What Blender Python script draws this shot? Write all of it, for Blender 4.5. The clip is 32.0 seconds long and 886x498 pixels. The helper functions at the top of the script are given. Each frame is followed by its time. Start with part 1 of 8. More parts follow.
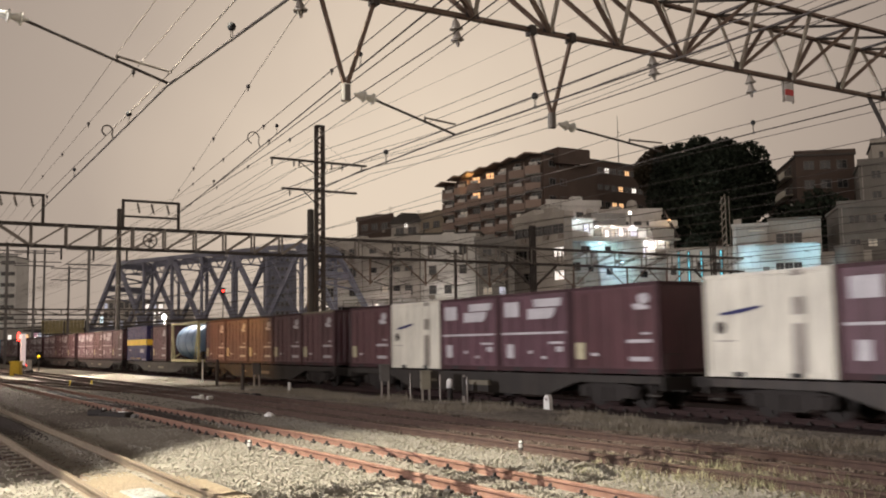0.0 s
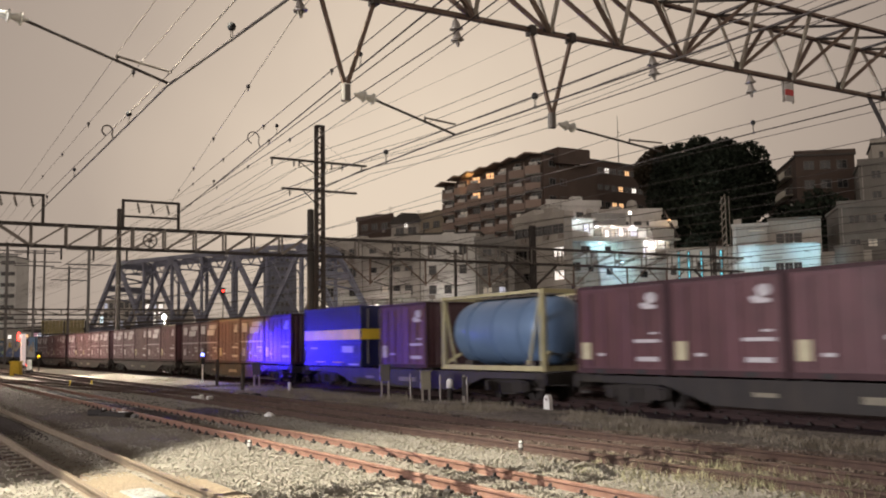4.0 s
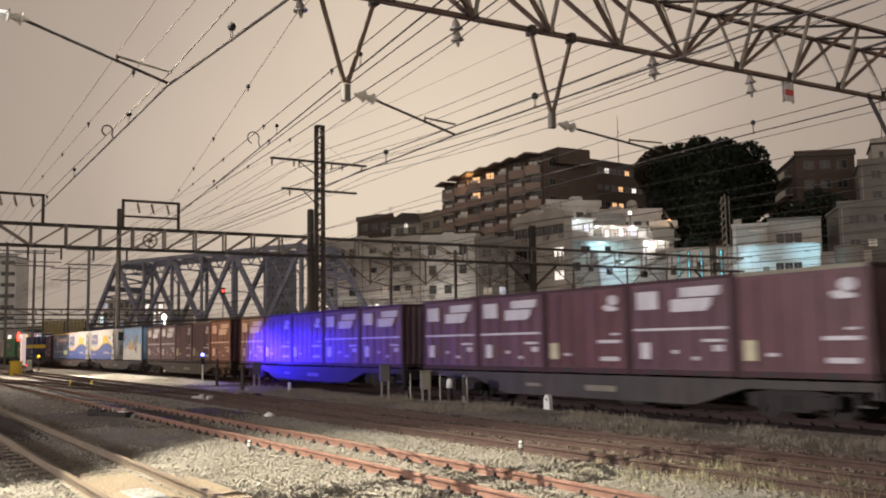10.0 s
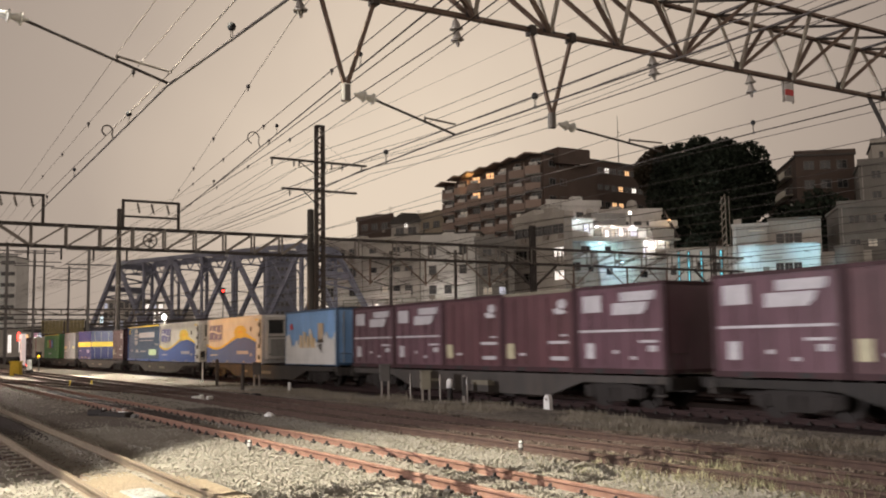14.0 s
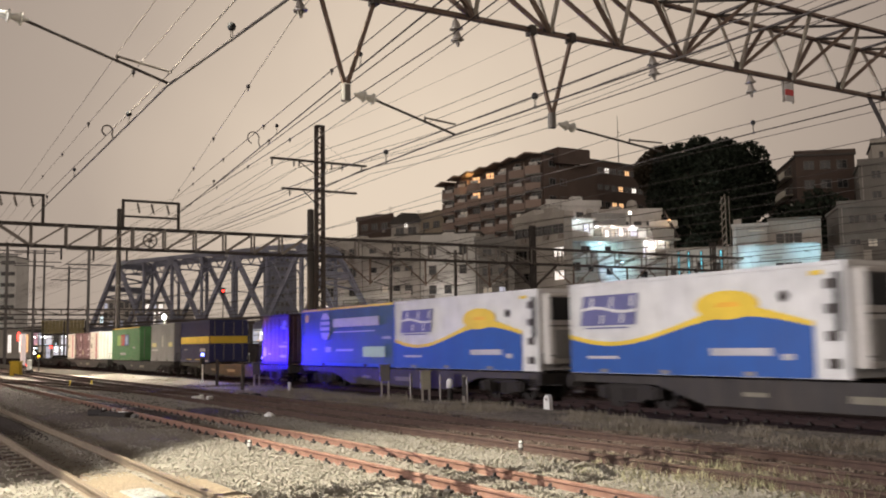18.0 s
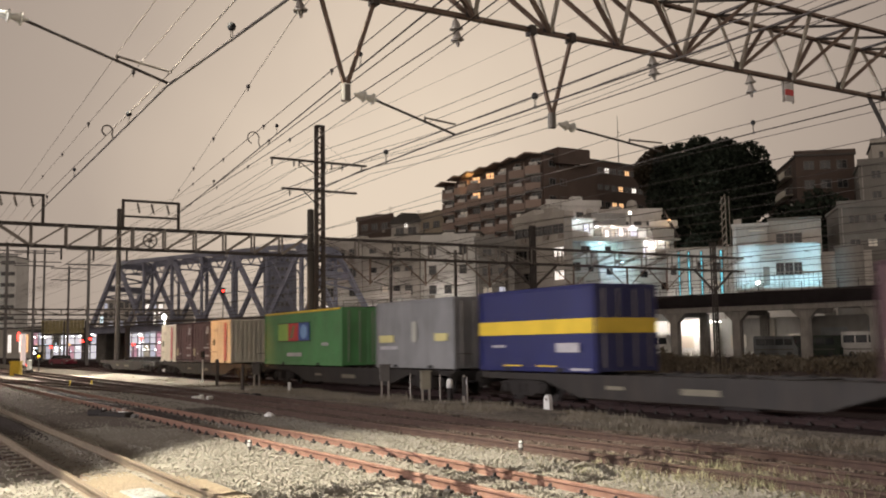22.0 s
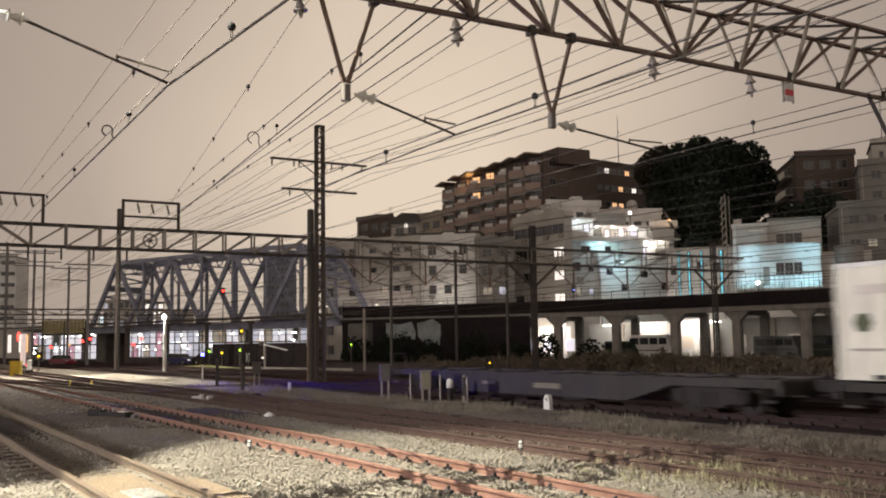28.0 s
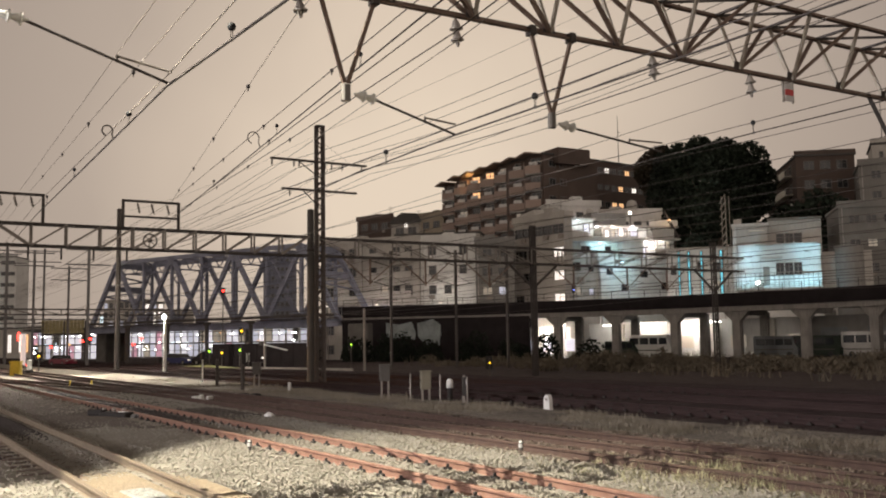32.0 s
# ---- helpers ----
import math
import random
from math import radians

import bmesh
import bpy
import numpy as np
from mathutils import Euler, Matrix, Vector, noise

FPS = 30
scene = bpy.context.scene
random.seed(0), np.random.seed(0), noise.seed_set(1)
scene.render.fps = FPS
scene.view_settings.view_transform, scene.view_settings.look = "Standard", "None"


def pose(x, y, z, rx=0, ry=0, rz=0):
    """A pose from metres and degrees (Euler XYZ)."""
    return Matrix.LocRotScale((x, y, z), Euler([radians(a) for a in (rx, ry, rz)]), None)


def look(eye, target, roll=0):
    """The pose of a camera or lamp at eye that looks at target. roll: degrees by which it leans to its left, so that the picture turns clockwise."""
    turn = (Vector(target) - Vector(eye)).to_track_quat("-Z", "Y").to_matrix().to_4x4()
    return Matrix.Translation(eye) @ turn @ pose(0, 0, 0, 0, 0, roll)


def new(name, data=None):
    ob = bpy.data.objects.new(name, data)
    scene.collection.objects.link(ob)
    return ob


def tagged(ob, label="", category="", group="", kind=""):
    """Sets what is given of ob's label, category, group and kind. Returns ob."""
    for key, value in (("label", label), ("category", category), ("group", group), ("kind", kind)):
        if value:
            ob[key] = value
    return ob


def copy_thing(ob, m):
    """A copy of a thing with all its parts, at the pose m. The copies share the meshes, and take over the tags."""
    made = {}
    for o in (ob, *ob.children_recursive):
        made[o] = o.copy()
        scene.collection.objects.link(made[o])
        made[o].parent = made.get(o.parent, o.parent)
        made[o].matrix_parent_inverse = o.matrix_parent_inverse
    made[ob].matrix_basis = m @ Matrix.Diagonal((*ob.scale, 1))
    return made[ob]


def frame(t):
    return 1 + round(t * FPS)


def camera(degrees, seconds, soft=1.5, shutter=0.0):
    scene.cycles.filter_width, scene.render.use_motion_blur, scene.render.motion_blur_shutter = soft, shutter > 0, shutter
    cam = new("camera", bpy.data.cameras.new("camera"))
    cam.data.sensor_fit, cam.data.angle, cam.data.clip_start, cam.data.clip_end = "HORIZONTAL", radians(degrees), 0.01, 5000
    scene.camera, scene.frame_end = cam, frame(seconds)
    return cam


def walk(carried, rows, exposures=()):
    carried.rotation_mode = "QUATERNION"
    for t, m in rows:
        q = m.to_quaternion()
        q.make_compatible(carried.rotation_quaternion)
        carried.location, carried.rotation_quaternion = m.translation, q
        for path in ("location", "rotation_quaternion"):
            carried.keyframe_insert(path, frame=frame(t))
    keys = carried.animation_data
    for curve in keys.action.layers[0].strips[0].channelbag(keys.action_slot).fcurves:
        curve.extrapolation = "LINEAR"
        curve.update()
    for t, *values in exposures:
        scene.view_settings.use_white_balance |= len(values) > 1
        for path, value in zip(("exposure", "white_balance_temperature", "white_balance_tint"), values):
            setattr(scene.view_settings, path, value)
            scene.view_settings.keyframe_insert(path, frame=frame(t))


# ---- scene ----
cam = camera(49.94, 32.0, soft=1.95, shutter=1.0)
AZ, TILT = radians(31.35), radians(5.694)
EYE = Vector((0.0, 0.0, 1.732))
AIM = Vector((-math.cos(AZ) * math.cos(TILT), math.sin(AZ) * math.cos(TILT), math.sin(TILT)))
walk(cam, [(0.0, look(EYE, EYE + AIM, -0.896)), (32.0, look(EYE, EYE + AIM, -0.896))], [(0.0, 0.0), (32.0, 0.0)])

# ---- night sky: city glow on low cloud ----
world = bpy.data.worlds.new("night_sky")
scene.world = world
world.use_nodes = True
wn, wl = world.node_tree.nodes, world.node_tree.links
wn.clear()
w_out, w_bg = wn.new("ShaderNodeOutputWorld"), wn.new("ShaderNodeBackground")
w_tc, w_dot, w_ramp = wn.new("ShaderNodeTexCoord"), wn.new("ShaderNodeVectorMath"), wn.new("ShaderNodeValToRGB")
w_dot.operation = "DOT_PRODUCT"
w_dot.inputs[1].default_value = Vector((-0.837, 0.502, 0.217)).normalized()
w_noise, w_add, w_sub = wn.new("ShaderNodeTexNoise"), wn.new("ShaderNodeMath"), wn.new("ShaderNodeMath")
w_noise.inputs["Scale"].default_value, w_noise.inputs["Detail"].default_value = 2.2, 4.0
w_sub.operation, w_sub.inputs[1].default_value, w_sub.inputs[2].default_value = "MULTIPLY_ADD", 0.075, -0.0375
wl.new(w_tc.outputs["Generated"], w_dot.inputs[0])
wl.new(w_tc.outputs["Generated"], w_noise.inputs["Vector"])
wl.new(w_noise.outputs["Fac"], w_sub.inputs[0])
wl.new(w_dot.outputs["Value"], w_add.inputs[0])
wl.new(w_sub.outputs[0], w_add.inputs[1])
wl.new(w_add.outputs[0], w_ramp.inputs["Fac"])
SKY_STOPS = [(0.0, (0.295, 0.246, 0.21)), (0.66, (0.288, 0.237, 0.200)), (0.89, (0.37, 0.300, 0.252)), (0.945, (0.47, 0.382, 0.314)), (0.98, (0.655, 0.535, 0.425)), (1.0, (0.79, 0.65, 0.51))]
ramp = w_ramp.color_ramp
while len(ramp.elements) < len(SKY_STOPS):
    ramp.elements.new(0.5)
for el, (pos, col) in zip(ramp.elements, SKY_STOPS):
    el.position, el.color = pos, (*col, 1)
wl.new(w_ramp.outputs["Color"], w_bg.inputs["Color"])
# the glow grows towards the horizon over the town behind
w_sep, w_low, w_side, w_mul, w_str = wn.new("ShaderNodeSeparateXYZ"), wn.new("ShaderNodeMapRange"), wn.new("ShaderNodeMapRange"), wn.new("ShaderNodeMath"), wn.new("ShaderNodeMath")
wl.new(w_tc.outputs["Generated"], w_sep.inputs[0])
wl.new(w_sep.outputs["Z"], w_low.inputs["Value"])
w_low.inputs["From Max"].default_value, w_low.inputs["To Min"].default_value, w_low.inputs["To Max"].default_value = 0.6, 1.0, 0.0
wl.new(w_dot.outputs["Value"], w_side.inputs["Value"])
w_side.inputs["From Min"].default_value, w_side.inputs["From Max"].default_value = -0.4, 0.7
w_side.inputs["To Min"].default_value, w_side.inputs["To Max"].default_value = 1.0, 0.0
w_mul.operation, w_str.operation = "MULTIPLY", "MULTIPLY_ADD"
wl.new(w_low.outputs[0], w_mul.inputs[0])
wl.new(w_side.outputs[0], w_mul.inputs[1])
wl.new(w_mul.outputs[0], w_str.inputs[0])
w_str.inputs[1].default_value, w_str.inputs[2].default_value = 2.4, 1.0
wl.new(w_str.outputs[0], w_bg.inputs["Strength"])
wl.new(w_bg.outputs[0], w_out.inputs["Surface"])


def lamp(name, kind, m, energy, color, size=0.1, spot=None, blend=0.3):
    data = bpy.data.lights.new(name, kind)
    data.energy, data.color = energy, color
    if kind == "AREA":
        data.size = size
    else:
        data.shadow_soft_size = size
    if spot:
        data.spot_size, data.spot_blend = radians(spot), blend
    ob = new(name, data)
    ob.matrix_world = m
    return ob


# tall yard floodlights behind the camera, the lamp beside the near track, and the far yard lamp
FLOOD = Vector((-21.0, -62.0, 12.0))
lamp("yard_floodlight", "SPOT", look(FLOOD, (3.5, 19.0, 2.5)), 215000, (1.0, 0.955, 0.985), 3.0, 76, 1.0)
NEAR = Vector((-14.3, -9.0, 21.5))
lamp("near_track_lamp", "SPOT", look(NEAR, (-13.2, 3.4, 0.0)), 142000, (1.0, 0.93, 0.77), 0.010, 36, 0.85)
lamp("yard_lamp_far", "SPOT", look((-77.0, 16.6, 16.0), (-65.0, 9.5, 0)), 105000, (1.0, 0.90, 0.76), 0.6, 76, 0.8)
lamp("yard_lamp_left", "SPOT", look((-96.0, 5.0, 10.0), (-92.0, 18.0, 1.2)), 19000, (1.0, 0.88, 0.74), 0.2, 104, 0.6)
lamp("sodium_lamp", "SPOT", look((-61.0, 9.0, 5.0), (-53.5, 18.0, 2.2)), 4800, (1.0, 0.45, 0.12), 0.2, 38, 0.5)


# ---- materials ----
def mat(name, color, rough=0.7, metal=0.0, scale=6.0, amount=0.35, bump=0.2, fine=60.0, tint=None, spec=0.4, jitter=0.0, emit=None, power=0.0, streak=0.0):
    m = bpy.data.materials.new(name)
    m.use_nodes = True
    n, l = m.node_tree.nodes, m.node_tree.links
    b = n["Principled BSDF"]
    b.inputs["Roughness"].default_value, b.inputs["Metallic"].default_value = rough, metal
    b.inputs["Specular IOR Level"].default_value = spec
    if emit:
        b.inputs["Base Color"].default_value = (*color, 1)
        b.inputs["Emission Color"].default_value = (*emit, 1)
        b.inputs["Emission Strength"].default_value = power
        return m
    tc, big, small = n.new("ShaderNodeTexCoord"), n.new("ShaderNodeTexNoise"), n.new("ShaderNodeTexNoise")
    big.inputs["Scale"].default_value, big.inputs["Detail"].default_value = scale * 0.2, 6.0
    small.inputs["Scale"].default_value, small.inputs["Detail"].default_value = fine, 3.0
    l.new(tc.outputs["Object"], big.inputs["Vector"])
    l.new(tc.outputs["Object"], small.inputs["Vector"])
    r1 = n.new("ShaderNodeValToRGB")
    t = tint or tuple(c * 0.45 for c in color)
    r1.color_ramp.elements[0].color, r1.color_ramp.elements[0].position = (*t, 1), 0.30
    r1.color_ramp.elements[1].color, r1.color_ramp.elements[1].position = (*color, 1), 0.62
    l.new(big.outputs["Fac"], r1.inputs["Fac"])
    mix = n.new("ShaderNodeMix")
    mix.data_type = "RGBA"
    mix.inputs["Factor"].default_value = amount
    mix.inputs["A"].default_value = (*color, 1)
    l.new(r1.outputs["Color"], mix.inputs["B"])
    hsv = n.new("ShaderNodeHueSaturation")
    mr = n.new("ShaderNodeMapRange")
    mr.inputs["To Min"].default_value, mr.inputs["To Max"].default_value = 1 - amount * 0.5, 1 + amount * 0.5
    l.new(small.outputs["Fac"], mr.inputs["Value"])
    if jitter:
        oi, ad = n.new("ShaderNodeObjectInfo"), n.new("ShaderNodeMath")
        ad.operation, ad.inputs[1].default_value, ad.inputs[2].default_value = "MULTIPLY_ADD", jitter * 2, 1 - jitter
        mu = n.new("ShaderNodeMath")
        mu.operation = "MULTIPLY"
        l.new(oi.outputs["Random"], ad.inputs[0])
        l.new(ad.outputs[0], mu.inputs[0])
        l.new(mr.outputs[0], mu.inputs[1])
        l.new(mu.outputs[0], hsv.inputs["Value"])
    else:
        l.new(mr.outputs[0], hsv.inputs["Value"])
    if streak:
        mp, run_, rr, grime = n.new("ShaderNodeMapping"), n.new("ShaderNodeTexNoise"), n.new("ShaderNodeMapRange"), n.new("ShaderNodeMix")
        mp.inputs["Scale"].default_value = (5.0, 5.0, 0.5)
        run_.inputs["Scale"].default_value, run_.inputs["Detail"].default_value = 1.6, 5.0
        rr.inputs["From Min"].default_value, rr.inputs["From Max"].default_value, rr.inputs["To Max"].default_value = 0.44, 0.72, streak
        grime.data_type = "RGBA"
        grime.inputs["B"].default_value = (0.075, 0.06, 0.05, 1)
        l.new(tc.outputs["Object"], mp.inputs["Vector"])
        l.new(mp.outputs[0], run_.inputs["Vector"])
        l.new(run_.outputs["Fac"], rr.inputs["Value"])
        l.new(rr.outputs[0], grime.inputs["Factor"])
        l.new(mix.outputs["Result"], grime.inputs["A"])
        l.new(grime.outputs["Result"], hsv.inputs["Color"])
    else:
        l.new(mix.outputs["Result"], hsv.inputs["Color"])
    l.new(hsv.outputs["Color"], b.inputs["Base Color"])
    if bump:
        bp = n.new("ShaderNodeBump")
        bp.inputs["Strength"].default_value, bp.inputs["Distance"].default_value = bump, 0.02
        l.new(small.outputs["Fac"], bp.inputs["Height"])
        l.new(bp.outputs["Normal"], b.inputs["Normal"])
    return m


def glow(name, color, power):
    return mat(name, tuple(0.5 * c for c in color), emit=color, power=power)


STEEL_DARK = mat("painted_steel_dark", (0.075, 0.064, 0.058), 0.6, 0.3, 8, 0.5)
STEEL_GREY = mat("galvanised_steel", (0.30, 0.27, 0.24), 0.5, 0.5, 8, 0.5)
STEEL_BLUE = mat("blue_bridge_paint", (0.25, 0.26, 0.33), 0.55, 0.1, 3, 0.5)
STEEL_PALE = mat("pale_weathered_steel", (0.36, 0.33, 0.28), 0.6, 0.2, 10, 0.5, 0.3, 40, tint=(0.20, 0.13, 0.09))
STEEL_BEAM = mat("weathered_brown_steel", (0.20, 0.145, 0.115), 0.65, 0.3, 10, 0.6, 0.3, 40, tint=(0.10, 0.06, 0.04))
MAST_STEEL = mat("dark_mast_paint", (0.105, 0.088, 0.078), 0.7, 0.2, 10, 0.6, 0.3, 40, tint=(0.07, 0.05, 0.04))
RUST = mat("rusty_steel", (0.195, 0.108, 0.078), 0.8, 0.2, 20, 0.6, 0.4, 90, tint=(0.10, 0.045, 0.03))
RAIL_TOP = mat("worn_rail_head", (0.43, 0.345, 0.235), 0.38, 0.45, 14, 0.5, 0.1, 80)
CONCRETE = mat("weathered_concrete", (0.36, 0.34, 0.31), 0.85, 0, 4, 0.5, 0.35, 30, streak=0.4)
CONCRETE_VIA = mat("grey_viaduct_concrete", (0.235, 0.218, 0.20), 0.85, 0, 4, 0.5, 0.35, 30, streak=0.45)
CONCRETE_DARK = mat("sooty_concrete", (0.13, 0.12, 0.11), 0.9, 0, 4, 0.5, 0.35, 30)
SLEEPER = mat("brown_dusted_sleeper", (0.12, 0.09, 0.07), 0.9, 0, 10, 0.6, 0.5, 50, jitter=0.25)
NEAR_BLACK = mat("near_black_concrete", (0.022, 0.018, 0.019), 0.95, 0, 4, 0.5, 0.35, 30, spec=0.06)
PORCELAIN = mat("white_porcelain", (0.62, 0.62, 0.58), 0.25, 0, 10, 0.2, 0.0)
PEG_WHITE = mat("chalky_white_peg_paint", (0.36, 0.36, 0.34), 0.7, 0, 10, 0.4, 0.0)
WIRE = mat("copper_wire_dark", (0.06, 0.05, 0.045), 0.85, 0.1, 8, 0.3, 0.0)
WIRE_PALE = mat("weathered_grey_wire", (0.20, 0.175, 0.15), 0.8, 0.1, 8, 0.3, 0.0)
BLACK = mat("black_rubber", (0.02, 0.02, 0.02), 0.7, 0, 8, 0.4)
WHITE = mat("white_paint", (0.66, 0.65, 0.63), 0.55, 0, 6, 0.35, 0.1, streak=0.16)
YELLOW = mat("yellow_paint", (0.75, 0.52, 0.05), 0.5, 0, 6, 0.35, 0.1)
MAROON = mat("maroon_container_paint", (0.104, 0.050, 0.066), 0.42, 0, 5, 0.55, 0.08, 40, jitter=0.12, streak=0.12, spec=0.5)
MAROON_RED = mat("plain_red_maroon_paint", (0.088, 0.036, 0.043), 0.45, 0, 5, 0.55, 0.08, 40, jitter=0.15, streak=0.14, spec=0.45)
MAROON_DARK = mat("maroon_rail_paint", (0.055, 0.028, 0.032), 0.66, 0, 5, 0.5, 0.15, 40, jitter=0.12, streak=0.08, spec=0.2)
CREAM = mat("cream_container_paint", (0.66, 0.63, 0.54), 0.45, 0, 4, 0.3, 0.1, 30, streak=0.28)
EMBLEM = mat("faded_violet_blue", (0.13, 0.13, 0.27), 0.5, 0, 8, 0.4, 0.0)
NAVY = mat("navy_container_paint", (0.015, 0.019, 0.098), 0.42, 0, 4, 0.4, 0.1, 30, streak=0.08)
SKYBLUE = mat("sky_blue_paint", (0.22, 0.40, 0.68), 0.45, 0, 4, 0.3, 0.1, 30, streak=0.25)
MIDBLUE = mat("mid_blue_paint", (0.046, 0.102, 0.195), 0.42, 0, 4, 0.35, 0.1, 30, streak=0.3)
ROYAL = mat("royal_blue_paint", (0.026, 0.095, 0.34), 0.42, 0, 4, 0.3, 0.1, 30, streak=0.25)
GREEN = mat("green_container_paint", (0.08, 0.255, 0.088), 0.42, 0, 4, 0.4, 0.1, 30, streak=0.35)
GREY_C = mat("grey_container_paint", (0.10, 0.108, 0.114), 0.5, 0, 4, 0.5, 0.1, 30, streak=0.5)
GREY_BOX = mat("pale_grey_container_paint", (0.235, 0.235, 0.24), 0.5, 0, 4, 0.4, 0.1, 30, streak=0.3)
WAGON_GREY = mat("wagon_grey_paint", (0.046, 0.042, 0.040), 0.6, 0, 4, 0.6, 0.2, 30, jitter=0.45, streak=0.6, spec=0.2)
UNDER = mat("brake_dust_black", (0.021, 0.017, 0.0155), 0.85, 0, 6, 0.5, 0.3, 40)
RAIL_SOOT = mat("sooty_red_brown_rail", (0.042, 0.028, 0.027), 0.9, 0, 6, 0.5, 0.3, 40, spec=0.06)
PLATE_CREAM = mat("cream_data_plate", (0.44, 0.40, 0.27), 0.5, 0, 14, 0.45, 0.0)
MARK = mat("white_marking_film", (0.46, 0.44, 0.46), 0.5, 0, 14, 0.45, 0.0)
RED_M = mat("red_marking", (0.55, 0.05, 0.05), 0.5, 0, 8, 0.3, 0.0)
ORANGE_M = mat("amber_marking", (0.80, 0.42, 0.04), 0.5, 0, 8, 0.3, 0.0)
FRAME_OLIVE = mat("pale_olive_frame", (0.42, 0.38, 0.21), 0.55, 0, 6, 0.4, 0.1)
TANK_BLUE = mat("dull_blue_tank", (0.14, 0.22, 0.36), 0.35, 0.2, 4, 0.4, 0.05, 30)
BROWN_TILE = mat("brown_tile_facade", (0.36, 0.275, 0.235), 0.8, 0, 1.5, 0.4, 0.2, 8)
BROWN_DARK = mat("dark_brown_facade", (0.105, 0.076, 0.064), 0.85, 0, 1.5, 0.4, 0.2, 8)
PLASTER = mat("grey_plaster", (0.50, 0.47, 0.43), 0.85, 0, 1.2, 0.4, 0.2, 10, streak=0.2)
PLASTER_DUN = mat("dun_plaster", (0.45, 0.42, 0.38), 0.85, 0, 1.2, 0.4, 0.2, 10, streak=0.3)
PLASTER_D = mat("dull_grey_plaster", (0.25, 0.24, 0.225), 0.85, 0, 1.2, 0.4, 0.2, 10, streak=0.3)
PLASTER_W = mat("white_plaster", (0.70, 0.69, 0.66), 0.8, 0, 1.2, 0.35, 0.2, 10, streak=0.18)
ROOF_D = mat("dark_roofing", (0.09, 0.085, 0.08), 0.9, 0, 2, 0.4, 0.2, 8)
PANE = mat("dark_window_glass", (0.02, 0.022, 0.025), 0.12, 0, 2, 0.2, 0.0, spec=0.6)
FRAME = mat("window_frame_aluminium", (0.20, 0.19, 0.18), 0.5, 0.5, 4, 0.3, 0.0)
LIT_WARM = glow("lit_window_warm", (1.0, 0.56, 0.26), 1.2)
LIT_WHITE = glow("lit_window_white", (1.0, 0.90, 0.82), 1.25)
LIT_DIM = glow("dim_lit_glass", (0.86, 0.86, 1.0), 0.46)
LIT_FAINT = glow("faint_lit_glass", (1.0, 0.88, 0.72), 0.17)
LIT_CYAN = glow("lit_cyan_strip", (0.20, 0.66, 0.80), 0.9)
LIT_COOL = glow("lit_window_cool", (0.75, 0.93, 1.0), 1.5)
LAMP_WHITE = glow("lamp_white", (1.0, 0.97, 0.9), 14)
LAMP_RED = glow("signal_red", (1.0, 0.03, 0.02), 9)
LAMP_GREEN = glow("signal_green", (0.45, 1.0, 0.05), 3)
LAMP_AMBER = glow("signal_amber", (1.0, 0.55, 0.02), 3)
LAMP_BLUE = glow("beacon_blue", (0.07, 0.09, 1.0), 22)
LEAF = mat("dark_foliage", (0.019, 0.029, 0.018), 0.85, 0, 3, 0.6, 0.0, 4, jitter=0.3)
LEAF_BROWN = mat("brownish_foliage", (0.055, 0.043, 0.027), 0.85, 0, 3, 0.6, 0.0, 4)
LEAF_SCRUB = mat("dull_brown_scrub", (0.115, 0.094, 0.066), 0.9, 0, 3, 0.6, 0.0, 4)
LEAF_VERGE = mat("dull_verge_grass", (0.235, 0.205, 0.16), 0.9, 0, 6, 0.5, 0.0, 8, tint=(0.12, 0.11, 0.075))
LEAF_DRY = mat("dry_grass", (0.26, 0.24, 0.15), 0.9, 0, 6, 0.5, 0.0, 8, tint=(0.11, 0.125, 0.055))
BARK = mat("bark", (0.09, 0.07, 0.055), 0.9, 0, 6, 0.5, 0.5, 20)


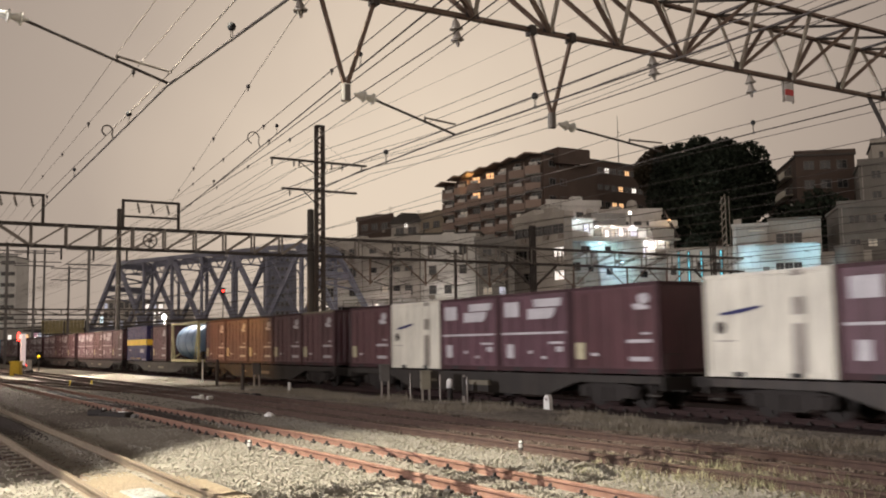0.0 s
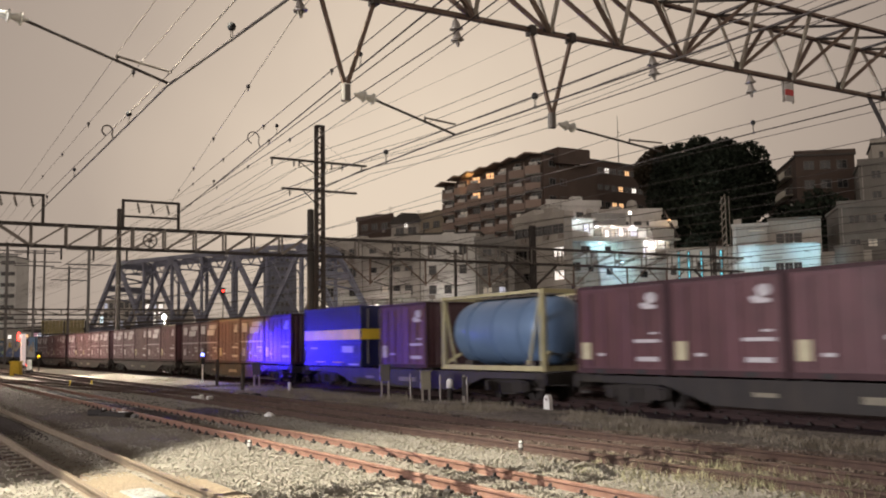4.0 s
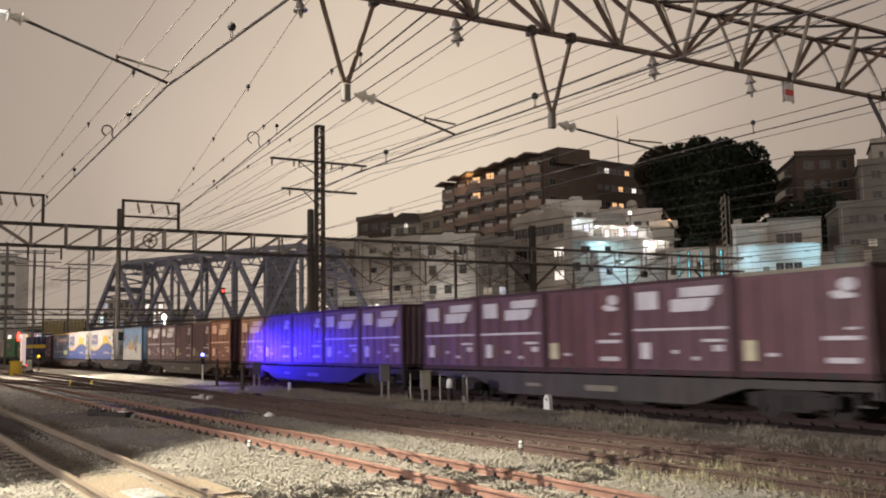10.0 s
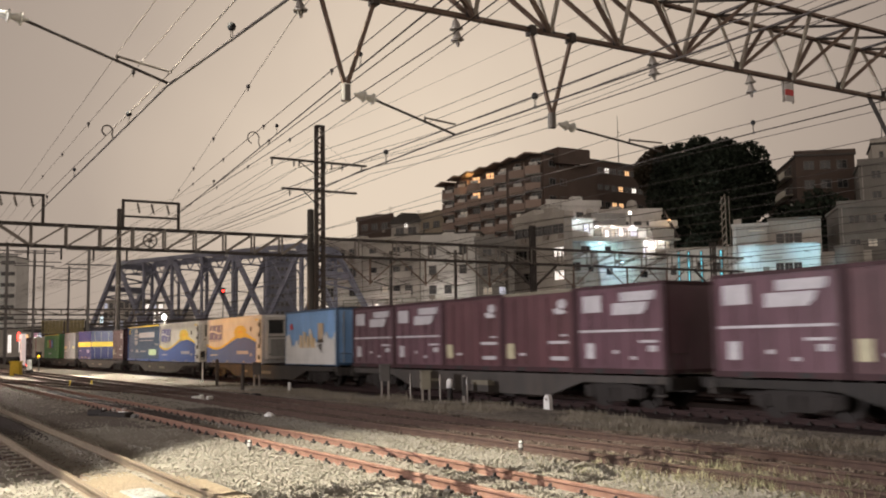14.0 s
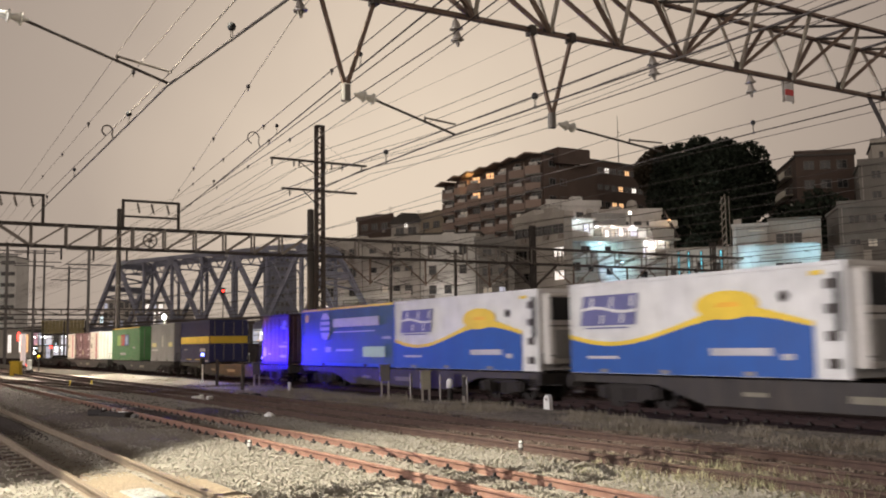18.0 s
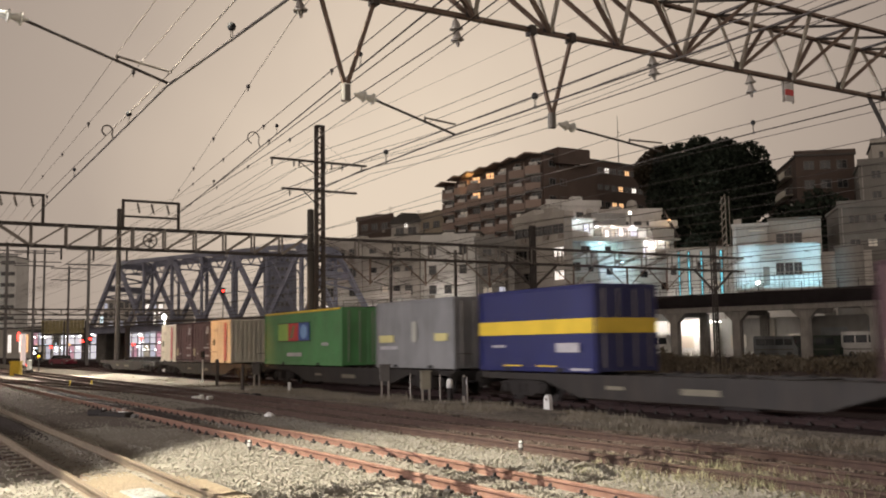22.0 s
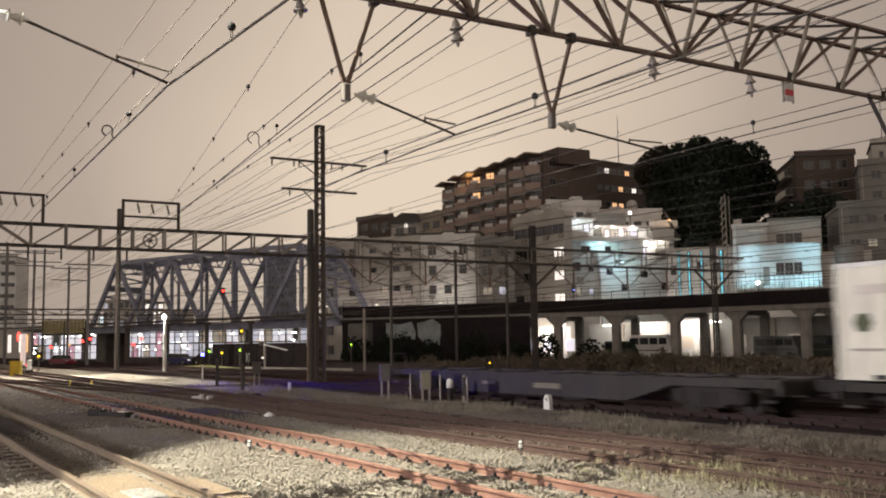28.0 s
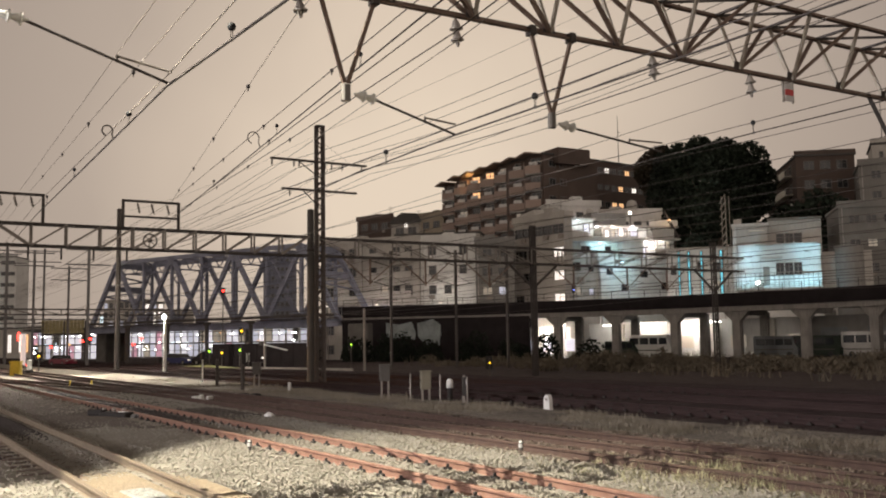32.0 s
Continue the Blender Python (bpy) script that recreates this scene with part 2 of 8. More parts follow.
def ballast(name, light, dark, cell=16.0, bump=0.8):
    m = bpy.data.materials.new(name)
    m.use_nodes = True
    n, l = m.node_tree.nodes, m.node_tree.links
    b = n["Principled BSDF"]
    b.inputs["Roughness"].default_value, b.inputs["Specular IOR Level"].default_value = 0.95, 0.12
    tc, vo, no = n.new("ShaderNodeTexCoord"), n.new("ShaderNodeTexVoronoi"), n.new("ShaderNodeTexNoise")
    vo.inputs["Scale"].default_value, no.inputs["Scale"].default_value = cell, 0.6
    no.inputs["Detail"].default_value = 8.0
    mixf, ramp_ = n.new("ShaderNodeMath"), n.new("ShaderNodeValToRGB")
    mixf.operation, mixf.inputs[1].default_value = "MULTIPLY_ADD", 0.45
    l.new(tc.outputs["Object"], vo.inputs["Vector"])
    l.new(tc.outputs["Object"], no.inputs["Vector"])
    sep = n.new("ShaderNodeSeparateColor")
    l.new(vo.outputs["Color"], sep.inputs[0])
    l.new(sep.outputs[0], mixf.inputs[0])
    mul = n.new("ShaderNodeMath")
    mul.operation, mul.inputs[1].default_value = "MULTIPLY", 0.62
    l.new(no.outputs["Fac"], mul.inputs[0])
    l.new(mul.outputs[0], mixf.inputs[2])
    ramp_.color_ramp.elements[0].color, ramp_.color_ramp.elements[0].position = (*dark, 1), 0.22
    ramp_.color_ramp.elements[1].color, ramp_.color_ramp.elements[1].position = (*light, 1), 0.72
    l.new(mixf.outputs[0], ramp_.inputs["Fac"])
    l.new(ramp_.outputs["Color"], b.inputs["Base Color"])
    bp = n.new("ShaderNodeBump")
    bp.inputs["Strength"].default_value, bp.inputs["Distance"].default_value = bump, 0.05
    bp.invert = True
    l.new(vo.outputs["Distance"], bp.inputs["Height"])
    l.new(bp.outputs["Normal"], b.inputs["Normal"])
    return m


BALLAST = ballast("pale_ballast", (0.20, 0.184, 0.153), (0.14, 0.127, 0.105), bump=0.35)
SAND = ballast("pale_tan_sand", (0.205, 0.165, 0.118), (0.13, 0.10, 0.07), 34.0, 0.4)
CHALK = ballast("white_dusted_ballast", (0.225, 0.23, 0.215), (0.14, 0.14, 0.128))
# dark tone that carries shade as well as brake dust
DUST_SHADE = ballast("dust_and_shade_ballast", (0.050, 0.040, 0.038), (0.018, 0.014, 0.014), 18.0)
BALLAST_BROWN = ballast("dust_shade_brown_ballast", (0.060, 0.048, 0.041), (0.02, 0.016, 0.014))
VERGE = ballast("grey_gravel_verge", (0.20, 0.18, 0.155), (0.075, 0.066, 0.058), 15.0)
# brown lowered to put shade into the ballast colour
BALLAST_SHADE = ballast("shade_brown_ballast", (0.125, 0.105, 0.09), (0.075, 0.063, 0.054))
EARTH = ballast("dark_earth_and_grit", (0.062, 0.046, 0.043), (0.024, 0.018, 0.017), 9.0)
BALLAST_MAIN = ballast("black_brake_dust_ballast", (0.043, 0.029, 0.030), (0.0175, 0.0118, 0.012))
RAIL_TAN = mat("tan_dusted_rail", (0.135, 0.102, 0.070), 0.75, 0.2, 20, 0.5, 0.3, 90)
RUST_WORN = mat("half_worn_rusty_head", (0.27, 0.15, 0.105), 0.4, 0.4, 20, 0.5, 0.2, 90)
RAIL_DULL = mat("dull_polished_head", (0.13, 0.085, 0.065), 0.45, 0.4, 20, 0.5, 0.1, 90)
RUST_DARK = mat("dull_dark_rust", (0.072, 0.043, 0.033), 0.85, 0.2, 20, 0.6, 0.4, 90)
STONE = mat("ballast_stone", (0.215, 0.197, 0.165), 0.9, 0, 30, 0.3, 0.2, 60)
CAB_GREY = mat("dull_cabinet_grey", (0.085, 0.076, 0.068), 0.6, 0, 6, 0.5)
CAB_PALE = mat("dull_cabinet_cream", (0.19, 0.17, 0.125), 0.6, 0, 6, 0.5)
TARP = mat("pale_blue_tarpaulin", (0.20, 0.22, 0.22), 0.7, 0, 5, 0.6, 0.5, 10)
POLE_GREY = mat("grey_pole_concrete", (0.20, 0.185, 0.165), 0.85, 0, 4, 0.5, 0.35, 30)
# bright glossy head for the stretches that stand in for glints
RAIL_SHINE = mat("glint_rail_head", (0.55, 0.52, 0.48), 0.2, 0.9, 14, 0.3, 0.05, 80)
PLASTER_BLUE = mat("blue_grey_cladding", (0.17, 0.18, 0.235), 0.8, 0, 1.2, 0.4, 0.2, 10)
# far steel, paled so its colour carries the haze of distance
STEEL_HAZE = mat("hazed_far_steel", (0.20, 0.19, 0.185), 0.8, 0.1, 4, 0.4, 0.2, 20)
STEEL_POLE = mat("dull_pole_steel", (0.055, 0.045, 0.040), 0.7, 0.2, 4, 0.5, 0.3, 30)
ROOF_TAN = mat("dull_tan_plaster", (0.36, 0.31, 0.24), 0.85, 0, 1.2, 0.4, 0.2, 10, streak=0.3)
LIT_HAZE = glow("hazy_hall_glass", (0.95, 0.92, 1.0), 0.66)
LIT_PINK = glow("pink_lit_glass", (1.0, 0.55, 0.68), 0.40)
STONE_BROWN = mat("dusty_ballast_stone", (0.13, 0.10, 0.08), 0.9, 0, 30, 0.5, 0.2, 60)


# ---- mesh building ----
class Geo:
    """Collects faces of one part."""

    def __init__(self):
        self.v, self.f = [], []

    def add(self, verts, faces):
        k = len(self.v)
        self.v += [tuple(p) for p in verts]
        self.f += [tuple(i + k for i in q) for q in faces]
        return self

    def box(self, x, y, z, sx, sy, sz):
        a, b, c = sx / 2, sy / 2, sz / 2
        return self.add([(x + i * a, y + j * b, z + k * c) for i in (-1, 1) for j in (-1, 1) for k in (-1, 1)],
                        [(0, 1, 3, 2), (4, 6, 7, 5), (0, 4, 5, 1), (2, 3, 7, 6), (0, 2, 6, 4), (1, 5, 7, 3)])

    def cham(self, x, y, z, sx, sy, sz, c=0.02):
        """A box with its four upright edges and its top edge chamfered."""
        a, b = sx / 2, sy / 2
        ring = [(-a + c, -b), (a - c, -b), (a, -b + c), (a, b - c), (a - c, b), (-a + c, b), (-a, b - c), (-a, -b + c)]
        tops = [(px * (1 - c / a), py * (1 - c / b)) for px, py in ring]
        vs = [(x + p, y + q, z - sz / 2) for p, q in ring] + [(x + p, y + q, z + sz / 2 - c) for p, q in ring] + [(x + p, y + q, z + sz / 2) for p, q in tops]
        fs = [tuple(range(7, -1, -1)), tuple(range(16, 24))]
        for i in range(8):
            j = (i + 1) % 8
            fs += [(i, j, 8 + j, 8 + i), (8 + i, 8 + j, 16 + j, 16 + i)]
        return self.add(vs, fs)

    def beam(self, p, q, w=0.1, h=None):
        p, q, h = Vector(p), Vector(q), h or w
        d = (q - p).normalized()
        s = d.cross(Vector((0, 0, 1)))
        s = s.normalized() if s.length > 1e-4 else Vector((1, 0, 0))
        u = s.cross(d)
        vs = [c + s * (i * w / 2) + u * (j * h / 2) for c in (p, q) for i, j in ((-1, -1), (1, -1), (1, 1), (-1, 1))]
        return self.add(vs, [(3, 2, 1, 0), (4, 5, 6, 7), (0, 1, 5, 4), (1, 2, 6, 5), (2, 3, 7, 6), (3, 0, 4, 7)])

    def angle(self, p, q, w=0.1, t=0.014):
        """An L-section steel angle from p to q."""
        p, q = Vector(p), Vector(q)
        d = (q - p).normalized()
        s = d.cross(Vector((0, 0, 1)))
        s = s.normalized() if s.length > 1e-4 else Vector((1, 0, 0))
        u = s.cross(d)
        prof = [(0, 0), (w, 0), (w, t), (t, t), (t, w), (0, w)]
        vs = [c + s * (i - w / 2) + u * (j - w / 2) for c in (p, q) for i, j in prof]
        return self.add(vs, [(5, 4, 3, 2, 1, 0), (6, 7, 8, 9, 10, 11)] + [(i, (i + 1) % 6, (i + 1) % 6 + 6, i + 6) for i in range(6)])

    def tube(self, p, q, r=0.05, n=8, r2=None):
        p, q = Vector(p), Vector(q)
        d = (q - p).normalized()
        s = d.cross(Vector((0, 0, 1)))
        s = s.normalized() if s.length > 1e-4 else Vector((1, 0, 0))
        u = s.cross(d)
        vs = []
        for c, rr in ((p, r), (q, r if r2 is None else r2)):
            vs += [c + s * (rr * math.cos(2 * math.pi * i / n)) + u * (rr * math.sin(2 * math.pi * i / n)) for i in range(n)]
        return self.add(vs, [tuple(range(n - 1, -1, -1)), tuple(range(n, 2 * n))] + [(i, (i + 1) % n, n + (i + 1) % n, n + i) for i in range(n)])

    def spin(self, p, axis, profile, n=16):
        """A turned body: profile of (distance along the axis, radius)."""
        p, d = Vector(p), Vector(axis).normalized()
        s = d.cross(Vector((0, 0, 1)))
        s = s.normalized() if s.length > 1e-4 else Vector((1, 0, 0))
        u = s.cross(d)
        vs, fs = [], []
        for a, r in profile:
            vs += [p + d * a + s * (r * math.cos(2 * math.pi * i / n)) + u * (r * math.sin(2 * math.pi * i / n)) for i in range(n)]
        for k in range(len(profile) - 1):
            fs += [(k * n + i, k * n + (i + 1) % n, (k + 1) * n + (i + 1) % n, (k + 1) * n + i) for i in range(n)]
        fs += [tuple(range(n - 1, -1, -1)), tuple(range((len(profile) - 1) * n, len(profile) * n))]
        return self.add(vs, fs)

    def slab(self, poly, y0, y1):
        """A polygon in x and z, given thickness in y."""
        n = len(poly)
        vs = [(x, y0, z) for x, z in poly] + [(x, y1, z) for x, z in poly]
        return self.add(vs, [tuple(range(n)), tuple(range(2 * n - 1, n - 1, -1))] + [((i + 1) % n, i, n + i, n + (i + 1) % n) for i in range(n)])

    def slab_z(self, poly, z0, z1):
        n = len(poly)
        vs = [(x, y, z0) for x, y in poly] + [(x, y, z1) for x, y in poly]
        return self.add(vs, [tuple(range(n - 1, -1, -1)), tuple(range(n, 2 * n))] + [(i, (i + 1) % n, n + (i + 1) % n, n + i) for i in range(n)])

    def moved(self, m):
        self.v = [tuple(m @ Vector(p)) for p in self.v]
        return self

    def mesh(self, name, material):
        me = bpy.data.meshes.new(name)
        me.from_pydata(self.v, [], self.f)
        me.materials.append(material)
        me.update()
        return me


def smooth(me):
    me.polygons.foreach_set("use_smooth", [True] * len(me.polygons))
    return me


def part(name, geo, material, parent, label="", m=None):
    me = geo if isinstance(geo, bpy.types.Mesh) else geo.mesh(name, material)
    ob = new(name, me)
    ob.parent = parent
    if m is not None:
        ob.matrix_basis = m
    if label:
        tagged(ob, label)
    return ob


def thing(name, m, label, category, group="", kind=""):
    ob = new(name)
    ob.matrix_basis = m
    ob.empty_display_size = 0.2
    return tagged(ob, label, category, group, kind)


def solid(name, geo, material, label, category, group="", kind="", m=None):
    ob = new(name, geo.mesh(name, material))
    if m is not None:
        ob.matrix_basis = m
    return tagged(ob, label, category, group, kind)


def wire(name, paths, r, label, category="wire", group="overhead wires", material=None):
    """Bare wires as one thing: each path is a list of points."""
    cu = bpy.data.curves.new(name, "CURVE")
    cu.dimensions, cu.bevel_depth, cu.bevel_resolution = "3D", r, 1
    for pts in paths:
        sp = cu.splines.new("POLY")
        sp.points.add(len(pts) - 1)
        for q, p in zip(sp.points, pts):
            q.co = (*p, 1)
    cu.materials.append(material or (WIRE_PALE if r < 0.0095 else WIRE))
    ob = new(name, cu)
    return tagged(ob, label, category, group)


def hang(a, b, sag, n=12):
    a, b = Vector(a), Vector(b)
    return [tuple(a.lerp(b, i / n) - Vector((0, 0, 4 * sag * (i / n) * (1 - i / n)))) for i in range(n + 1)]


# ---- ground and tracks ----
def sheet(name, x0, x1, y0, y1, z, material, label, category, nx=2, ny=2, rough=0.0):
    xs, ys = np.linspace(x0, x1, nx), np.linspace(y0, y1, ny)
    g = Geo()
    g.v = [(x, y, z + rough * noise.noise(Vector((x * 0.7, y * 0.7, 0)))) for x in xs for y in ys]
    g.f = [(i * ny + j, (i + 1) * ny + j, (i + 1) * ny + j + 1, i * ny + j + 1) for i in range(nx - 1) for j in range(ny - 1)]
    return solid(name, g, material, label, category, kind="structure")


sheet("ground", -3000, 3000, -3000, 3000, -0.45, EARTH, "dark earth and grit round the railway yard", "ground", 3, 3)


def bed(name, ya, yb, z, x0, x1, material, label, edge=0.5):
    """A ballast bed with sloped shoulders and an uneven top."""
    xs = np.concatenate([np.linspace(x0, -60, 60)[:-1], np.linspace(-60, x1, 140 if x1 > 0 else 24)]) if x0 < -60 else np.linspace(x0, x1, 130)
    ys = [ya - edge, ya, *np.linspace(ya, yb, max(3, int((yb - ya) / 0.45)))[1:-1], yb, yb + edge]
    g, ny = Geo(), len(ys)
    for x in xs:
        for j, y in enumerate(ys):
            zz = -0.47 if j in (0, ny - 1) else z + 0.035 * noise.noise(Vector((x * 1.3, y * 1.3, 3.0))) + 0.03 * noise.noise(Vector((x * 0.3, y * 0.3, 7.0)))
            wob = 0.25 * noise.noise(Vector((x * 0.35, y, 1.0))) if j in (0, 1, ny - 1, ny - 2) else 0
            g.v.append((x, y + wob, zz))
    g.f = [(i * ny + j, (i + 1) * ny + j, (i + 1) * ny + j + 1, i * ny + j + 1) for i in range(len(xs) - 1) for j in range(ny - 1)]
    return solid(name, g, material, label, "ballast", kind="structure")


bed("ballast_yard", -6.0, 9.3, -0.14, -400, 40, BALLAST, "pale stone ballast of the yard tracks")
bed("ballast_far", 9.9, 16.9, -0.15, -400, -47, BALLAST, "pale dusty gravel of the far yard")
bed("ballast_middle", 9.9, 13.4, -0.15, -46.6, 40, BALLAST_BROWN, "rust-brown ballast of a siding")
bed("verge", 13.9, 16.9, -0.20, -46.6, 40, VERGE, "dry grassy verge beside the main line")
bed("ballast_main", 17.4, 33.0, -0.27, -400, 40, BALLAST_MAIN, "dark brake-dusted ballast of the main lines")

RAIL_SECTION = [(-0.064, 0), (0.064, 0), (0.064, 0.012), (0.012, 0.030), (0.012, 0.105), (0.033, 0.118), (0.033, 0.148), (0.026, 0.153),
                (-0.026, 0.153), (-0.033, 0.148), (-0.033, 0.118), (-0.012, 0.105), (-0.012, 0.030), (-0.064, 0.012)]


def rail_mesh(x0, x1, material, head):
    n = len(RAIL_SECTION)
    g = Geo()
    g.v = [(x, y, z - 0.153) for x in (x0, x1) for y, z in RAIL_SECTION]
    g.f = [tuple(range(n)), tuple(range(2 * n - 1, n - 1, -1))] + [((i + 1) % n, i, n + i, n + (i + 1) % n) for i in range(n)]
    me = g.mesh("rail", material)
    me.materials.append(head)
    for p in me.polygons:
        if p.normal.z > 0.5 and p.center.z > -0.01:
            p.material_index = 1
    return me


sleeper_mesh = Geo().cham(0, 0, -0.20, 0.20, 2.0, 0.14, 0.025).mesh("sleeper", SLEEPER)
sooty_tie = Geo().cham(0, 0, -0.20, 0.20, 2.0, 0.14, 0.025).mesh("sleeper", RAIL_SOOT)
clip_geo = Geo()
for s in (-1, 1):
    clip_geo.cham(0, s * 0.105, -0.122, 0.15, 0.09, 0.06, 0.014).tube((0, s * 0.11, -0.10), (0, s * 0.11, -0.05), 0.024, 6)
clip_mesh = clip_geo.mesh("rail_fastener", UNDER)


def track(name, centre, z, label, x0=-400, x1=40, head=RUST, body=RUST, near=(0, 0), pitch=0.62, extra=(), clips=True, tie=None, shine=()):
    tie = tie or sleeper_mesh
    t = thing(name, pose(0, centre, z), label, "railway track", kind="structure")
    for dy in (-0.565, 0.565, *extra):
        xa = x0
        # sheen set into the rail: glints laid as short bright head stretches
        for sa, sb, only in shine:
            if only in (None, dy):
                part("rail", rail_mesh(xa, sa, body, head), None, t, m=pose(0, dy, 0))
                part("rail", rail_mesh(sa + 0.006, sb, body, RAIL_SHINE), None, t, m=pose(0, dy, 0))
                xa = sb + 0.006
        part("rail", rail_mesh(xa, x1, body, head), None, t, m=pose(0, dy, 0))
    x = near[0]
    while x < near[1]:
        m = pose(x + random.uniform(-0.03, 0.03), random.uniform(-0.03, 0.03), random.uniform(-0.01, 0.004), 0, 0, random.uniform(-1.2, 1.2))
        part("sleeper", tie, None, t, m=m)
        for dy in (-0.565, 0.565) if clips else ():
            part("rail_fastener", clip_mesh, None, t, m=pose(x, dy, 0))
        x += pitch
    rest = Geo()
    x = near[0] - pitch
    while x > -150:
        rest.cham(x, 0, -0.20, 0.20, 2.0, 0.14, 0.025)
        x -= pitch
    r = part("far_sleepers", rest, tie.materials[0], t)
    tagged(r, kind="stuff")
    return t


track("track_1", 3.10, 0.0, "yard track with brown rails worn bright on top", head=RAIL_TOP, body=RAIL_TAN, near=(-30, -6), clips=False)
track("track_2", 7.06, 0.0, "rust-red siding track with bolted rail fasteners", head=RUST_WORN, near=(-34, -5), shine=((-37.0, -21.5, None),))
track("track_3", 10.40, 0.0, "dull brown siding track half sunk in ballast", head=RAIL_DULL, body=RUST_DARK, near=(-26, -4), extra=(1.70,), clips=False, shine=((-47.0, -33.0, None), (-12.35, -11.1, 0.565), (-13.55, -12.1, 1.70)))
track("track_main_1", 19.255, -0.12, "main line track under the goods train", head=RAIL_SOOT, body=RAIL_SOOT, near=(-30, -8), tie=sooty_tie)
track("track_main_2", 23.3, -0.12, "main line track behind the goods train", head=RAIL_SOOT, body=RAIL_SOOT, near=(-30, -24), tie=sooty_tie)
track("track_main_3", 27.2, -0.12, "far main line track", head=RAIL_SOOT, body=RAIL_SOOT, near=(-30, -24), tie=sooty_tie)



def crossover(p0, p1, label, head):
    """A short connecting track between two yard tracks, laid straight on its own sleepers."""
    d = Vector((*p1, 0)) - Vector((*p0, 0))
    t = thing("track_crossover", Matrix.Translation((*p0, 0.004)) @ pose(0, 0, 0, 0, 0, math.degrees(math.atan2(d.y, d.x))), label, "railway track", kind="structure")
    for dy in (-0.565, 0.565):
        part("rail", rail_mesh(0, d.length, RUST_DARK, head), None, t, m=pose(0, dy, 0))
        part("check_rail", rail_mesh(d.length * 0.42, d.length * 0.55, RUST_DARK, RUST_WORN), None, t, m=pose(0, dy * 0.82, 0))
    for i in range(int(d.length / 0.62)):
        part("sleeper", sleeper_mesh, None, t, m=pose(0.3 + i * 0.62, 0, -0.008, 0, 0, random.uniform(-1, 1)))
    for x in (d.length * 0.1, d.length * 0.9):
        part("point_rod", Geo().beam((x, -0.9, -0.07), (x, 0.9, -0.07), 0.05, 0.03), STEEL_DARK, t)
    return t


crossover((-64.0, 7.06), (-38.0, 10.40), "rusty crossover between two yard tracks", RAIL_DULL)
crossover((-88.0, 5.2), (-60.0, 7.06), "pale-dusted turnout leading off the yard track", RAIL_TOP)


def fill(name, x0, x1, y0, y1, z, material, label):
    """A low crowned strip with a ragged outline: fines washed in between the rails, and strips toned for shade."""
    g, nx, ny = Geo(), 40, 9
    for i in range(nx):
        for j in range(ny):
            x, v = x0 + (x1 - x0) * i / (nx - 1), j / (ny - 1)
            y = y0 + (y1 - y0) * v + (0.06 * noise.noise(Vector((x * 2.0, j, 2.0))) if 0 < j < ny - 1 else 0)
            edge = min(1.0, 6 * v, 6 * (1 - v), 5 * i / (nx - 1), 5 * (1 - i / (nx - 1)))
            g.v.append((x, y, -0.20 + (z + 0.20) * edge + 0.012 * noise.noise(Vector((x * 3, y * 3, 5.0)))))
    g.f = [(i * ny + j, (i + 1) * ny + j, (i + 1) * ny + j + 1, i * ny + j + 1) for i in range(nx - 1) for j in range(ny - 1)]
    return solid(name, g, material, label, "ballast", kind="structure")


fill("sand_fill", -17.5, 3.0, 2.60, 3.60, -0.07, SAND, "tan sand washed in between the rails")
fill("sand_shoulder", -16.5, 3.0, 3.74, 4.25, -0.085, SAND, "tan sand beside a rail")
# the next five strips colour the yard's shaded stretch darker, brake dust included
fill("oily_fill", -60.0, -17.0, 2.60, 3.60, -0.07, DUST_SHADE, "ballast between the rails, darkened for brake dust and shade")
fill("oily_shoulder", -60.0, -14.7, 0.2, 2.43, -0.082, DUST_SHADE, "ballast beside the yard track, darkened for the shade")
fill("dull_strip", -60.0, -18.8, 3.76, 6.40, -0.098, BALLAST_SHADE, "brown ballast between two yard tracks, darkened for the shade")
fill("oily_fill_siding", -52.0, -19.5, 6.56, 7.56, -0.075, DUST_SHADE, "ballast between the siding rails, darkened for the shade")
fill("dark_strip", -46.0, -20.5, 7.72, 9.76, -0.10, BALLAST_BROWN, "brown ballast between two sidings, darkened for the shade")
fill("chalk_patch", -13.6, -9.0, 2.72, 3.40, -0.052, CHALK, "white-dusted stones between the rails")


# ---- goods train ----
TRACK_Y, DECK = 19.255, 0.82
MOVERS = []          # things that ride with the train: (object, offset along it, height)
C12, C20, C31 = 3.715, 6.058, 9.410
PITCH, WAGON = 3.765, 20.4


def corrugated(length, width, waves, depth):
    """A pressed sheet in x and y whose trapezoid waves rise by depth in z."""
    g, xs = Geo(), []
    p = length / waves
    for i in range(waves):
        x = -length / 2 + i * p
        xs += [(x, 0), (x + p * 0.30, 0), (x + p * 0.42, depth), (x + p * 0.88, depth)]
    xs.append((length / 2, 0))
    g.v = [(x, s * width / 2, z) for x, z in xs for s in (-1, 1)]
    g.f = [(2 * i, 2 * i + 2, 2 * i + 3, 2 * i + 1) for i in range(len(xs) - 1)]
    return g


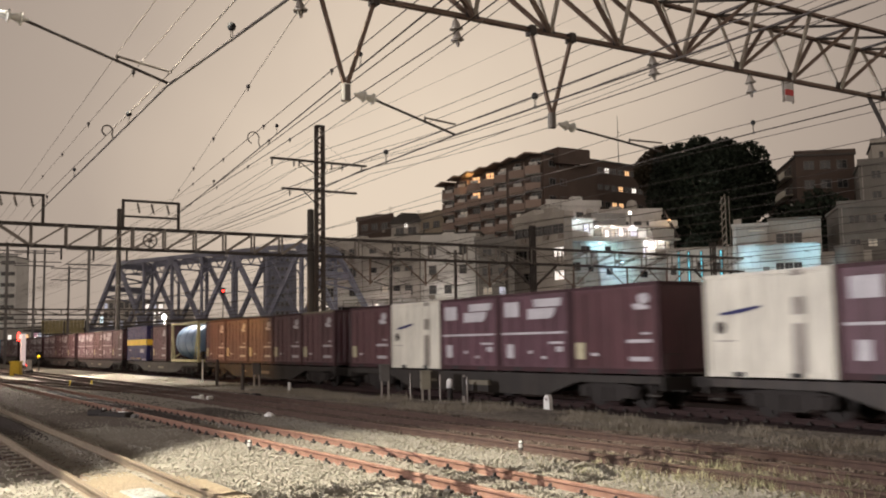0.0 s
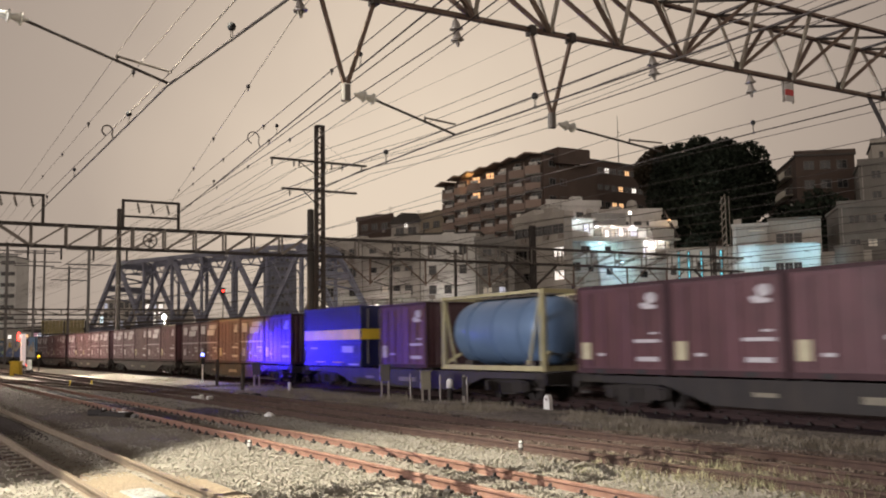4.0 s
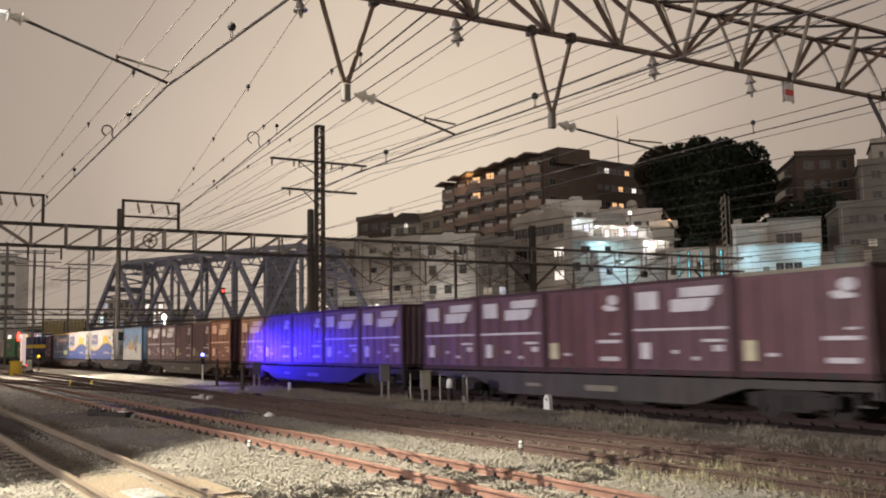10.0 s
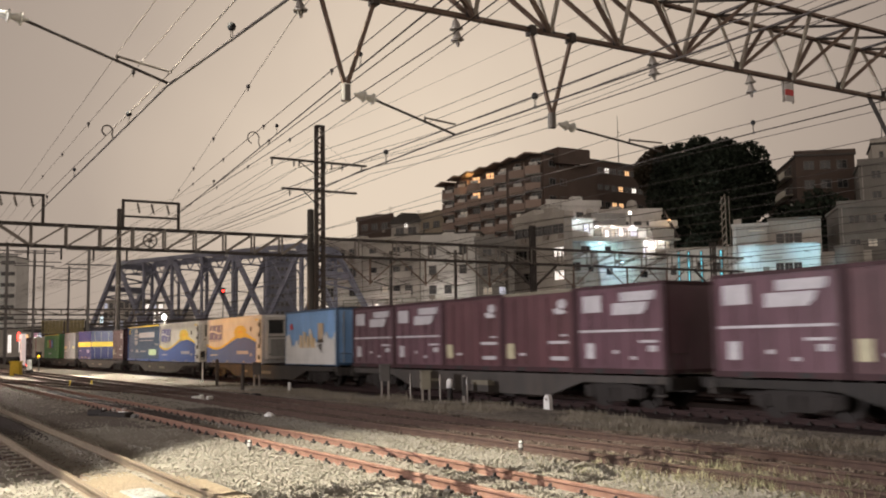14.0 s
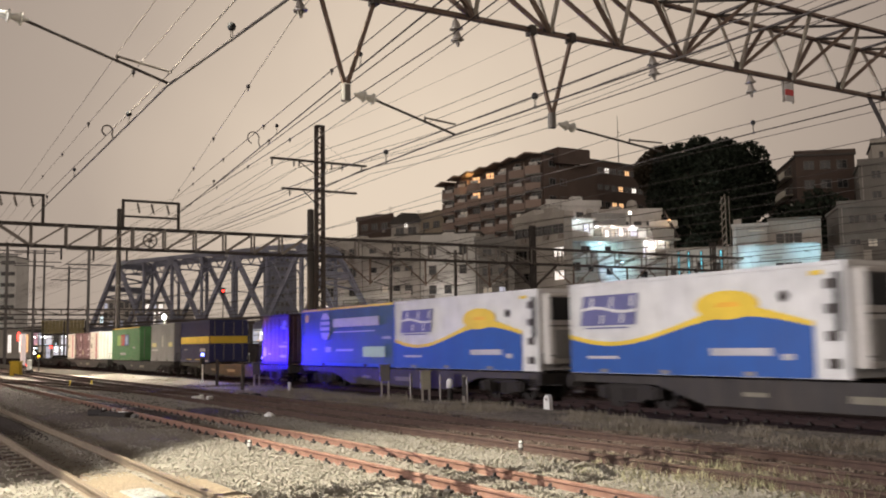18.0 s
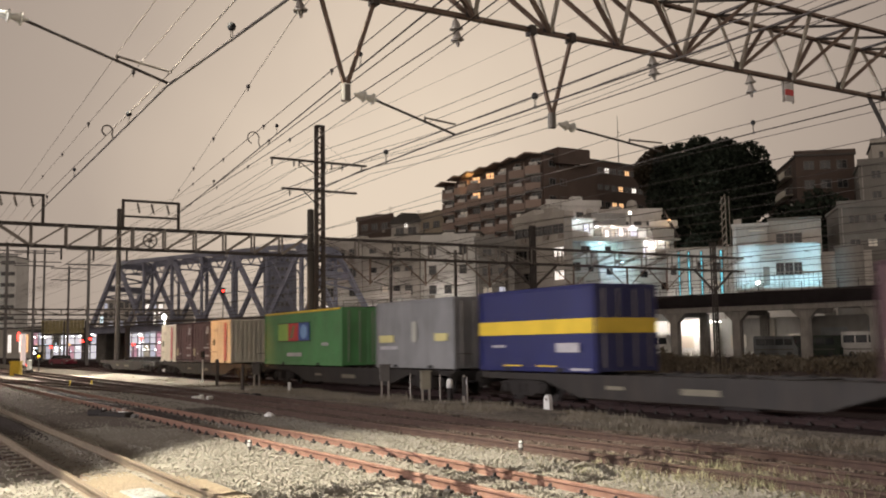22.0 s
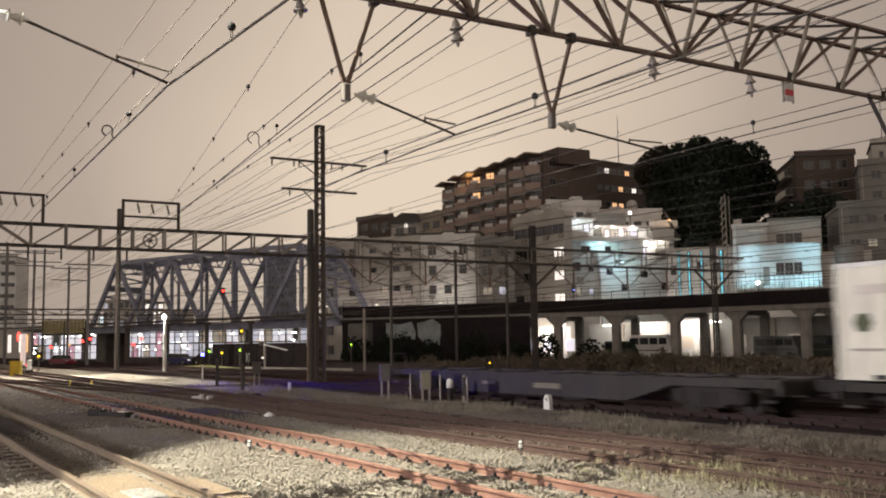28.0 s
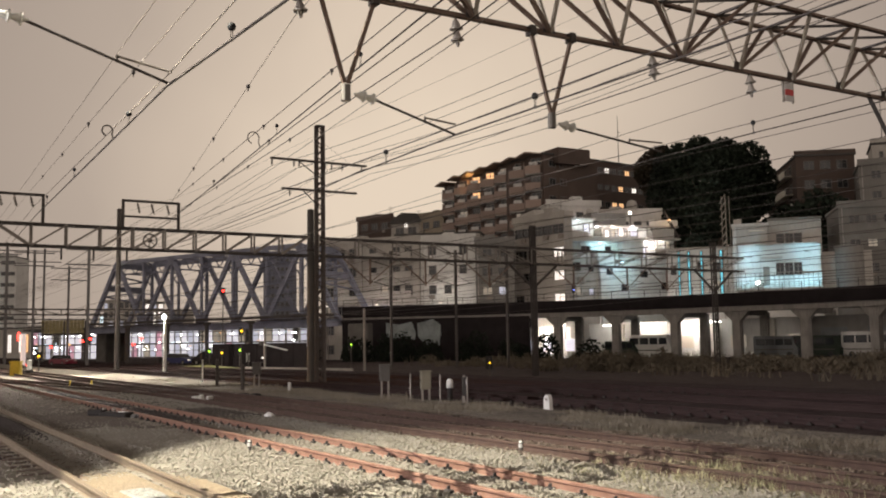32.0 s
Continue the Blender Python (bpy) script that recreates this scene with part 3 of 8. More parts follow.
def shell(length, height, paint, rail, label, ribs=0, doors="side", roof=None):
    """A freight container: walls, roof, rails, posts, castings, doors and their bars. The near side is at y = -1.22."""
    c = thing("freight_container", pose(0, 0, 0), label, "container", "containers on the train")
    w, L = 2.44, length
    body = Geo().box(0, 0, height / 2 + 0.06, L - 0.10, w - 0.10, height - 0.16)
    part("wall", body, paint, c)
    part("roof", corrugated(L - 0.2, w - 0.16, int(L / 0.45), 0.022).moved(pose(0, 0, height - 0.02)), roof or rail, c)
    for y in (-1, 1):
        part("top_rail", Geo().box(0, y * (w / 2 - 0.03), height - 0.045, L - 0.2, 0.07, 0.09), roof or rail, c)
        part("bottom_rail", Geo().box(0, y * (w / 2 - 0.04), 0.08, L - 0.2, 0.08, 0.14), rail, c)
        for x in (-1, 1):
            part("corner_post", Geo().cham(x * (L / 2 - 0.06), y * (w / 2 - 0.06), height / 2, 0.12, 0.12, height, 0.015), rail, c)
    for x in (-1, 1):
        for z in (0.09, height - 0.05):
            part("end_rail", Geo().box(x * (L / 2 - 0.04), 0, z, 0.08, w - 0.24, 0.1), rail, c)
    # stiffening ribs on the near and far sides
    n = ribs or int(L / 0.31)
    for y in (-1, 1):
        part("side_panel", corrugated(L - 0.24, height - 0.22, n, 0.013).moved(pose(0, y * (w / 2 - 0.045), height / 2 + 0.02, 90 if y < 0 else -90)), paint, c)
    for x in (-1, 1):
        if doors == "end" and x == 1:
            for y in (-0.6, 0.6):
                d = part("door", Geo().cham(L / 2 - 0.035, y, height / 2, 0.05, 1.06, height - 0.24, 0.01), paint, c)
                for q in (-0.28, 0.28):
                    part("locking_bar", Geo().tube((L / 2 + 0.01, y + q, 0.16), (L / 2 + 0.01, y + q, height - 0.14), 0.02, 6), STEEL_GREY, d)
        else:
            part("end_panel", corrugated(w - 0.26, height - 0.24, 8, 0.035).moved(pose(x * (L / 2 - 0.05), 0, height / 2, 0, 0, 90 * x) @ pose(0, 0, 0, 90)), paint, c)
    if doors == "side":
        for sx in (-1, 1):
            d = part("door", Geo().cham(sx * L * 0.235, -w / 2 + 0.03, height / 2 + 0.02, L * 0.45, 0.03, height - 0.3, 0.008), paint, c)
            for q in (-0.16, 0.16):
                part("locking_bar", Geo().tube((sx * L * 0.235 + q * L * 0.5, -w / 2 + 0.005, 0.2), (sx * L * 0.235 + q * L * 0.5, -w / 2 + 0.005, height - 0.2), 0.016, 6), rail, d)
    for sx in (-0.25, 0.25):
        part("fork_pocket", Geo().box(sx * L * 0.9, -w / 2 + 0.01, 0.075, 0.36, 0.03, 0.11), BLACK, c)
    return c


def flag(c, poly, material, name="marking", off=0.0, label=""):
    part(name, Geo().slab(poly, -1.236 - off, -1.218), material, c, label)


def rect(x0, x1, z0, z1):
    return [(x0, z0), (x1, z0), (x1, z1), (x0, z1)]


def maroon_a(roof=None, lbl="maroon steel goods container with white marks and stripe"):
    c = shell(C12, 2.5, MAROON, MAROON_DARK, lbl, roof=roof)
    flag(c, rect(-1.48, -0.68, 1.74, 2.22), MARK)
    flag(c, [(-0.20, 1.64), (0.95, 1.64), (1.16, 1.78), (1.22, 1.97), (-0.20, 1.97)], MARK)
    flag(c, [(0.12, 2.01), (1.42, 2.01), (1.52, 2.12), (1.50, 2.26), (0.12, 2.26)], MARK)
    flag(c, rect(-1.66, 1.66, 1.17, 1.235), MARK, "stripe")
    flag(c, rect(-1.38, -1.02, 0.42, 0.86), MARK)
    flag(c, rect(0.86, 1.56, 0.86, 0.93), MARK)
    flag(c, rect(1.20, 1.52, 0.62, 0.78), MARK)
    flag(c, rect(-0.2, -0.02, 0.56, 0.66), MARK)
    flag(c, rect(0.5, 0.72, 0.40, 0.49), MARK)
    return c


def maroon_b(roof=None, lbl="plain maroon steel goods container with small white marks"):
    c = shell(C12, 2.5, MAROON_RED, MAROON_DARK, lbl, roof=roof)
    flag(c, [(1.30 + 0.22 * math.cos(a * math.pi / 6), 2.06 + 0.15 * math.sin(a * math.pi / 6)) for a in range(12)], MARK)
    flag(c, [(0.86, 1.90), (1.0, 1.76), (1.46, 1.76), (1.50, 1.84), (1.02, 1.95)], MARK, off=0.002)
    flag(c, rect(0.62, 1.58, 0.86, 0.95), MARK)
    flag(c, rect(1.20, 1.52, 1.08, 1.14), MARK)
    flag(c, rect(-1.60, -1.22, 0.40, 0.88), PLATE_CREAM)
    flag(c, rect(0.70, 1.50, 0.36, 0.48), MARK)
    flag(c, rect(-0.92, -0.60, 0.50, 0.58), MARK)
    return c


def cream12():
    c = shell(C12, 2.5, CREAM, CREAM, "cream steel goods container with grey door band", doors="side")
    for z0, z1 in ((0.12, 1.25), (1.45, 1.85), (2.34, 2.47)):
        flag(c, rect(0.78, 1.12, z0, z1), STEEL_GREY, "door_band")
    sw = [(-1.35 + 1.25 * i / 8, 1.55 + 0.16 * (i / 8) ** 2 - 0.05) for i in range(9)]
    flag(c, sw + [(x, z + 0.05 + 0.05 * math.sin(math.pi * i / 8)) for i, (x, z) in enumerate(sw)][::-1], NAVY)
    flag(c, [(-1.35 + 0.16 * math.cos(a * math.pi / 4), 1.2 + 0.16 * math.sin(a * math.pi / 4)) for a in range(8)], STEEL_DARK)
    flag(c, rect(-1.5, -0.9, 0.86, 0.89), STEEL_GREY)
    return c


def cream_red():
    c = shell(C12, 2.5, CREAM, CREAM, "cream steel goods container with a faded red band", doors="side", roof=WHITE)
    flag(c, rect(0.66, 1.10, 0.14, 2.34), mat("faded_red_band", (0.42, 0.11, 0.13), 0.6), "door_band")
    flag(c, [(-1.2 + 0.24 * math.cos(a * math.pi / 3), 1.22 + 0.22 * math.sin(a * math.pi / 3)) for a in range(6)], mat("dark_olive_emblem", (0.06, 0.07, 0.035), 0.6), "emblem")
    flag(c, rect(-1.3, -0.5, 1.82, 2.02), mat("worn_patch", (0.52, 0.47, 0.42), 0.7))
    flag(c, rect(-1.5, -0.7, 0.62, 0.68), STEEL_GREY)
    return c


def navy20():
    c = shell(C20, 2.6, NAVY, NAVY, "navy blue container with a broad yellow band", doors="end")
    flag(c, rect(-2.98, 2.98, 1.16, 1.60), YELLOW, "band")
    part("band", Geo().box(C20 / 2 + 0.022, 0, 1.38, 0.024, 2.36, 0.44), YELLOW, c)
    flag(c, rect(1.2, 2.3, 0.60, 0.88), MARK)
    flag(c, rect(-2.2, -1.5, 0.76, 0.84), MARK)
    for x in (-1.1, 0.7):
        flag(c, rect(x - 0.5, x + 0.5, 0.16, 0.20), YELLOW)
    flag(c, rect(1.9, 2.8, 0.06, 0.13), MARK)
    return c


def tank20():
    c = thing("tank_container", pose(0, 0, 0), "dull blue tank in an olive steel frame", "tank container", "containers on the train")
    prof = [(0, 0.4), (0.12, 0.85), (0.35, 1.08), (0.6, 1.13), (4.9, 1.13), (5.15, 1.08), (5.38, 0.85), (5.5, 0.4)]
    tank = part("tank", smooth(Geo().spin((-2.75, 0, 1.3), (1, 0, 0), prof, 28).mesh("tank", TANK_BLUE)), None, c)
    for x in (-1.5, 0.0, 1.5):
        part("stiffening_ring", Geo().spin((x - 0.04, 0, 1.3), (1, 0, 0), [(0, 1.16), (0.08, 1.16)], 28), TANK_BLUE, tank)
    for x in (-1, 1):
        for y in (-1, 1):
            part("corner_post", Geo().cham(x * 2.95, y * 1.14, 1.3, 0.16, 0.16, 2.6, 0.015), FRAME_OLIVE, c)
        part("end_rail", Geo().box(x * 2.95, 0, 2.52, 0.14, 2.12, 0.14), FRAME_OLIVE, c)
        part("end_rail", Geo().box(x * 2.95, 0, 0.09, 0.14, 2.12, 0.16), FRAME_OLIVE, c)
        for y in (-1, 1):
            part("end_brace", Geo().beam((x * 2.95, y * 1.1, 0.2), (x * 2.45, y * 0.5, 0.7), 0.1), FRAME_OLIVE, c)
            part("diagonal_brace", Geo().beam((x * 2.88, y * 1.16, 2.4), (x * 2.2, y * 1.16, 0.2), 0.07), FRAME_OLIVE, c)
    for y in (-1, 1):
        part("bottom_rail", Geo().box(0, y * 1.16, 0.09, 5.74, 0.1, 0.16), FRAME_OLIVE, c)
        part("top_rail", Geo().box(0, y * 1.16, 2.53, 5.74, 0.09, 0.10), FRAME_OLIVE, c)
    part("saddle", Geo().box(-1.8, 0, 0.2, 0.5, 1.7, 0.25).box(1.8, 0, 0.2, 0.5, 1.7, 0.25), STEEL_DARK, c)
    part("walkway", Geo().box(0, 0, 2.47, 4.6, 0.5, 0.04), STEEL_GREY, c)
    part("valve", Geo().tube((2.75, 0, 0.5), (2.98, 0, 0.45), 0.12, 10), BLACK, c)
    return c


def skyblue20():
    c = shell(C20, 2.6, SKYBLUE, MIDBLUE, "light blue container with a white cloud bank", doors="end")
    cloud = [(-2.9 + 5.8 * i / 36, 1.0 + 0.16 * math.sin(i * 0.9) + 0.10 * math.sin(i * 2.3 + 1) + (0.34 if i < 5 or i > 24 else 0.0)) for i in range(37)]
    flag(c, [(-2.9, 0.06), (2.9, 0.06)] + cloud[::-1], WHITE, "cloud")
    for k, (xk, hk) in enumerate(((-1.05, 0.55), (-0.62, 0.7), (-0.2, 0.5), (0.2, 0.6), (0.55, 0.4))):
        flag(c, [(xk - 0.15, 0.85), (xk + 0.15, 0.8), (xk + 0.17, 0.85 + hk), (xk - 0.1, 0.9 + hk)], mat("pale_peach_film", (0.66, 0.50, 0.30), 0.6) if k == 0 else bpy.data.materials["pale_peach_film"], off=0.003)
    flag(c, rect(1.0, 1.6, 1.05, 1.95), mat("faded_tan_sticker", (0.50, 0.37, 0.24), 0.6))
    flag(c, [(1.0, 0.95), (1.5, 1.05), (1.45, 0.55)], STEEL_DARK, off=0.004)
    flag(c, [(0.1 + 0.17 * math.cos(a * math.pi / 4), 1.55 + 0.17 * math.sin(a * math.pi / 4)) for a in range(8)], WHITE)
    flag(c, [(-2.2 + 0.17 * math.cos(a * math.pi / 4), 1.85 + 0.17 * math.sin(a * math.pi / 4)) for a in range(8)], RED_M)
    return c


def wave31():
    c = shell(C31, 2.6, WHITE, WHITE, "white goods container with blue wave and yellow line", doors="end", ribs=3)
    L = 8.5
    x0 = -0.42
    n = 40
    top = [(x0 - L / 2 + L * i / n, 1.12 - 0.34 * math.sin(2 * math.pi * (i / n) * 0.92 + 0.35)) for i in range(n + 1)]
    flag(c, [(x0 - L / 2, 0.02), (x0 + L / 2, 0.02)] + top[::-1], ROYAL, "wave")
    flag(c, top + [(x, z + 0.12 + 0.16 * math.exp(-((x - 1.6) / 1.1) ** 2)) for x, z in top][::-1], YELLOW, "wave_line")
    sun = [(1.35 + 1.0 * math.cos(a * math.pi / 10), 1.75 + 0.36 * math.sin(a * math.pi / 10)) for a in range(20)]
    flag(c, sun, YELLOW, off=0.003)
    flag(c, [(1.0, 1.70), (1.8, 1.70), (1.7, 1.82), (1.1, 1.82)], ORANGE_M, off=0.006)
    flag(c, [(-4.2, 1.36), (-1.9, 1.36), (-1.75, 2.22), (-4.05, 2.22)], EMBLEM, "emblem")
    for k in range(5):
        xk = -3.75 + k * 0.42
        flag(c, [(xk, 1.42 if k % 2 else 1.86), (xk + 0.10, 1.42 if k % 2 else 1.86), (xk + 0.16, 1.66 if k % 2 else 2.16), (xk + 0.06, 1.66 if k % 2 else 2.16)], WHITE, off=0.003)
    crest = [(-4.1 + 2.25 * i / 12, 1.76 + 0.07 * math.sin(i / 12 * 2 * math.pi * 0.9 + 0.2)) for i in range(13)]
    flag(c, crest + [(x, z + 0.08) for x, z in crest[::-1]], WHITE, off=0.005)
    flag(c, rect(-4.0, -2.2, 1.27, 1.31), EMBLEM)
    flag(c, rect(0.8, 2.7, 0.52, 0.70), MARK, off=0.003)
    flag(c, rect(-3.9, -2.6, 0.42, 0.50), MARK, off=0.003)
    flag(c, rect(2.95, 3.3, 0.42, 0.56), MARK, off=0.003)
    flag(c, [(3.05 + 0.15 * math.cos(a * math.pi / 3), 1.88 + 0.15 * math.sin(a * math.pi / 3)) for a in range(6)], STEEL_DARK)
    for z in (0.35, 0.95, 1.55, 2.1):
        part("end_step", Geo().box(4.32, -1.225, z, 0.3, 0.03, 0.22), STEEL_DARK, c)
    unit = part("cooling_unit", Geo().cham(C31 / 2 + 0.16, 0.05, 1.35, 0.36, 2.2, 2.2, 0.06), PLASTER, c, "grey refrigeration unit")
    part("cooling_grille", Geo().box(C31 / 2 + 0.345, -0.55, 1.95, 0.02, 0.8, 0.7), BLACK, unit)
    part("access_panel", Geo().cham(C31 / 2 + 0.35, -0.1, 0.85, 0.03, 1.5, 0.9, 0.01), PLASTER_D, unit)
    for z in (0.5, 1.42, 2.3):
        part("unit_seam", Geo().box(C31 / 2 + 0.345, 0.05, z, 0.02, 2.1, 0.04), STEEL_DARK, unit)
    part("door_slot", Geo().box(C31 / 2 - 0.22, -1.222, 1.7, 0.16, 0.03, 1.3), BLACK, c, "dark slot of the end door")
    part("end_lamp", Geo().box(C31 / 2 - 0.75, -1.23, 2.36, 0.3, 0.03, 0.1), YELLOW, c)
    for x in (-3.2, -0.8, 2.0):
        part("bracket", Geo().box(x, -1.235, 0.09, 0.30, 0.05, 0.10), STEEL_GREY, c)
    return c


def blue31():
    c = shell(C31, 2.6, MIDBLUE, ROYAL, "mid blue goods container with white bars and yellow roof rail", doors="end", ribs=36, roof=YELLOW)
    flag(c, [(-1.9 + 0.55 * math.cos(a * math.pi / 8), 1.78 + 0.62 * math.sin(a * math.pi / 8)) for a in range(16)], MARK, "emblem")
    for z in (1.55, 1.8, 2.05):
        flag(c, rect(-2.4, -1.4, z - 0.05, z + 0.05), MIDBLUE, off=0.004)
    flag(c, rect(-1.05, 3.4, 1.72, 2.10), MARK)
    flag(c, rect(-1.05, 3.0, 1.48, 1.53), MARK)
    flag(c, rect(-3.4, -2.9, 0.70, 0.80), MARK)
    flag(c, rect(-1.9, -1.3, 0.62, 0.85), MARK)
    flag(c, rect(-0.7, 1.0, 0.66, 0.76), MARK)
    flag(c, rect(1.9, 3.9, 0.42, 0.85), mat("pale_green_sticker", (0.45, 0.62, 0.38), 0.6), "sticker")
    flag(c, rect(3.7, 4.4, 1.15, 1.25), MARK)
    flag(c, [(-4.0 + 0.2 * math.cos(a * math.pi / 4), 2.2 + 0.2 * math.sin(a * math.pi / 4)) for a in range(8)], YELLOW)
    return c


def green31():
    c = shell(C31, 2.6, GREEN, GREEN, "green goods container with yellow roof rail and coloured panels", doors="end", ribs=36, roof=YELLOW)
    flag(c, rect(-1.45, -0.15, 1.18, 2.02), RED_M, "emblem")
    flag(c, rect(-0.15, 1.15, 1.18, 2.02), ROYAL, "emblem")
    flag(c, rect(-2.75, -1.45, 1.18, 2.02), mat("lime_panel", (0.30, 0.50, 0.10), 0.5), "emblem")
    flag(c, [(0.5 + 0.42 * math.cos(a * math.pi / 8), 1.6 + 0.34 * math.sin(a * math.pi / 8)) for a in range(16)], SKYBLUE, off=0.004)
    flag(c, [(-1.2, 1.3), (-0.95, 1.3), (-0.6, 1.9), (-0.85, 1.9)], GREEN, off=0.004)
    flag(c, rect(-2.9, 1.3, 2.02, 2.06), STEEL_DARK, "line")
    flag(c, rect(-2.9, 1.3, 1.14, 1.18), STEEL_DARK, "line")
    flag(c, rect(-1.6, 0.2, 0.42, 0.60), MARK)
    flag(c, rect(2.6, 3.3, 0.92, 1.06), MARK)
    return c


def grey20():
    c = shell(C20, 2.6, GREY_BOX, GREY_BOX, "pale grey corrugated goods container", doors="end", ribs=22)
    flag(c, rect(-2.7, -1.5, 1.0, 1.28), mat("faded_yellow_sticker", (0.62, 0.55, 0.25), 0.6), "sticker")
    flag(c, rect(-2.6, -1.2, 0.72, 0.85), MARK)
    flag(c, rect(0.0, 0.34, 1.0, 1.78), mat("pale_vertical_sticker", (0.40, 0.39, 0.34), 0.6), "sticker")
    flag(c, rect(1.7, 2.6, 1.02, 1.3), bpy.data.materials["faded_yellow_sticker"], "sticker")
    return c


# --- flat wagon, built once ---
def wheelset_geo():
    g = Geo()
    for s in (-1, 1):
        g.spin((0, s * 0.535 - 0.065, 0), (0, 1, 0), [(0, 0.43), (0.10, 0.43), (0.105, 0.46), (0.13, 0.46)] if s > 0 else [(0, 0.46), (0.025, 0.46), (0.03, 0.43), (0.13, 0.43)], 20)
        for k in range(5):
            a = 2 * math.pi * k / 5
            g.beam((0.14 * math.cos(a), s * 0.61, 0.14 * math.sin(a)), (0.36 * math.cos(a), s * 0.61, 0.36 * math.sin(a)), 0.06, 0.03)
    return g.tube((0, -0.95, 0), (0, 0.95, 0), 0.075, 10)


WHEELSET = wheelset_geo().mesh("wheelset", UNDER)
BOGIE_SIDE = {}
for s in (-1, 1):
    g = Geo()
    g.slab([(-1.25, 0.30), (-0.75, 0.30), (-0.5, 0.18), (0.5, 0.18), (0.75, 0.30), (1.25, 0.30), (1.25, 0.58), (0.7, 0.66), (-0.7, 0.66), (-1.25, 0.58)], s * 1.0 - 0.07, s * 1.0 + 0.07)
    for x in (-0.95, 0.95):
        g.cham(x, s * 1.02, 0.43, 0.32, 0.28, 0.32, 0.05)
    for x in (-0.16, 0.16):
        g.tube((x, s * 1.06, 0.24), (x, s * 1.06, 0.56), 0.09, 8)
    BOGIE_SIDE[s] = g.mesh("side_frame", UNDER)
BOLSTER = Geo().box(0, 0, 0.62, 0.5, 1.9, 0.22).mesh("bolster", UNDER)


def flat_wagon(label="grey flat container wagon with deep centre sills"):
    """Origin at the middle of the wagon, on the deck."""
    w = thing("flat_wagon", pose(0, 0, 0), label, "railway wagon", "wagons of the train")
    for s in (-1, 1):
        part("side_sill", Geo().slab([(-9.4, -0.05), (9.4, -0.05), (9.4, -0.24), (5.9, -0.26), (4.2, -0.72), (-4.2, -0.72), (-5.9, -0.26), (-9.4, -0.24)], s * 1.12 - 0.05, s * 1.12 + 0.05), WAGON_GREY, w)
    part("centre_sill", Geo().box(0, 0, -0.28, 18.8, 0.5, 0.4), UNDER, w)
    for i in range(7):
        part("cross_member", Geo().box(-9.0 + i * 3.0, 0, -0.13, 0.2, 2.14, 0.14), UNDER, w)
    for i in range(5):
        for q in (-1.5, 1.5):
            for s in (-1, 1):
                part("twist_lock", Geo().cham((i - 2) * PITCH + q, s * 1.0, -0.022, 0.22, 0.2, 0.055, 0.02), UNDER, w)
    for e in (-1, 1):
        part("headstock", Geo().box(e * 9.45, 0, -0.24, 0.12, 2.5, 0.34), WAGON_GREY, w)
        part("coupler", Geo().box(e * 9.82, 0, -0.20, 0.66, 0.24, 0.26), UNDER, w)
        part("hand_rail", Geo().tube((e * 9.48, -1.1, -0.2), (e * 9.48, -1.1, 0.55), 0.014, 6).tube((e * 9.48, -1.1, 0.55), (e * 9.48, -0.55, 0.55), 0.014, 6).tube((e * 9.48, -0.55, 0.55), (e * 9.48, -0.55, -0.2), 0.014, 6), STEEL_DARK, w)
        part("step", Geo().box(e * 9.1, -1.19, -0.55, 0.4, 0.06, 0.05).tube((e * 8.95, -1.19, -0.1), (e * 8.95, -1.19, -0.55), 0.02, 6).tube((e * 9.25, -1.19, -0.1), (e * 9.25, -1.19, -0.55), 0.02, 6), WAGON_GREY, w)
        b = part("bogie", BOLSTER, None, w, "black cast steel bogie", m=pose(e * 7.1, 0, -0.94))
        for s in (-1, 1):
            part("side_frame", BOGIE_SIDE[s], None, b)
        for q in (-0.95, 0.95):
            part("wheelset", WHEELSET, None, b, m=pose(q, 0, 0.43))
    part("brake_gear", Geo().cham(1.6, -0.7, -0.62, 1.1, 0.5, 0.4, 0.04).tube((-2.2, -0.6, -0.6), (0.2, -0.6, -0.6), 0.17, 12), UNDER, w)
    part("marking", Geo().box(0.6, -1.178, -0.42, 1.3, 0.012, 0.16), CAB_PALE, w, "white lettering panel")
    part("marking", Geo().box(-2.6, -1.178, -0.40, 0.7, 0.012, 0.10), CAB_PALE, w)
    return w


PROTO = {"a": maroon_a(), "A": maroon_a(WHITE, "maroon container with white marks and white roof edge"), "b": maroon_b(),
         "B": maroon_b(CAB_PALE, "plain maroon container with a pale roof edge"), "w": cream12(), "c": cream_red(), "n": navy20(), "t": tank20(),
         "s": skyblue20(), "v": wave31(), "u": blue31(), "g": green31(), "y": grey20()}
LENGTH = {"n": C20, "t": C20, "s": C20, "y": C20, "v": C31, "u": C31, "g": C31}
# wagons from the front; each load: kind and the place of its middle along the wagon
SLOTS = [(i - 2) * PITCH for i in range(5)]
LOADS = {-2: list(zip("wabab", SLOTS)), -1: list(zip("bwaab", SLOTS)), 0: list(zip("bbbbB", SLOTS)),
         1: [("n", -6.35), ("b", 0.3), ("t", 6.35)], 2: list(zip("aaBab", SLOTS)), 3: list(zip("aabaB", SLOTS)), 4: list(zip("abbaa", SLOTS)),
         5: list(zip("aabBa", SLOTS)), 6: [("v", -4.68), ("s", 6.35)], 7: [("u", -4.73), ("v", 4.73)], 8: [("n", -6.35), ("b", SLOTS[4])],
         9: [("g", -4.68), ("y", 6.35)], 10: list(zip("cbbc", SLOTS)), 11: []}
used = set()
wagon_proto = flat_wagon()
WAGONS = []
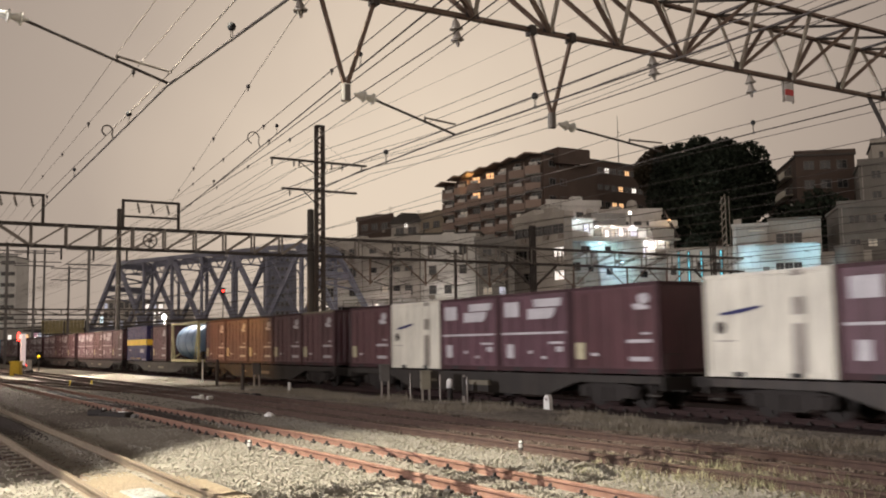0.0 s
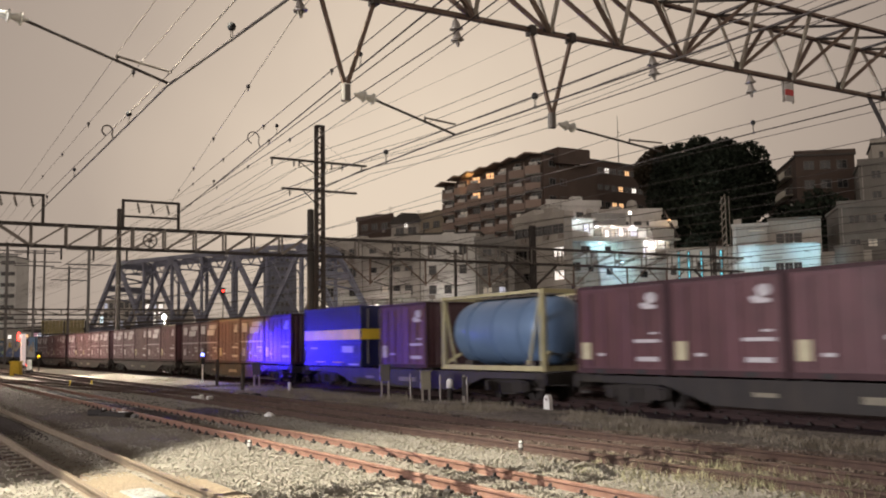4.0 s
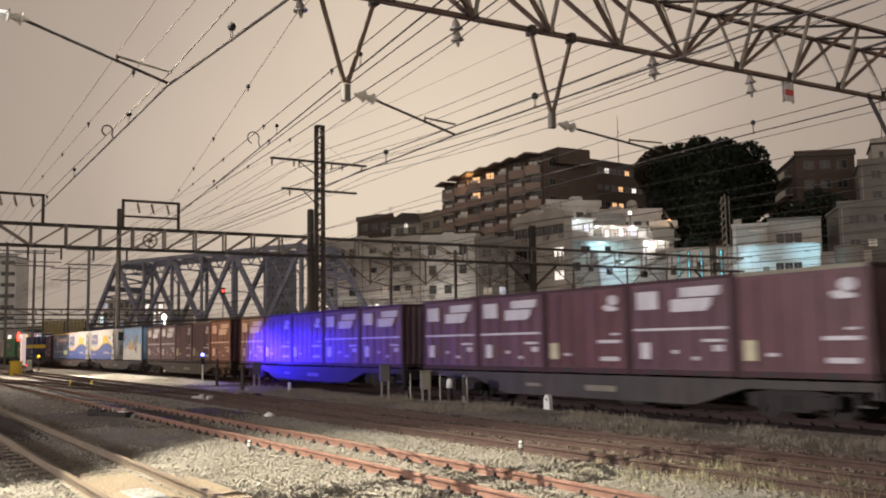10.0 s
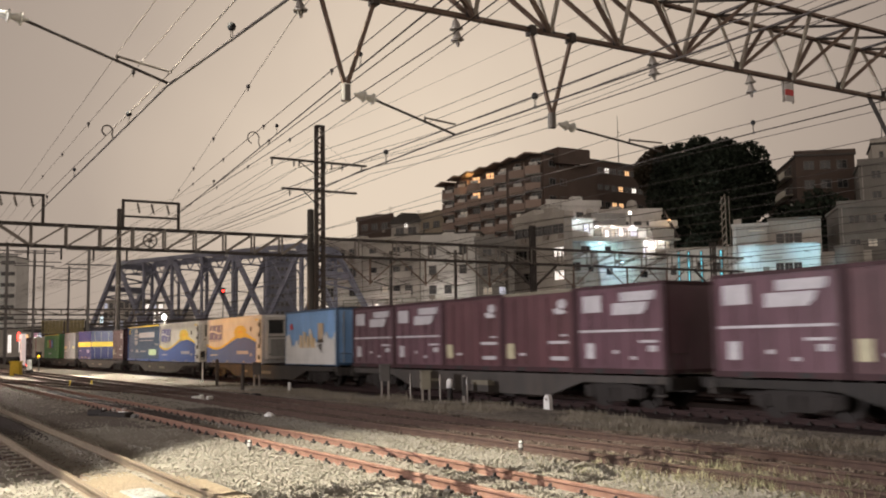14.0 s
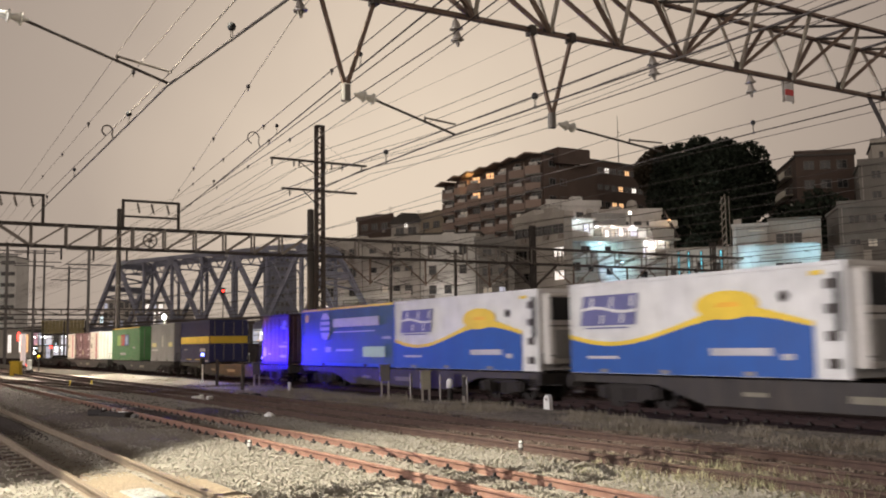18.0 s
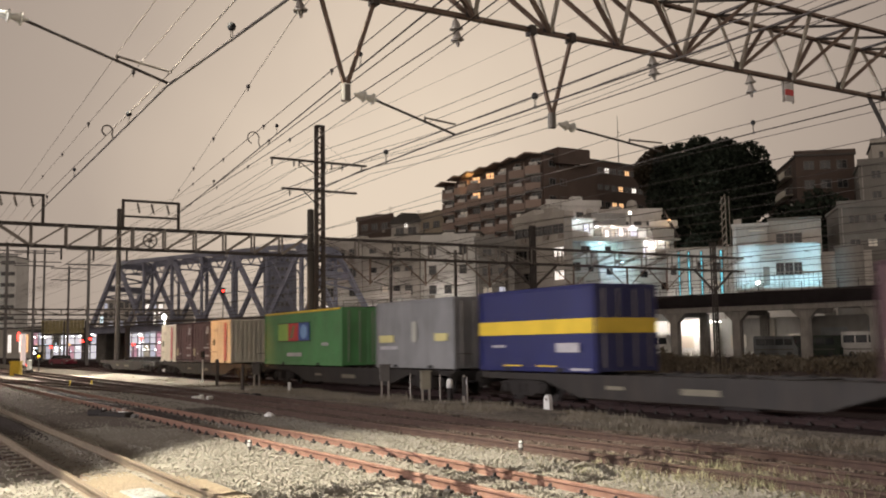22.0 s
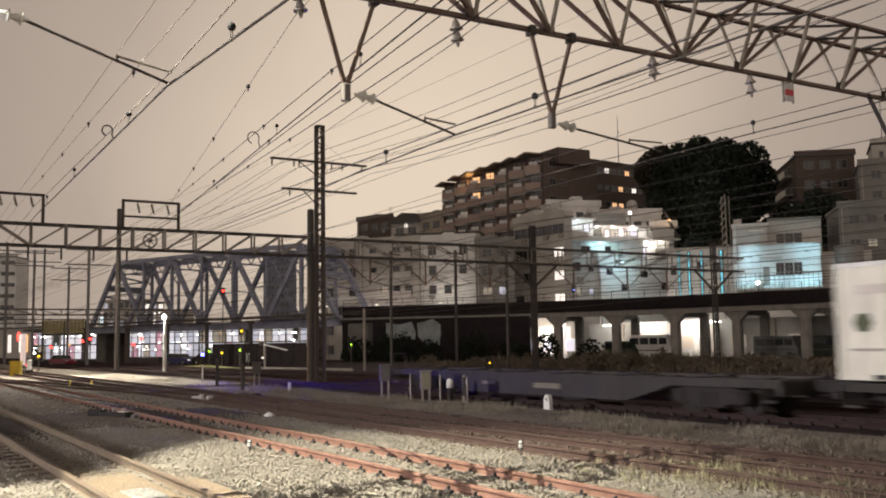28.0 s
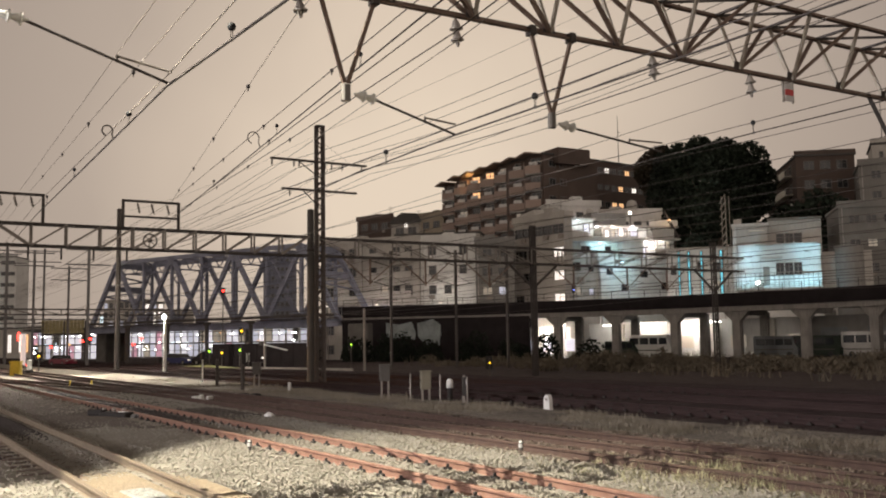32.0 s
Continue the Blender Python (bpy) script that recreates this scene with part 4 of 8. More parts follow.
for k, loads in LOADS.items():
    mid = -WAGON * k - 9.4
    wg = wagon_proto if not WAGONS else copy_thing(wagon_proto, pose(mid, TRACK_Y, DECK))
    if k == 11:
        tagged(wg, "empty grey flat container wagon at the tail")
    WAGONS.append(wg)
    MOVERS.append((wg, mid))
    for kind, x in loads:
        ob = PROTO[kind] if kind not in used else copy_thing(PROTO[kind], pose(mid + x, TRACK_Y, DECK))
        used.add(kind)
        MOVERS.append((ob, mid + x))
for kind, ob in PROTO.items():
    if kind not in used:
        for o in (*ob.children_recursive, ob):
            bpy.data.objects.remove(o)


# ---- overhead line structures ----
def insulator(parent_geo, p, d, n=3, r=0.085):
    """Bell insulators strung along d from p, each flaring away from the cap."""
    d = Vector(d).normalized()
    prof, s = [(0, 0.022), (0.04, 0.03)], r / 0.085
    for i in range(n):
        a = 0.05 + i * 0.145 * s
        prof += [(a, 0.034 * s), (a + 0.03 * s, 0.046 * s), (a + 0.075 * s, 0.058 * s), (a + 0.095 * s, r), (a + 0.112 * s, r * 0.98), (a + 0.105 * s, 0.04 * s), (a + 0.13 * s, 0.03 * s)]
    prof += [(0.05 + n * 0.145 * s + 0.05, 0.02)]
    parent_geo.spin(p, d, prof, 14)


def truss_gantry(name, x, y0, y1, zb, zt, label, panel=1.62, depth=0.5, supports=(), chord=0.11, web=0.07):
    """A lattice portal beam across the tracks: two faces, four chords, diagonals."""
    g = thing(name, pose(x, 0, 0), label, "gantry", "overhead line gantries")
    for dx in (-depth / 2, depth / 2):
        part("bottom_chord", Geo().angle((dx, y0, zb), (dx, y1, zb), chord), STEEL_DARK, g)
        part("top_chord", Geo().angle((dx, y0, zt), (dx, y1, zt), chord), STEEL_DARK, g)
    n = int(round((y1 - y0) / panel))
    step = (y1 - y0) / n
    mid = n // 2
    for i in range(n):
        ya, yb_ = y0 + i * step, y0 + (i + 1) * step
        lo, hi = (ya, yb_) if i >= mid else (yb_, ya)
        for dx in (-depth / 2, depth / 2):
            part("diagonal", Geo().angle((dx, hi, zt), (dx, lo, zb), web), STEEL_GREY, g)
            part("upright", Geo().angle((dx, ya, zb), (dx, ya, zt), web * 0.9), STEEL_GREY, g)
        for z in (zb, zt):
            part("cross_brace", Geo().beam((-depth / 2, ya, z), (depth / 2, yb_, z), web * 0.6), STEEL_DARK, g)
    for y in supports:
        mast = part("mast", Geo(), STEEL_DARK, g)
        mg = Geo()
        for dx in (-0.3, 0.3):
            for dy in (-0.25, 0.25):
                mg.angle((dx, y + dy, -0.4), (dx, y + dy, zt + 0.1), 0.09)
        k = int((zt + 0.4) / 0.6)
        for i in range(k):
            z = -0.4 + i * (zt + 0.4) / k
            z2 = z + (zt + 0.4) / k
            s = 1 if i % 2 else -1
            for dy in (-0.25, 0.25):
                mg.beam((-0.3 * s, y + dy, z), (0.3 * s, y + dy, z2), 0.04)
            for dx in (-0.3, 0.3):
                mg.beam((dx, y - 0.25 * s, z), (dx, y + 0.25 * s, z2), 0.04)
        mast.data = mg.mesh("mast", STEEL_DARK)
    return g


G1X, G2X = -12.2, -49.0
GANTRY_MID = 12.6


def triangle_gantry(name, x, y0, y1, zb, zt, label, nodes, step, half=0.5, centre=0.0):
    """A portal beam of three chords: one below, two above, with paired diagonals and uprights."""
    g = thing(name, pose(x, 0, 0), label, "gantry", "overhead line gantries")
    part("bottom_chord", Geo().angle((0, y0, zb), (0, y1, zb), 0.10, 0.018), STEEL_BEAM, g)
    for dx in (-half, half):
        part("top_chord", Geo().angle((dx, y0, zt), (dx, y1, zt), 0.10, 0.018), STEEL_BEAM, g)
    for i in range(nodes):
        y = y0 + 0.43 + i * step
        for dx in (-half, half):
            for dy in ((-step,) if y < centre - 0.2 else (step,) if y > centre + 0.2 else (-step, step)):
                part("diagonal", Geo().angle((0.02 * (1 if dx > 0 else -1), y, zb), (dx, y + dy * 0.93, zt), 0.065, 0.012), STEEL_BEAM, g)
            part("upright", Geo().beam((0.02 * (1 if dx > 0 else -1), y + 0.02, zb), (dx, y + 0.03, zt), 0.05, 0.06), STEEL_PALE, g)
        part("cross_tie", Geo().beam((-half, y, zt), (half, y, zt), 0.05), STEEL_DARK, g)
        part("lateral_brace", Geo().beam((-half, y, zt), (half, y + step, zt), 0.045), STEEL_DARK, g)
        part("gusset", Geo().slab([(-0.13, -0.02), (0.13, -0.02), (0.1, 0.15), (-0.1, 0.15)], -0.006, 0.006).moved(pose(0, y, zb, 0, 0, 90)), STEEL_DARK, g)
    return g


near_gantry = triangle_gantry("overhead_gantry", G1X, -4.5, 35.0, 6.86, 8.08, "weathered steel lattice gantry over the tracks", 26, 1.515, centre=GANTRY_MID)
part("mast", Geo().tube((0, -4.0, -0.4), (0, -4.0, 9.0), 0.18, 14), CONCRETE, near_gantry)
part("mast", Geo().tube((0, 34.0, -0.4), (0, 34.0, 9.0), 0.18, 14), CONCRETE, near_gantry)
for ya, yb_ in ((5.42, 6.30), (9.19, 10.02)):
    ym = (ya + yb_) / 2 - 0.03
    for y in (ya, yb_):
        h = part("drop_hanger", Geo().beam((0, y, 6.80), (0, ym, 5.42), 0.05, 0.055), STEEL_BEAM, near_gantry)
        part("clamp_plate", Geo().cham(0, y, 6.83, 0.18, 0.12, 0.16, 0.015), STEEL_DARK, h)
    part("hanger_post", Geo().cham(0, ym, 5.37, 0.11, 0.12, 0.26, 0.02), POLE_GREY, near_gantry)
part("knee_brace", Geo().angle((0, 18.1, 6.9), (0, 19.3, 5.3), 0.1), STEEL_DARK, near_gantry)
sign_g = part("hanging_sign", Geo().cham(0.02, 15.5, 6.60, 0.02, 0.24, 0.40, 0.005), WHITE, near_gantry, "small white sign with red patch")
part("red_patch", Geo().box(0.036, 15.5, 6.58, 0.01, 0.235, 0.12), RED_M, sign_g)
for y in (15.36, 15.64):
    part("sign_strap", Geo().beam((0, y, 6.84), (0, y, 6.38), 0.035), STEEL_GREY, near_gantry)
for y, z in ((7.72, 6.80), (11.87, 6.82), (14.4, 6.82), (5.09, 6.82)):
    ig = Geo()
    insulator(ig, (0, y, z), (0, 0.1, -1), 2, 0.105)
    part("insulator", ig, STEEL_GREY, near_gantry, "grey porcelain insulator")


def cantilever(name, m, reach, drop, label, white=True):
    """Steady arm that pulls the contact wire over the track: insulator, tube, registration arm."""
    a = thing(name, m, label, "steady arm", "steady arms")
    ig = Geo()
    insulator(ig, (0, 0.05, 0), (0, 1, -0.12), 2, 0.085)
    part("insulator", ig, PORCELAIN if white else STEEL_GREY, a)
    p0, p1 = (0, 0.38, -0.045), (0, reach, -drop)
    part("arm", Geo().tube(p0, p1, 0.02, 8), STEEL_DARK, a)
    pm = Vector(p0).lerp(Vector(p1), 0.62)
    part("registration_arm", Geo().tube(pm + Vector((0, 0, 0.06)), (0, reach + 0.02, -drop + 0.16), 0.016, 8), STEEL_GREY, a)
    part("link", Geo().tube(pm - Vector((0, 0, 0.02)), pm + Vector((0, 0, 0.08)), 0.014, 6), STEEL_DARK, a)
    return a


cantilever("steady_arm", pose(G1X, 1.15, 5.77), 2.15, 0.61, "galvanised steady arm with white disc insulators")
cantilever("steady_arm", pose(G1X, 5.92, 5.36), 1.75, 0.42, "galvanised steady arm with white disc insulators")
cantilever("steady_arm", pose(G1X, 9.66, 5.33), 2.35, 0.26, "galvanised steady arm with white disc insulators")

far_gantry = truss_gantry("overhead_gantry", G2X, -6.0, 21.0, 6.73, 7.78, "dark steel lattice gantry across the yard", 1.55, 0.45, chord=0.13, web=0.09)
part("mast", Geo().tube((0, -6.0, -0.4), (0, -6.0, 9.0), 0.18, 14), CONCRETE, far_gantry)
main_gantry = truss_gantry("overhead_gantry", G2X, 21.6, 56.0, 6.75, 7.75, "dark steel lattice gantry over the main lines", 2.4, 0.45, chord=0.12, web=0.07)
for y, z in ((36.6, 9.25), (53.0, 8.85)):
    mg = Geo()
    for dx in (-0.11, 0.11):
        mg.angle((dx, y - 0.12, -0.4), (dx, y - 0.12, z), 0.09, 0.02).angle((dx, y + 0.12, -0.4), (dx, y + 0.12, z), 0.09, 0.02)
    for i in range(int(z / 0.4)):
        s_ = 0.12 if i % 2 else -0.12
        mg.beam((0.11, y - s_, i * 0.4 - 0.3), (0.11, y + s_, i * 0.4 + 0.1), 0.02, 0.07)
    part("mast", mg, STEEL_DARK, main_gantry, "slim laced steel mast")
    part("knee_brace", Geo().beam((0, y, 5.2), (0, y - 1.9, 6.7), 0.12), STEEL_DARK, main_gantry)
    part("knee_brace", Geo().beam((0, y, 5.2), (0, y + 1.9, 6.7), 0.12), STEEL_DARK, main_gantry)
for y in (24.9, 28.6, 33.2, 39.9, 44.6, 48.3):
    part("drop_bracket", Geo().beam((0, y, 6.7), (0, y, 5.2), 0.09).beam((0, y, 5.3), (0, y - 1.7, 6.65), 0.06).beam((0, y, 5.3), (0, y + 1.7, 6.65), 0.06), STEEL_BEAM, main_gantry)
    part("bracket_arm", Geo().tube((0, y, 5.35), (0, y + 1.5, 5.75), 0.03, 6).tube((0, y, 5.9), (0, y + 1.5, 5.75), 0.02, 6), STEEL_GREY, main_gantry)
    ig = Geo()
    insulator(ig, (0, y + 0.1, 5.4), (0, 1, 0.25), 2, 0.075)
    part("insulator", ig, PORCELAIN, main_gantry)


def catenary_mast(x, y, h):
    t = thing("catenary_mast", pose(x, y, -0.42, 0, 0, 20), "slim dark steel catenary mast with brackets", "mast", "catenary masts")
    part("shaft", Geo().beam((0, 0, -0.05), (0, 0, h), 0.2, 0.18), STEEL_DARK, t)
    for s in (-1, 1):
        for z in (h - 1.4, h - 3.2):
            b = part("bracket", Geo().tube((0, s * 0.1, z), (0, s * 2.6, z + 0.35), 0.035, 6).tube((0, s * 0.1, z + 0.9), (0, s * 2.2, z + 0.3), 0.022, 6), STEEL_DARK, t)
            ig = Geo()
            insulator(ig, (0, s * 0.12, z), (0, s, 0.13), 2, 0.08)
            part("insulator", ig, STEEL_GREY, b)
    part("cross_arm", Geo().beam((0, -1.3, h - 0.3), (0, 1.3, h - 0.3), 0.1), STEEL_DARK, t)
    return t


for p_ in ((-75.8, 40.6, 10.6), (-72.9, 45.7, 10.6), (-70.3, 49.5, 10.6)):
    catenary_mast(*p_)
for ya, yb_ in ((4.6, 7.22), (10.98, 13.78)):
    for y in (ya, yb_):
        part("frame_post", Geo().beam((0, y, 7.8), (0, y, 9.22), 0.13), STEEL_DARK, far_gantry)
    part("frame_beam", Geo().beam((0, ya - 0.06, 9.2), (0, yb_ + 0.06, 9.2), 0.12), STEEL_DARK, far_gantry)
    if ya > 8:
        part("frame_beam", Geo().beam((0, ya, 8.4), (0, yb_, 8.4), 0.10), STEEL_DARK, far_gantry)
    for q in (0.25, 0.5, 0.78):
        ig = Geo()
        insulator(ig, (0, ya + (yb_ - ya) * q, 9.12), (0, 0.25, -1), 3, 0.09)
        part("insulator", ig, STEEL_GREY, far_gantry)
for y in (6.6, 8.1, 9.6, 11.2):
    part("drop_hanger", Geo().beam((0, y, 6.7), (0, y, 6.1), 0.08), STEEL_DARK, far_gantry)
wheel = Geo()
for i in range(20):
    a_, b_ = 2 * math.pi * i / 20, 2 * math.pi * (i + 1) / 20
    wheel.beam((0, 12.35 + 0.34 * math.cos(a_), 7.2 + 0.34 * math.sin(a_)), (0, 12.35 + 0.34 * math.cos(b_), 7.2 + 0.34 * math.sin(b_)), 0.07, 0.06)
for i in range(3):
    a_ = math.pi * i / 3 + 0.3
    wheel.beam((0, 12.35 - 0.32 * math.cos(a_), 7.2 - 0.32 * math.sin(a_)), (0, 12.35 + 0.32 * math.cos(a_), 7.2 + 0.32 * math.sin(a_)), 0.035)
wheel.spin((-0.06, 12.35, 7.2), (1, 0, 0), [(0, 0.10), (0.12, 0.10)], 12)
part("tension_wheel", wheel, STEEL_DARK, far_gantry, "open spoked tensioning wheel")


def lattice_mast(name, m, h, w, arms, label):
    t = thing(name, m, label, "mast", "line masts")
    for dy in (-w, w):
        for dx in (-w * 0.7, w * 0.7):
            part("corner_angle", Geo().angle((dx, dy, -0.3), (dx * 0.85, dy * 0.9, h), 0.13, 0.03), MAST_STEEL, t)
    n = int(h / 0.42)
    for i in range(n):
        z0, z1 = -0.3 + i * (h + 0.3) / n, -0.3 + (i + 1) * (h + 0.3) / n
        s = w if i % 2 else -w
        for dx in (-w * 0.66, w * 0.66):
            part("lacing_bar", Geo().beam((dx, -s, z0), (dx, s, z1), 0.02, 0.07), MAST_STEEL, t)
        if i % 3 == 0:
            for dy in (-w, w):
                part("batten", Geo().beam((-w * 0.66, dy, z0), (w * 0.66, dy, z0), 0.02, 0.10), STEEL_DARK, t)
    part("cap_plate", Geo().cham(0, 0, h + 0.02, w * 1.7, w * 2.1, 0.05, 0.01), STEEL_DARK, t)
    for z, y0, y1, pins in arms:
        for dx in (-0.1, 0.1):
            part("cross_arm", Geo().angle((dx, y0, z), (dx, y1, z), 0.10, 0.02), MAST_STEEL, t)
        part("arm_strut", Geo().beam((0, y0 * 0.45, z - 0.04), (0, -w, z - 0.75), 0.05), STEEL_DARK, t)
        for y in pins:
            ig = Geo()
            insulator(ig, (0, y, z - 0.05), (0, 0, -1), 2, 0.075)
            part("insulator", ig, STEEL_GREY, t)
    return t


lattice_mast("lattice_mast", pose(G2X, 21.75, 0), 14.15, 0.24, [(12.1, -2.9, 2.95, (-2.85, -1.55, -1.25, 0.35, 0.75, 1.4, 2.65)), (10.45, -2.25, 2.3, (-1.8,))],
             "tall dark steel lattice mast with cross arms")


def concrete_pole(y, x, h, r=0.19, lbl="round weathered concrete pole", stuff_m=None):
    t = thing("concrete_pole", pose(x, y, 0), lbl, "pole", "line poles")
    part("pole", Geo().tube((0, 0, -0.4), (0, 0, h), r, 16, r * 0.85), stuff_m or POLE_GREY, t)
    part("cap", Geo().tube((0, 0, h), (0, 0, h + 0.06), r * 0.9, 16, r * 0.5), stuff_m or POLE_GREY, t)
    part("band", Geo().tube((0, 0, h * 0.75), (0, 0, h * 0.75 + 0.1), r * 1.05, 16), STEEL_DARK, t)
    return t


concrete_pole(21.45, G2X - 0.6, 9.4, 0.22, "dark weathered concrete pole", CONCRETE_DARK)
concrete_pole(21.7, -98.4, 15.8, 0.27, "tall dull grey line pole", STEEL_POLE)

# ---- overhead wires ----
def run_wire(name, pts, r, label, sag=0.0):
    paths = [hang(p, q, sag, 10) if sag else [p, q] for p, q in zip(pts[:-1], pts[1:])]
    return wire(name, paths, r, label)


# first yard track: both wires climb to the anchor frame on the far gantry
T1C = [(24.0, 4.3, 4.9), (-8.5, 3.39, 5.08), (G1X, 3.26, 5.13), (G2X, 6.87, 8.16), (-98, 9.0, 8.2), (-160, 10, 8.2)]
T1M = [(24.0, 2.2, 6.6), (-9.2, 3.17, 5.32), (G1X, 3.27, 5.28), (G2X, 6.80, 8.62), (-98, 9.0, 8.7), (-160, 10, 8.7)]
run_wire("contact_wire", T1C, 0.017, "dark copper contact wire over a yard track")
run_wire("messenger_wire", T1M, 0.009, "thin messenger wire over a yard track")
run_wire("feeder_wire", [(20, 1.2, 5.2), (G1X, 3.62, 6.35), (G2X, 6.53, 9.25), (-98, 8, 9.2)], 0.0065, "thin grey feeder wire")
run_wire("feeder_wire", [(20, 1.0, 5.6), (G1X, 3.10, 6.26), (G2X, 5.92, 8.95), (-98, 7.5, 9.0)], 0.006, "thin grey feeder wire")
run_wire("feeder_wire", [(15, 1.5, 5.4), (G1X, 5.06, 6.40), (G2X, 13.22, 9.0), (-98, 15, 9.0)], 0.0065, "thin feeder wire strung from an insulator")
# wires that cross from the near gantry to the anchor frame
for ya, za, yb_, zb_, r in ((7.11, 7.02, 13.3, 9.2, 0.010), (7.46, 7.02, 13.04, 8.01, 0.016), (7.67, 6.97, 13.32, 8.37, 0.011), (7.66, 6.53, 14.49, 9.3, 0.011), (7.70, 6.40, 14.35, 8.07, 0.007)):
    d = (yb_ - ya) / 36.8
    run_wire("anchor_wire", [(16.0, ya - d * 28, za - (zb_ - za) * 0.35), (G1X, ya, za), (G2X, yb_, zb_), (-98, yb_ + 2, zb_), (-170, yb_ + 3, zb_)], r, "tensioned wire running to the anchor frame")
# second and third tracks
run_wire("messenger_wire", [(24, 8.3, 5.2), (G1X, 7.66, 5.06), (G2X, 14.5, 8.23), (-98, 16, 8.2), (-170, 17, 8.2)], 0.010, "messenger wire over a siding")
run_wire("contact_wire", [(24, 8.3, 4.75), (G1X, 7.66, 4.92), (G2X, 14.21, 7.33), (-98, 16, 7.4), (-170, 17, 7.4)], 0.013, "contact wire over a siding")
run_wire("messenger_wire", [(24, 14.5, 5.9), (G1X, 14.5, 5.88), (G2X, 14.7, 6.2), (-98, 16, 6.2), (-170, 17, 6.2)], 0.009, "messenger wire over a siding")
run_wire("contact_wire", [(24, 14.5, 5.66), (G1X, 14.5, 5.68), (G2X, 14.7, 5.3), (-98, 16, 5.3), (-170, 17, 5.3)], 0.012, "contact wire over a siding")
run_wire("feeder_wire", [(24, 14.4, 6.5), (G1X, 14.4, 6.43), (G2X, 14.6, 5.9)], 0.007, "thin feeder wire strung from an insulator", 0.1)
run_wire("feeder_wire", [(24, 11.9, 6.5), (G1X, 11.85, 6.41), (G2X, 13.2, 6.7)], 0.007, "thin feeder wire strung from an insulator", 0.1)
# feeders on the tall mast
for y, z, sag_, r in ((18.9, 11.65, 0.8, 0.011), (20.2, 11.55, 0.5, 0.010), (20.5, 11.7, 1.15, 0.010), (22.1, 11.65, 0.8, 0.010), (22.5, 11.75, 0.95, 0.012), (24.4, 11.85, 0.7, 0.020), (24.95, 11.68, 0.8, 0.012)):
    run_wire("feeder_wire", [(45.0, y, z), (-3.0, y, z), (G2X, y, z), (-98, y, z), (-170, y, z), (-260, y, z)], r, "sagging feeder wire on the tall mast", sag_)
run_wire("earth_wire", [(34, 21.35, 14.4), (G2X, 21.35, 13.5), (-98, 21.7, 15.4), (-170, 21.7, 14)], 0.007, "thin earth wire on the tall mast", 0.6)
run_wire("stay_wire", [(G2X, 22.0, 13.2), (G2X, 23.9, 12.0)], 0.008, "short stay wire on a cross arm")
for y, z in ((31.0, 9.2), (31.0, 10.2), (36.6, 9.4), (27.2, 7.2)):
    run_wire("line_wire", [(20.0, y, z), (G2X, y, z), (-98, y, z), (-150, y, z)], 0.014, "pale thin line wire over the main lines", 0.35)
# main lines
for y in (19.3, 23.3, 27.2, 31.0):
    for a_, b_ in ((34.0, 5.0), (5.0, G2X), (G2X, -98.0), (-98.0, -150.0), (-150.0, -210.0)):
        if a_ > 0:
            continue
        m_ = hang((a_, y, 6.3), (b_, y, 6.3), 0.75, 12)
        wire("messenger_wire", [m_], 0.010, "messenger wire over a main line")
        wire("contact_wire", [[(a_, y, 5.1), (b_, y, 5.1)]], 0.010, "contact wire over a main line")
for y in (36.6, 40.0, 44.5, 53.0):
    for z in (8.6, 7.2, 6.2, 5.2):
        run_wire("line_wire", [(-5.0, y, z), (G2X, y, z), (-98, y, z), (-150, y, z)], 0.016, "dark line wire before the viaduct", 0.5)


def clamp(p, drop, label="dark ball clamp with a short hanger"):
    c = thing("wire_clamp", pose(*p), label, "wire clamp", "wire clamps")
    part("ball", smooth(Geo().spin((0, 0, 0.05), (0, 0, -1), [(0, 0.008), (0.015, 0.036), (0.05, 0.05), (0.085, 0.036), (0.10, 0.008)], 12).mesh("ball", BLACK)), None, c)
    for dy in (-0.012, 0.012):
        part("hanger", Geo().tube((0, dy, -0.04), (0, dy, -drop), 0.005, 5), STEEL_DARK, c)
    part("clip", Geo().cham(0, 0, -drop, 0.05, 0.03, 0.04, 0.008), STEEL_DARK, c)


for p, dr in (((-9.9, 3.346, 5.25), 0.14), ((-15.86, 3.62, 5.60), 0.17), ((-26.4, 4.64, 6.50), 0.18), ((-38.8, 5.85, 7.6), 0.25), ((-16.2, 8.06, 7.36), 0.22),
              ((-23.4, 9.16, 7.55), 0.22), ((-33.5, 10.69, 7.75), 0.2), ((-15.6, 8.28, 5.34), 0.2), ((-10.17, 7.70, 5.07), 0.15), ((-12.25, 14.5, 5.88), 0.2)):
    clamp(p, dr)


def bead(p):
    c = thing("wire_bead", pose(*p), "small dark clip on a thin wire", "wire clip", "wire clips")
    part("clip", Geo().cham(0, 0, 0, 0.09, 0.06, 0.07, 0.015), STEEL_DARK, c)
    part("ear", Geo().beam((0, 0, 0.02), (0, 0, -0.10), 0.02), STEEL_DARK, c)


# clips along the anchor wires and the feeders, which run straight from gantry to gantry
for ya, za, yb_, zb_ in ((3.62, 6.35, 6.53, 9.25), (5.06, 6.40, 13.22, 9.0), (7.11, 7.02, 13.3, 9.2), (7.66, 6.53, 14.49, 9.3), (7.46, 7.02, 13.04, 8.01)):
    for q in (0.14, 0.33, 0.52, 0.74):
        bead((G1X + (G2X - G1X) * q, ya + (yb_ - ya) * q, za + (zb_ - za) * q))


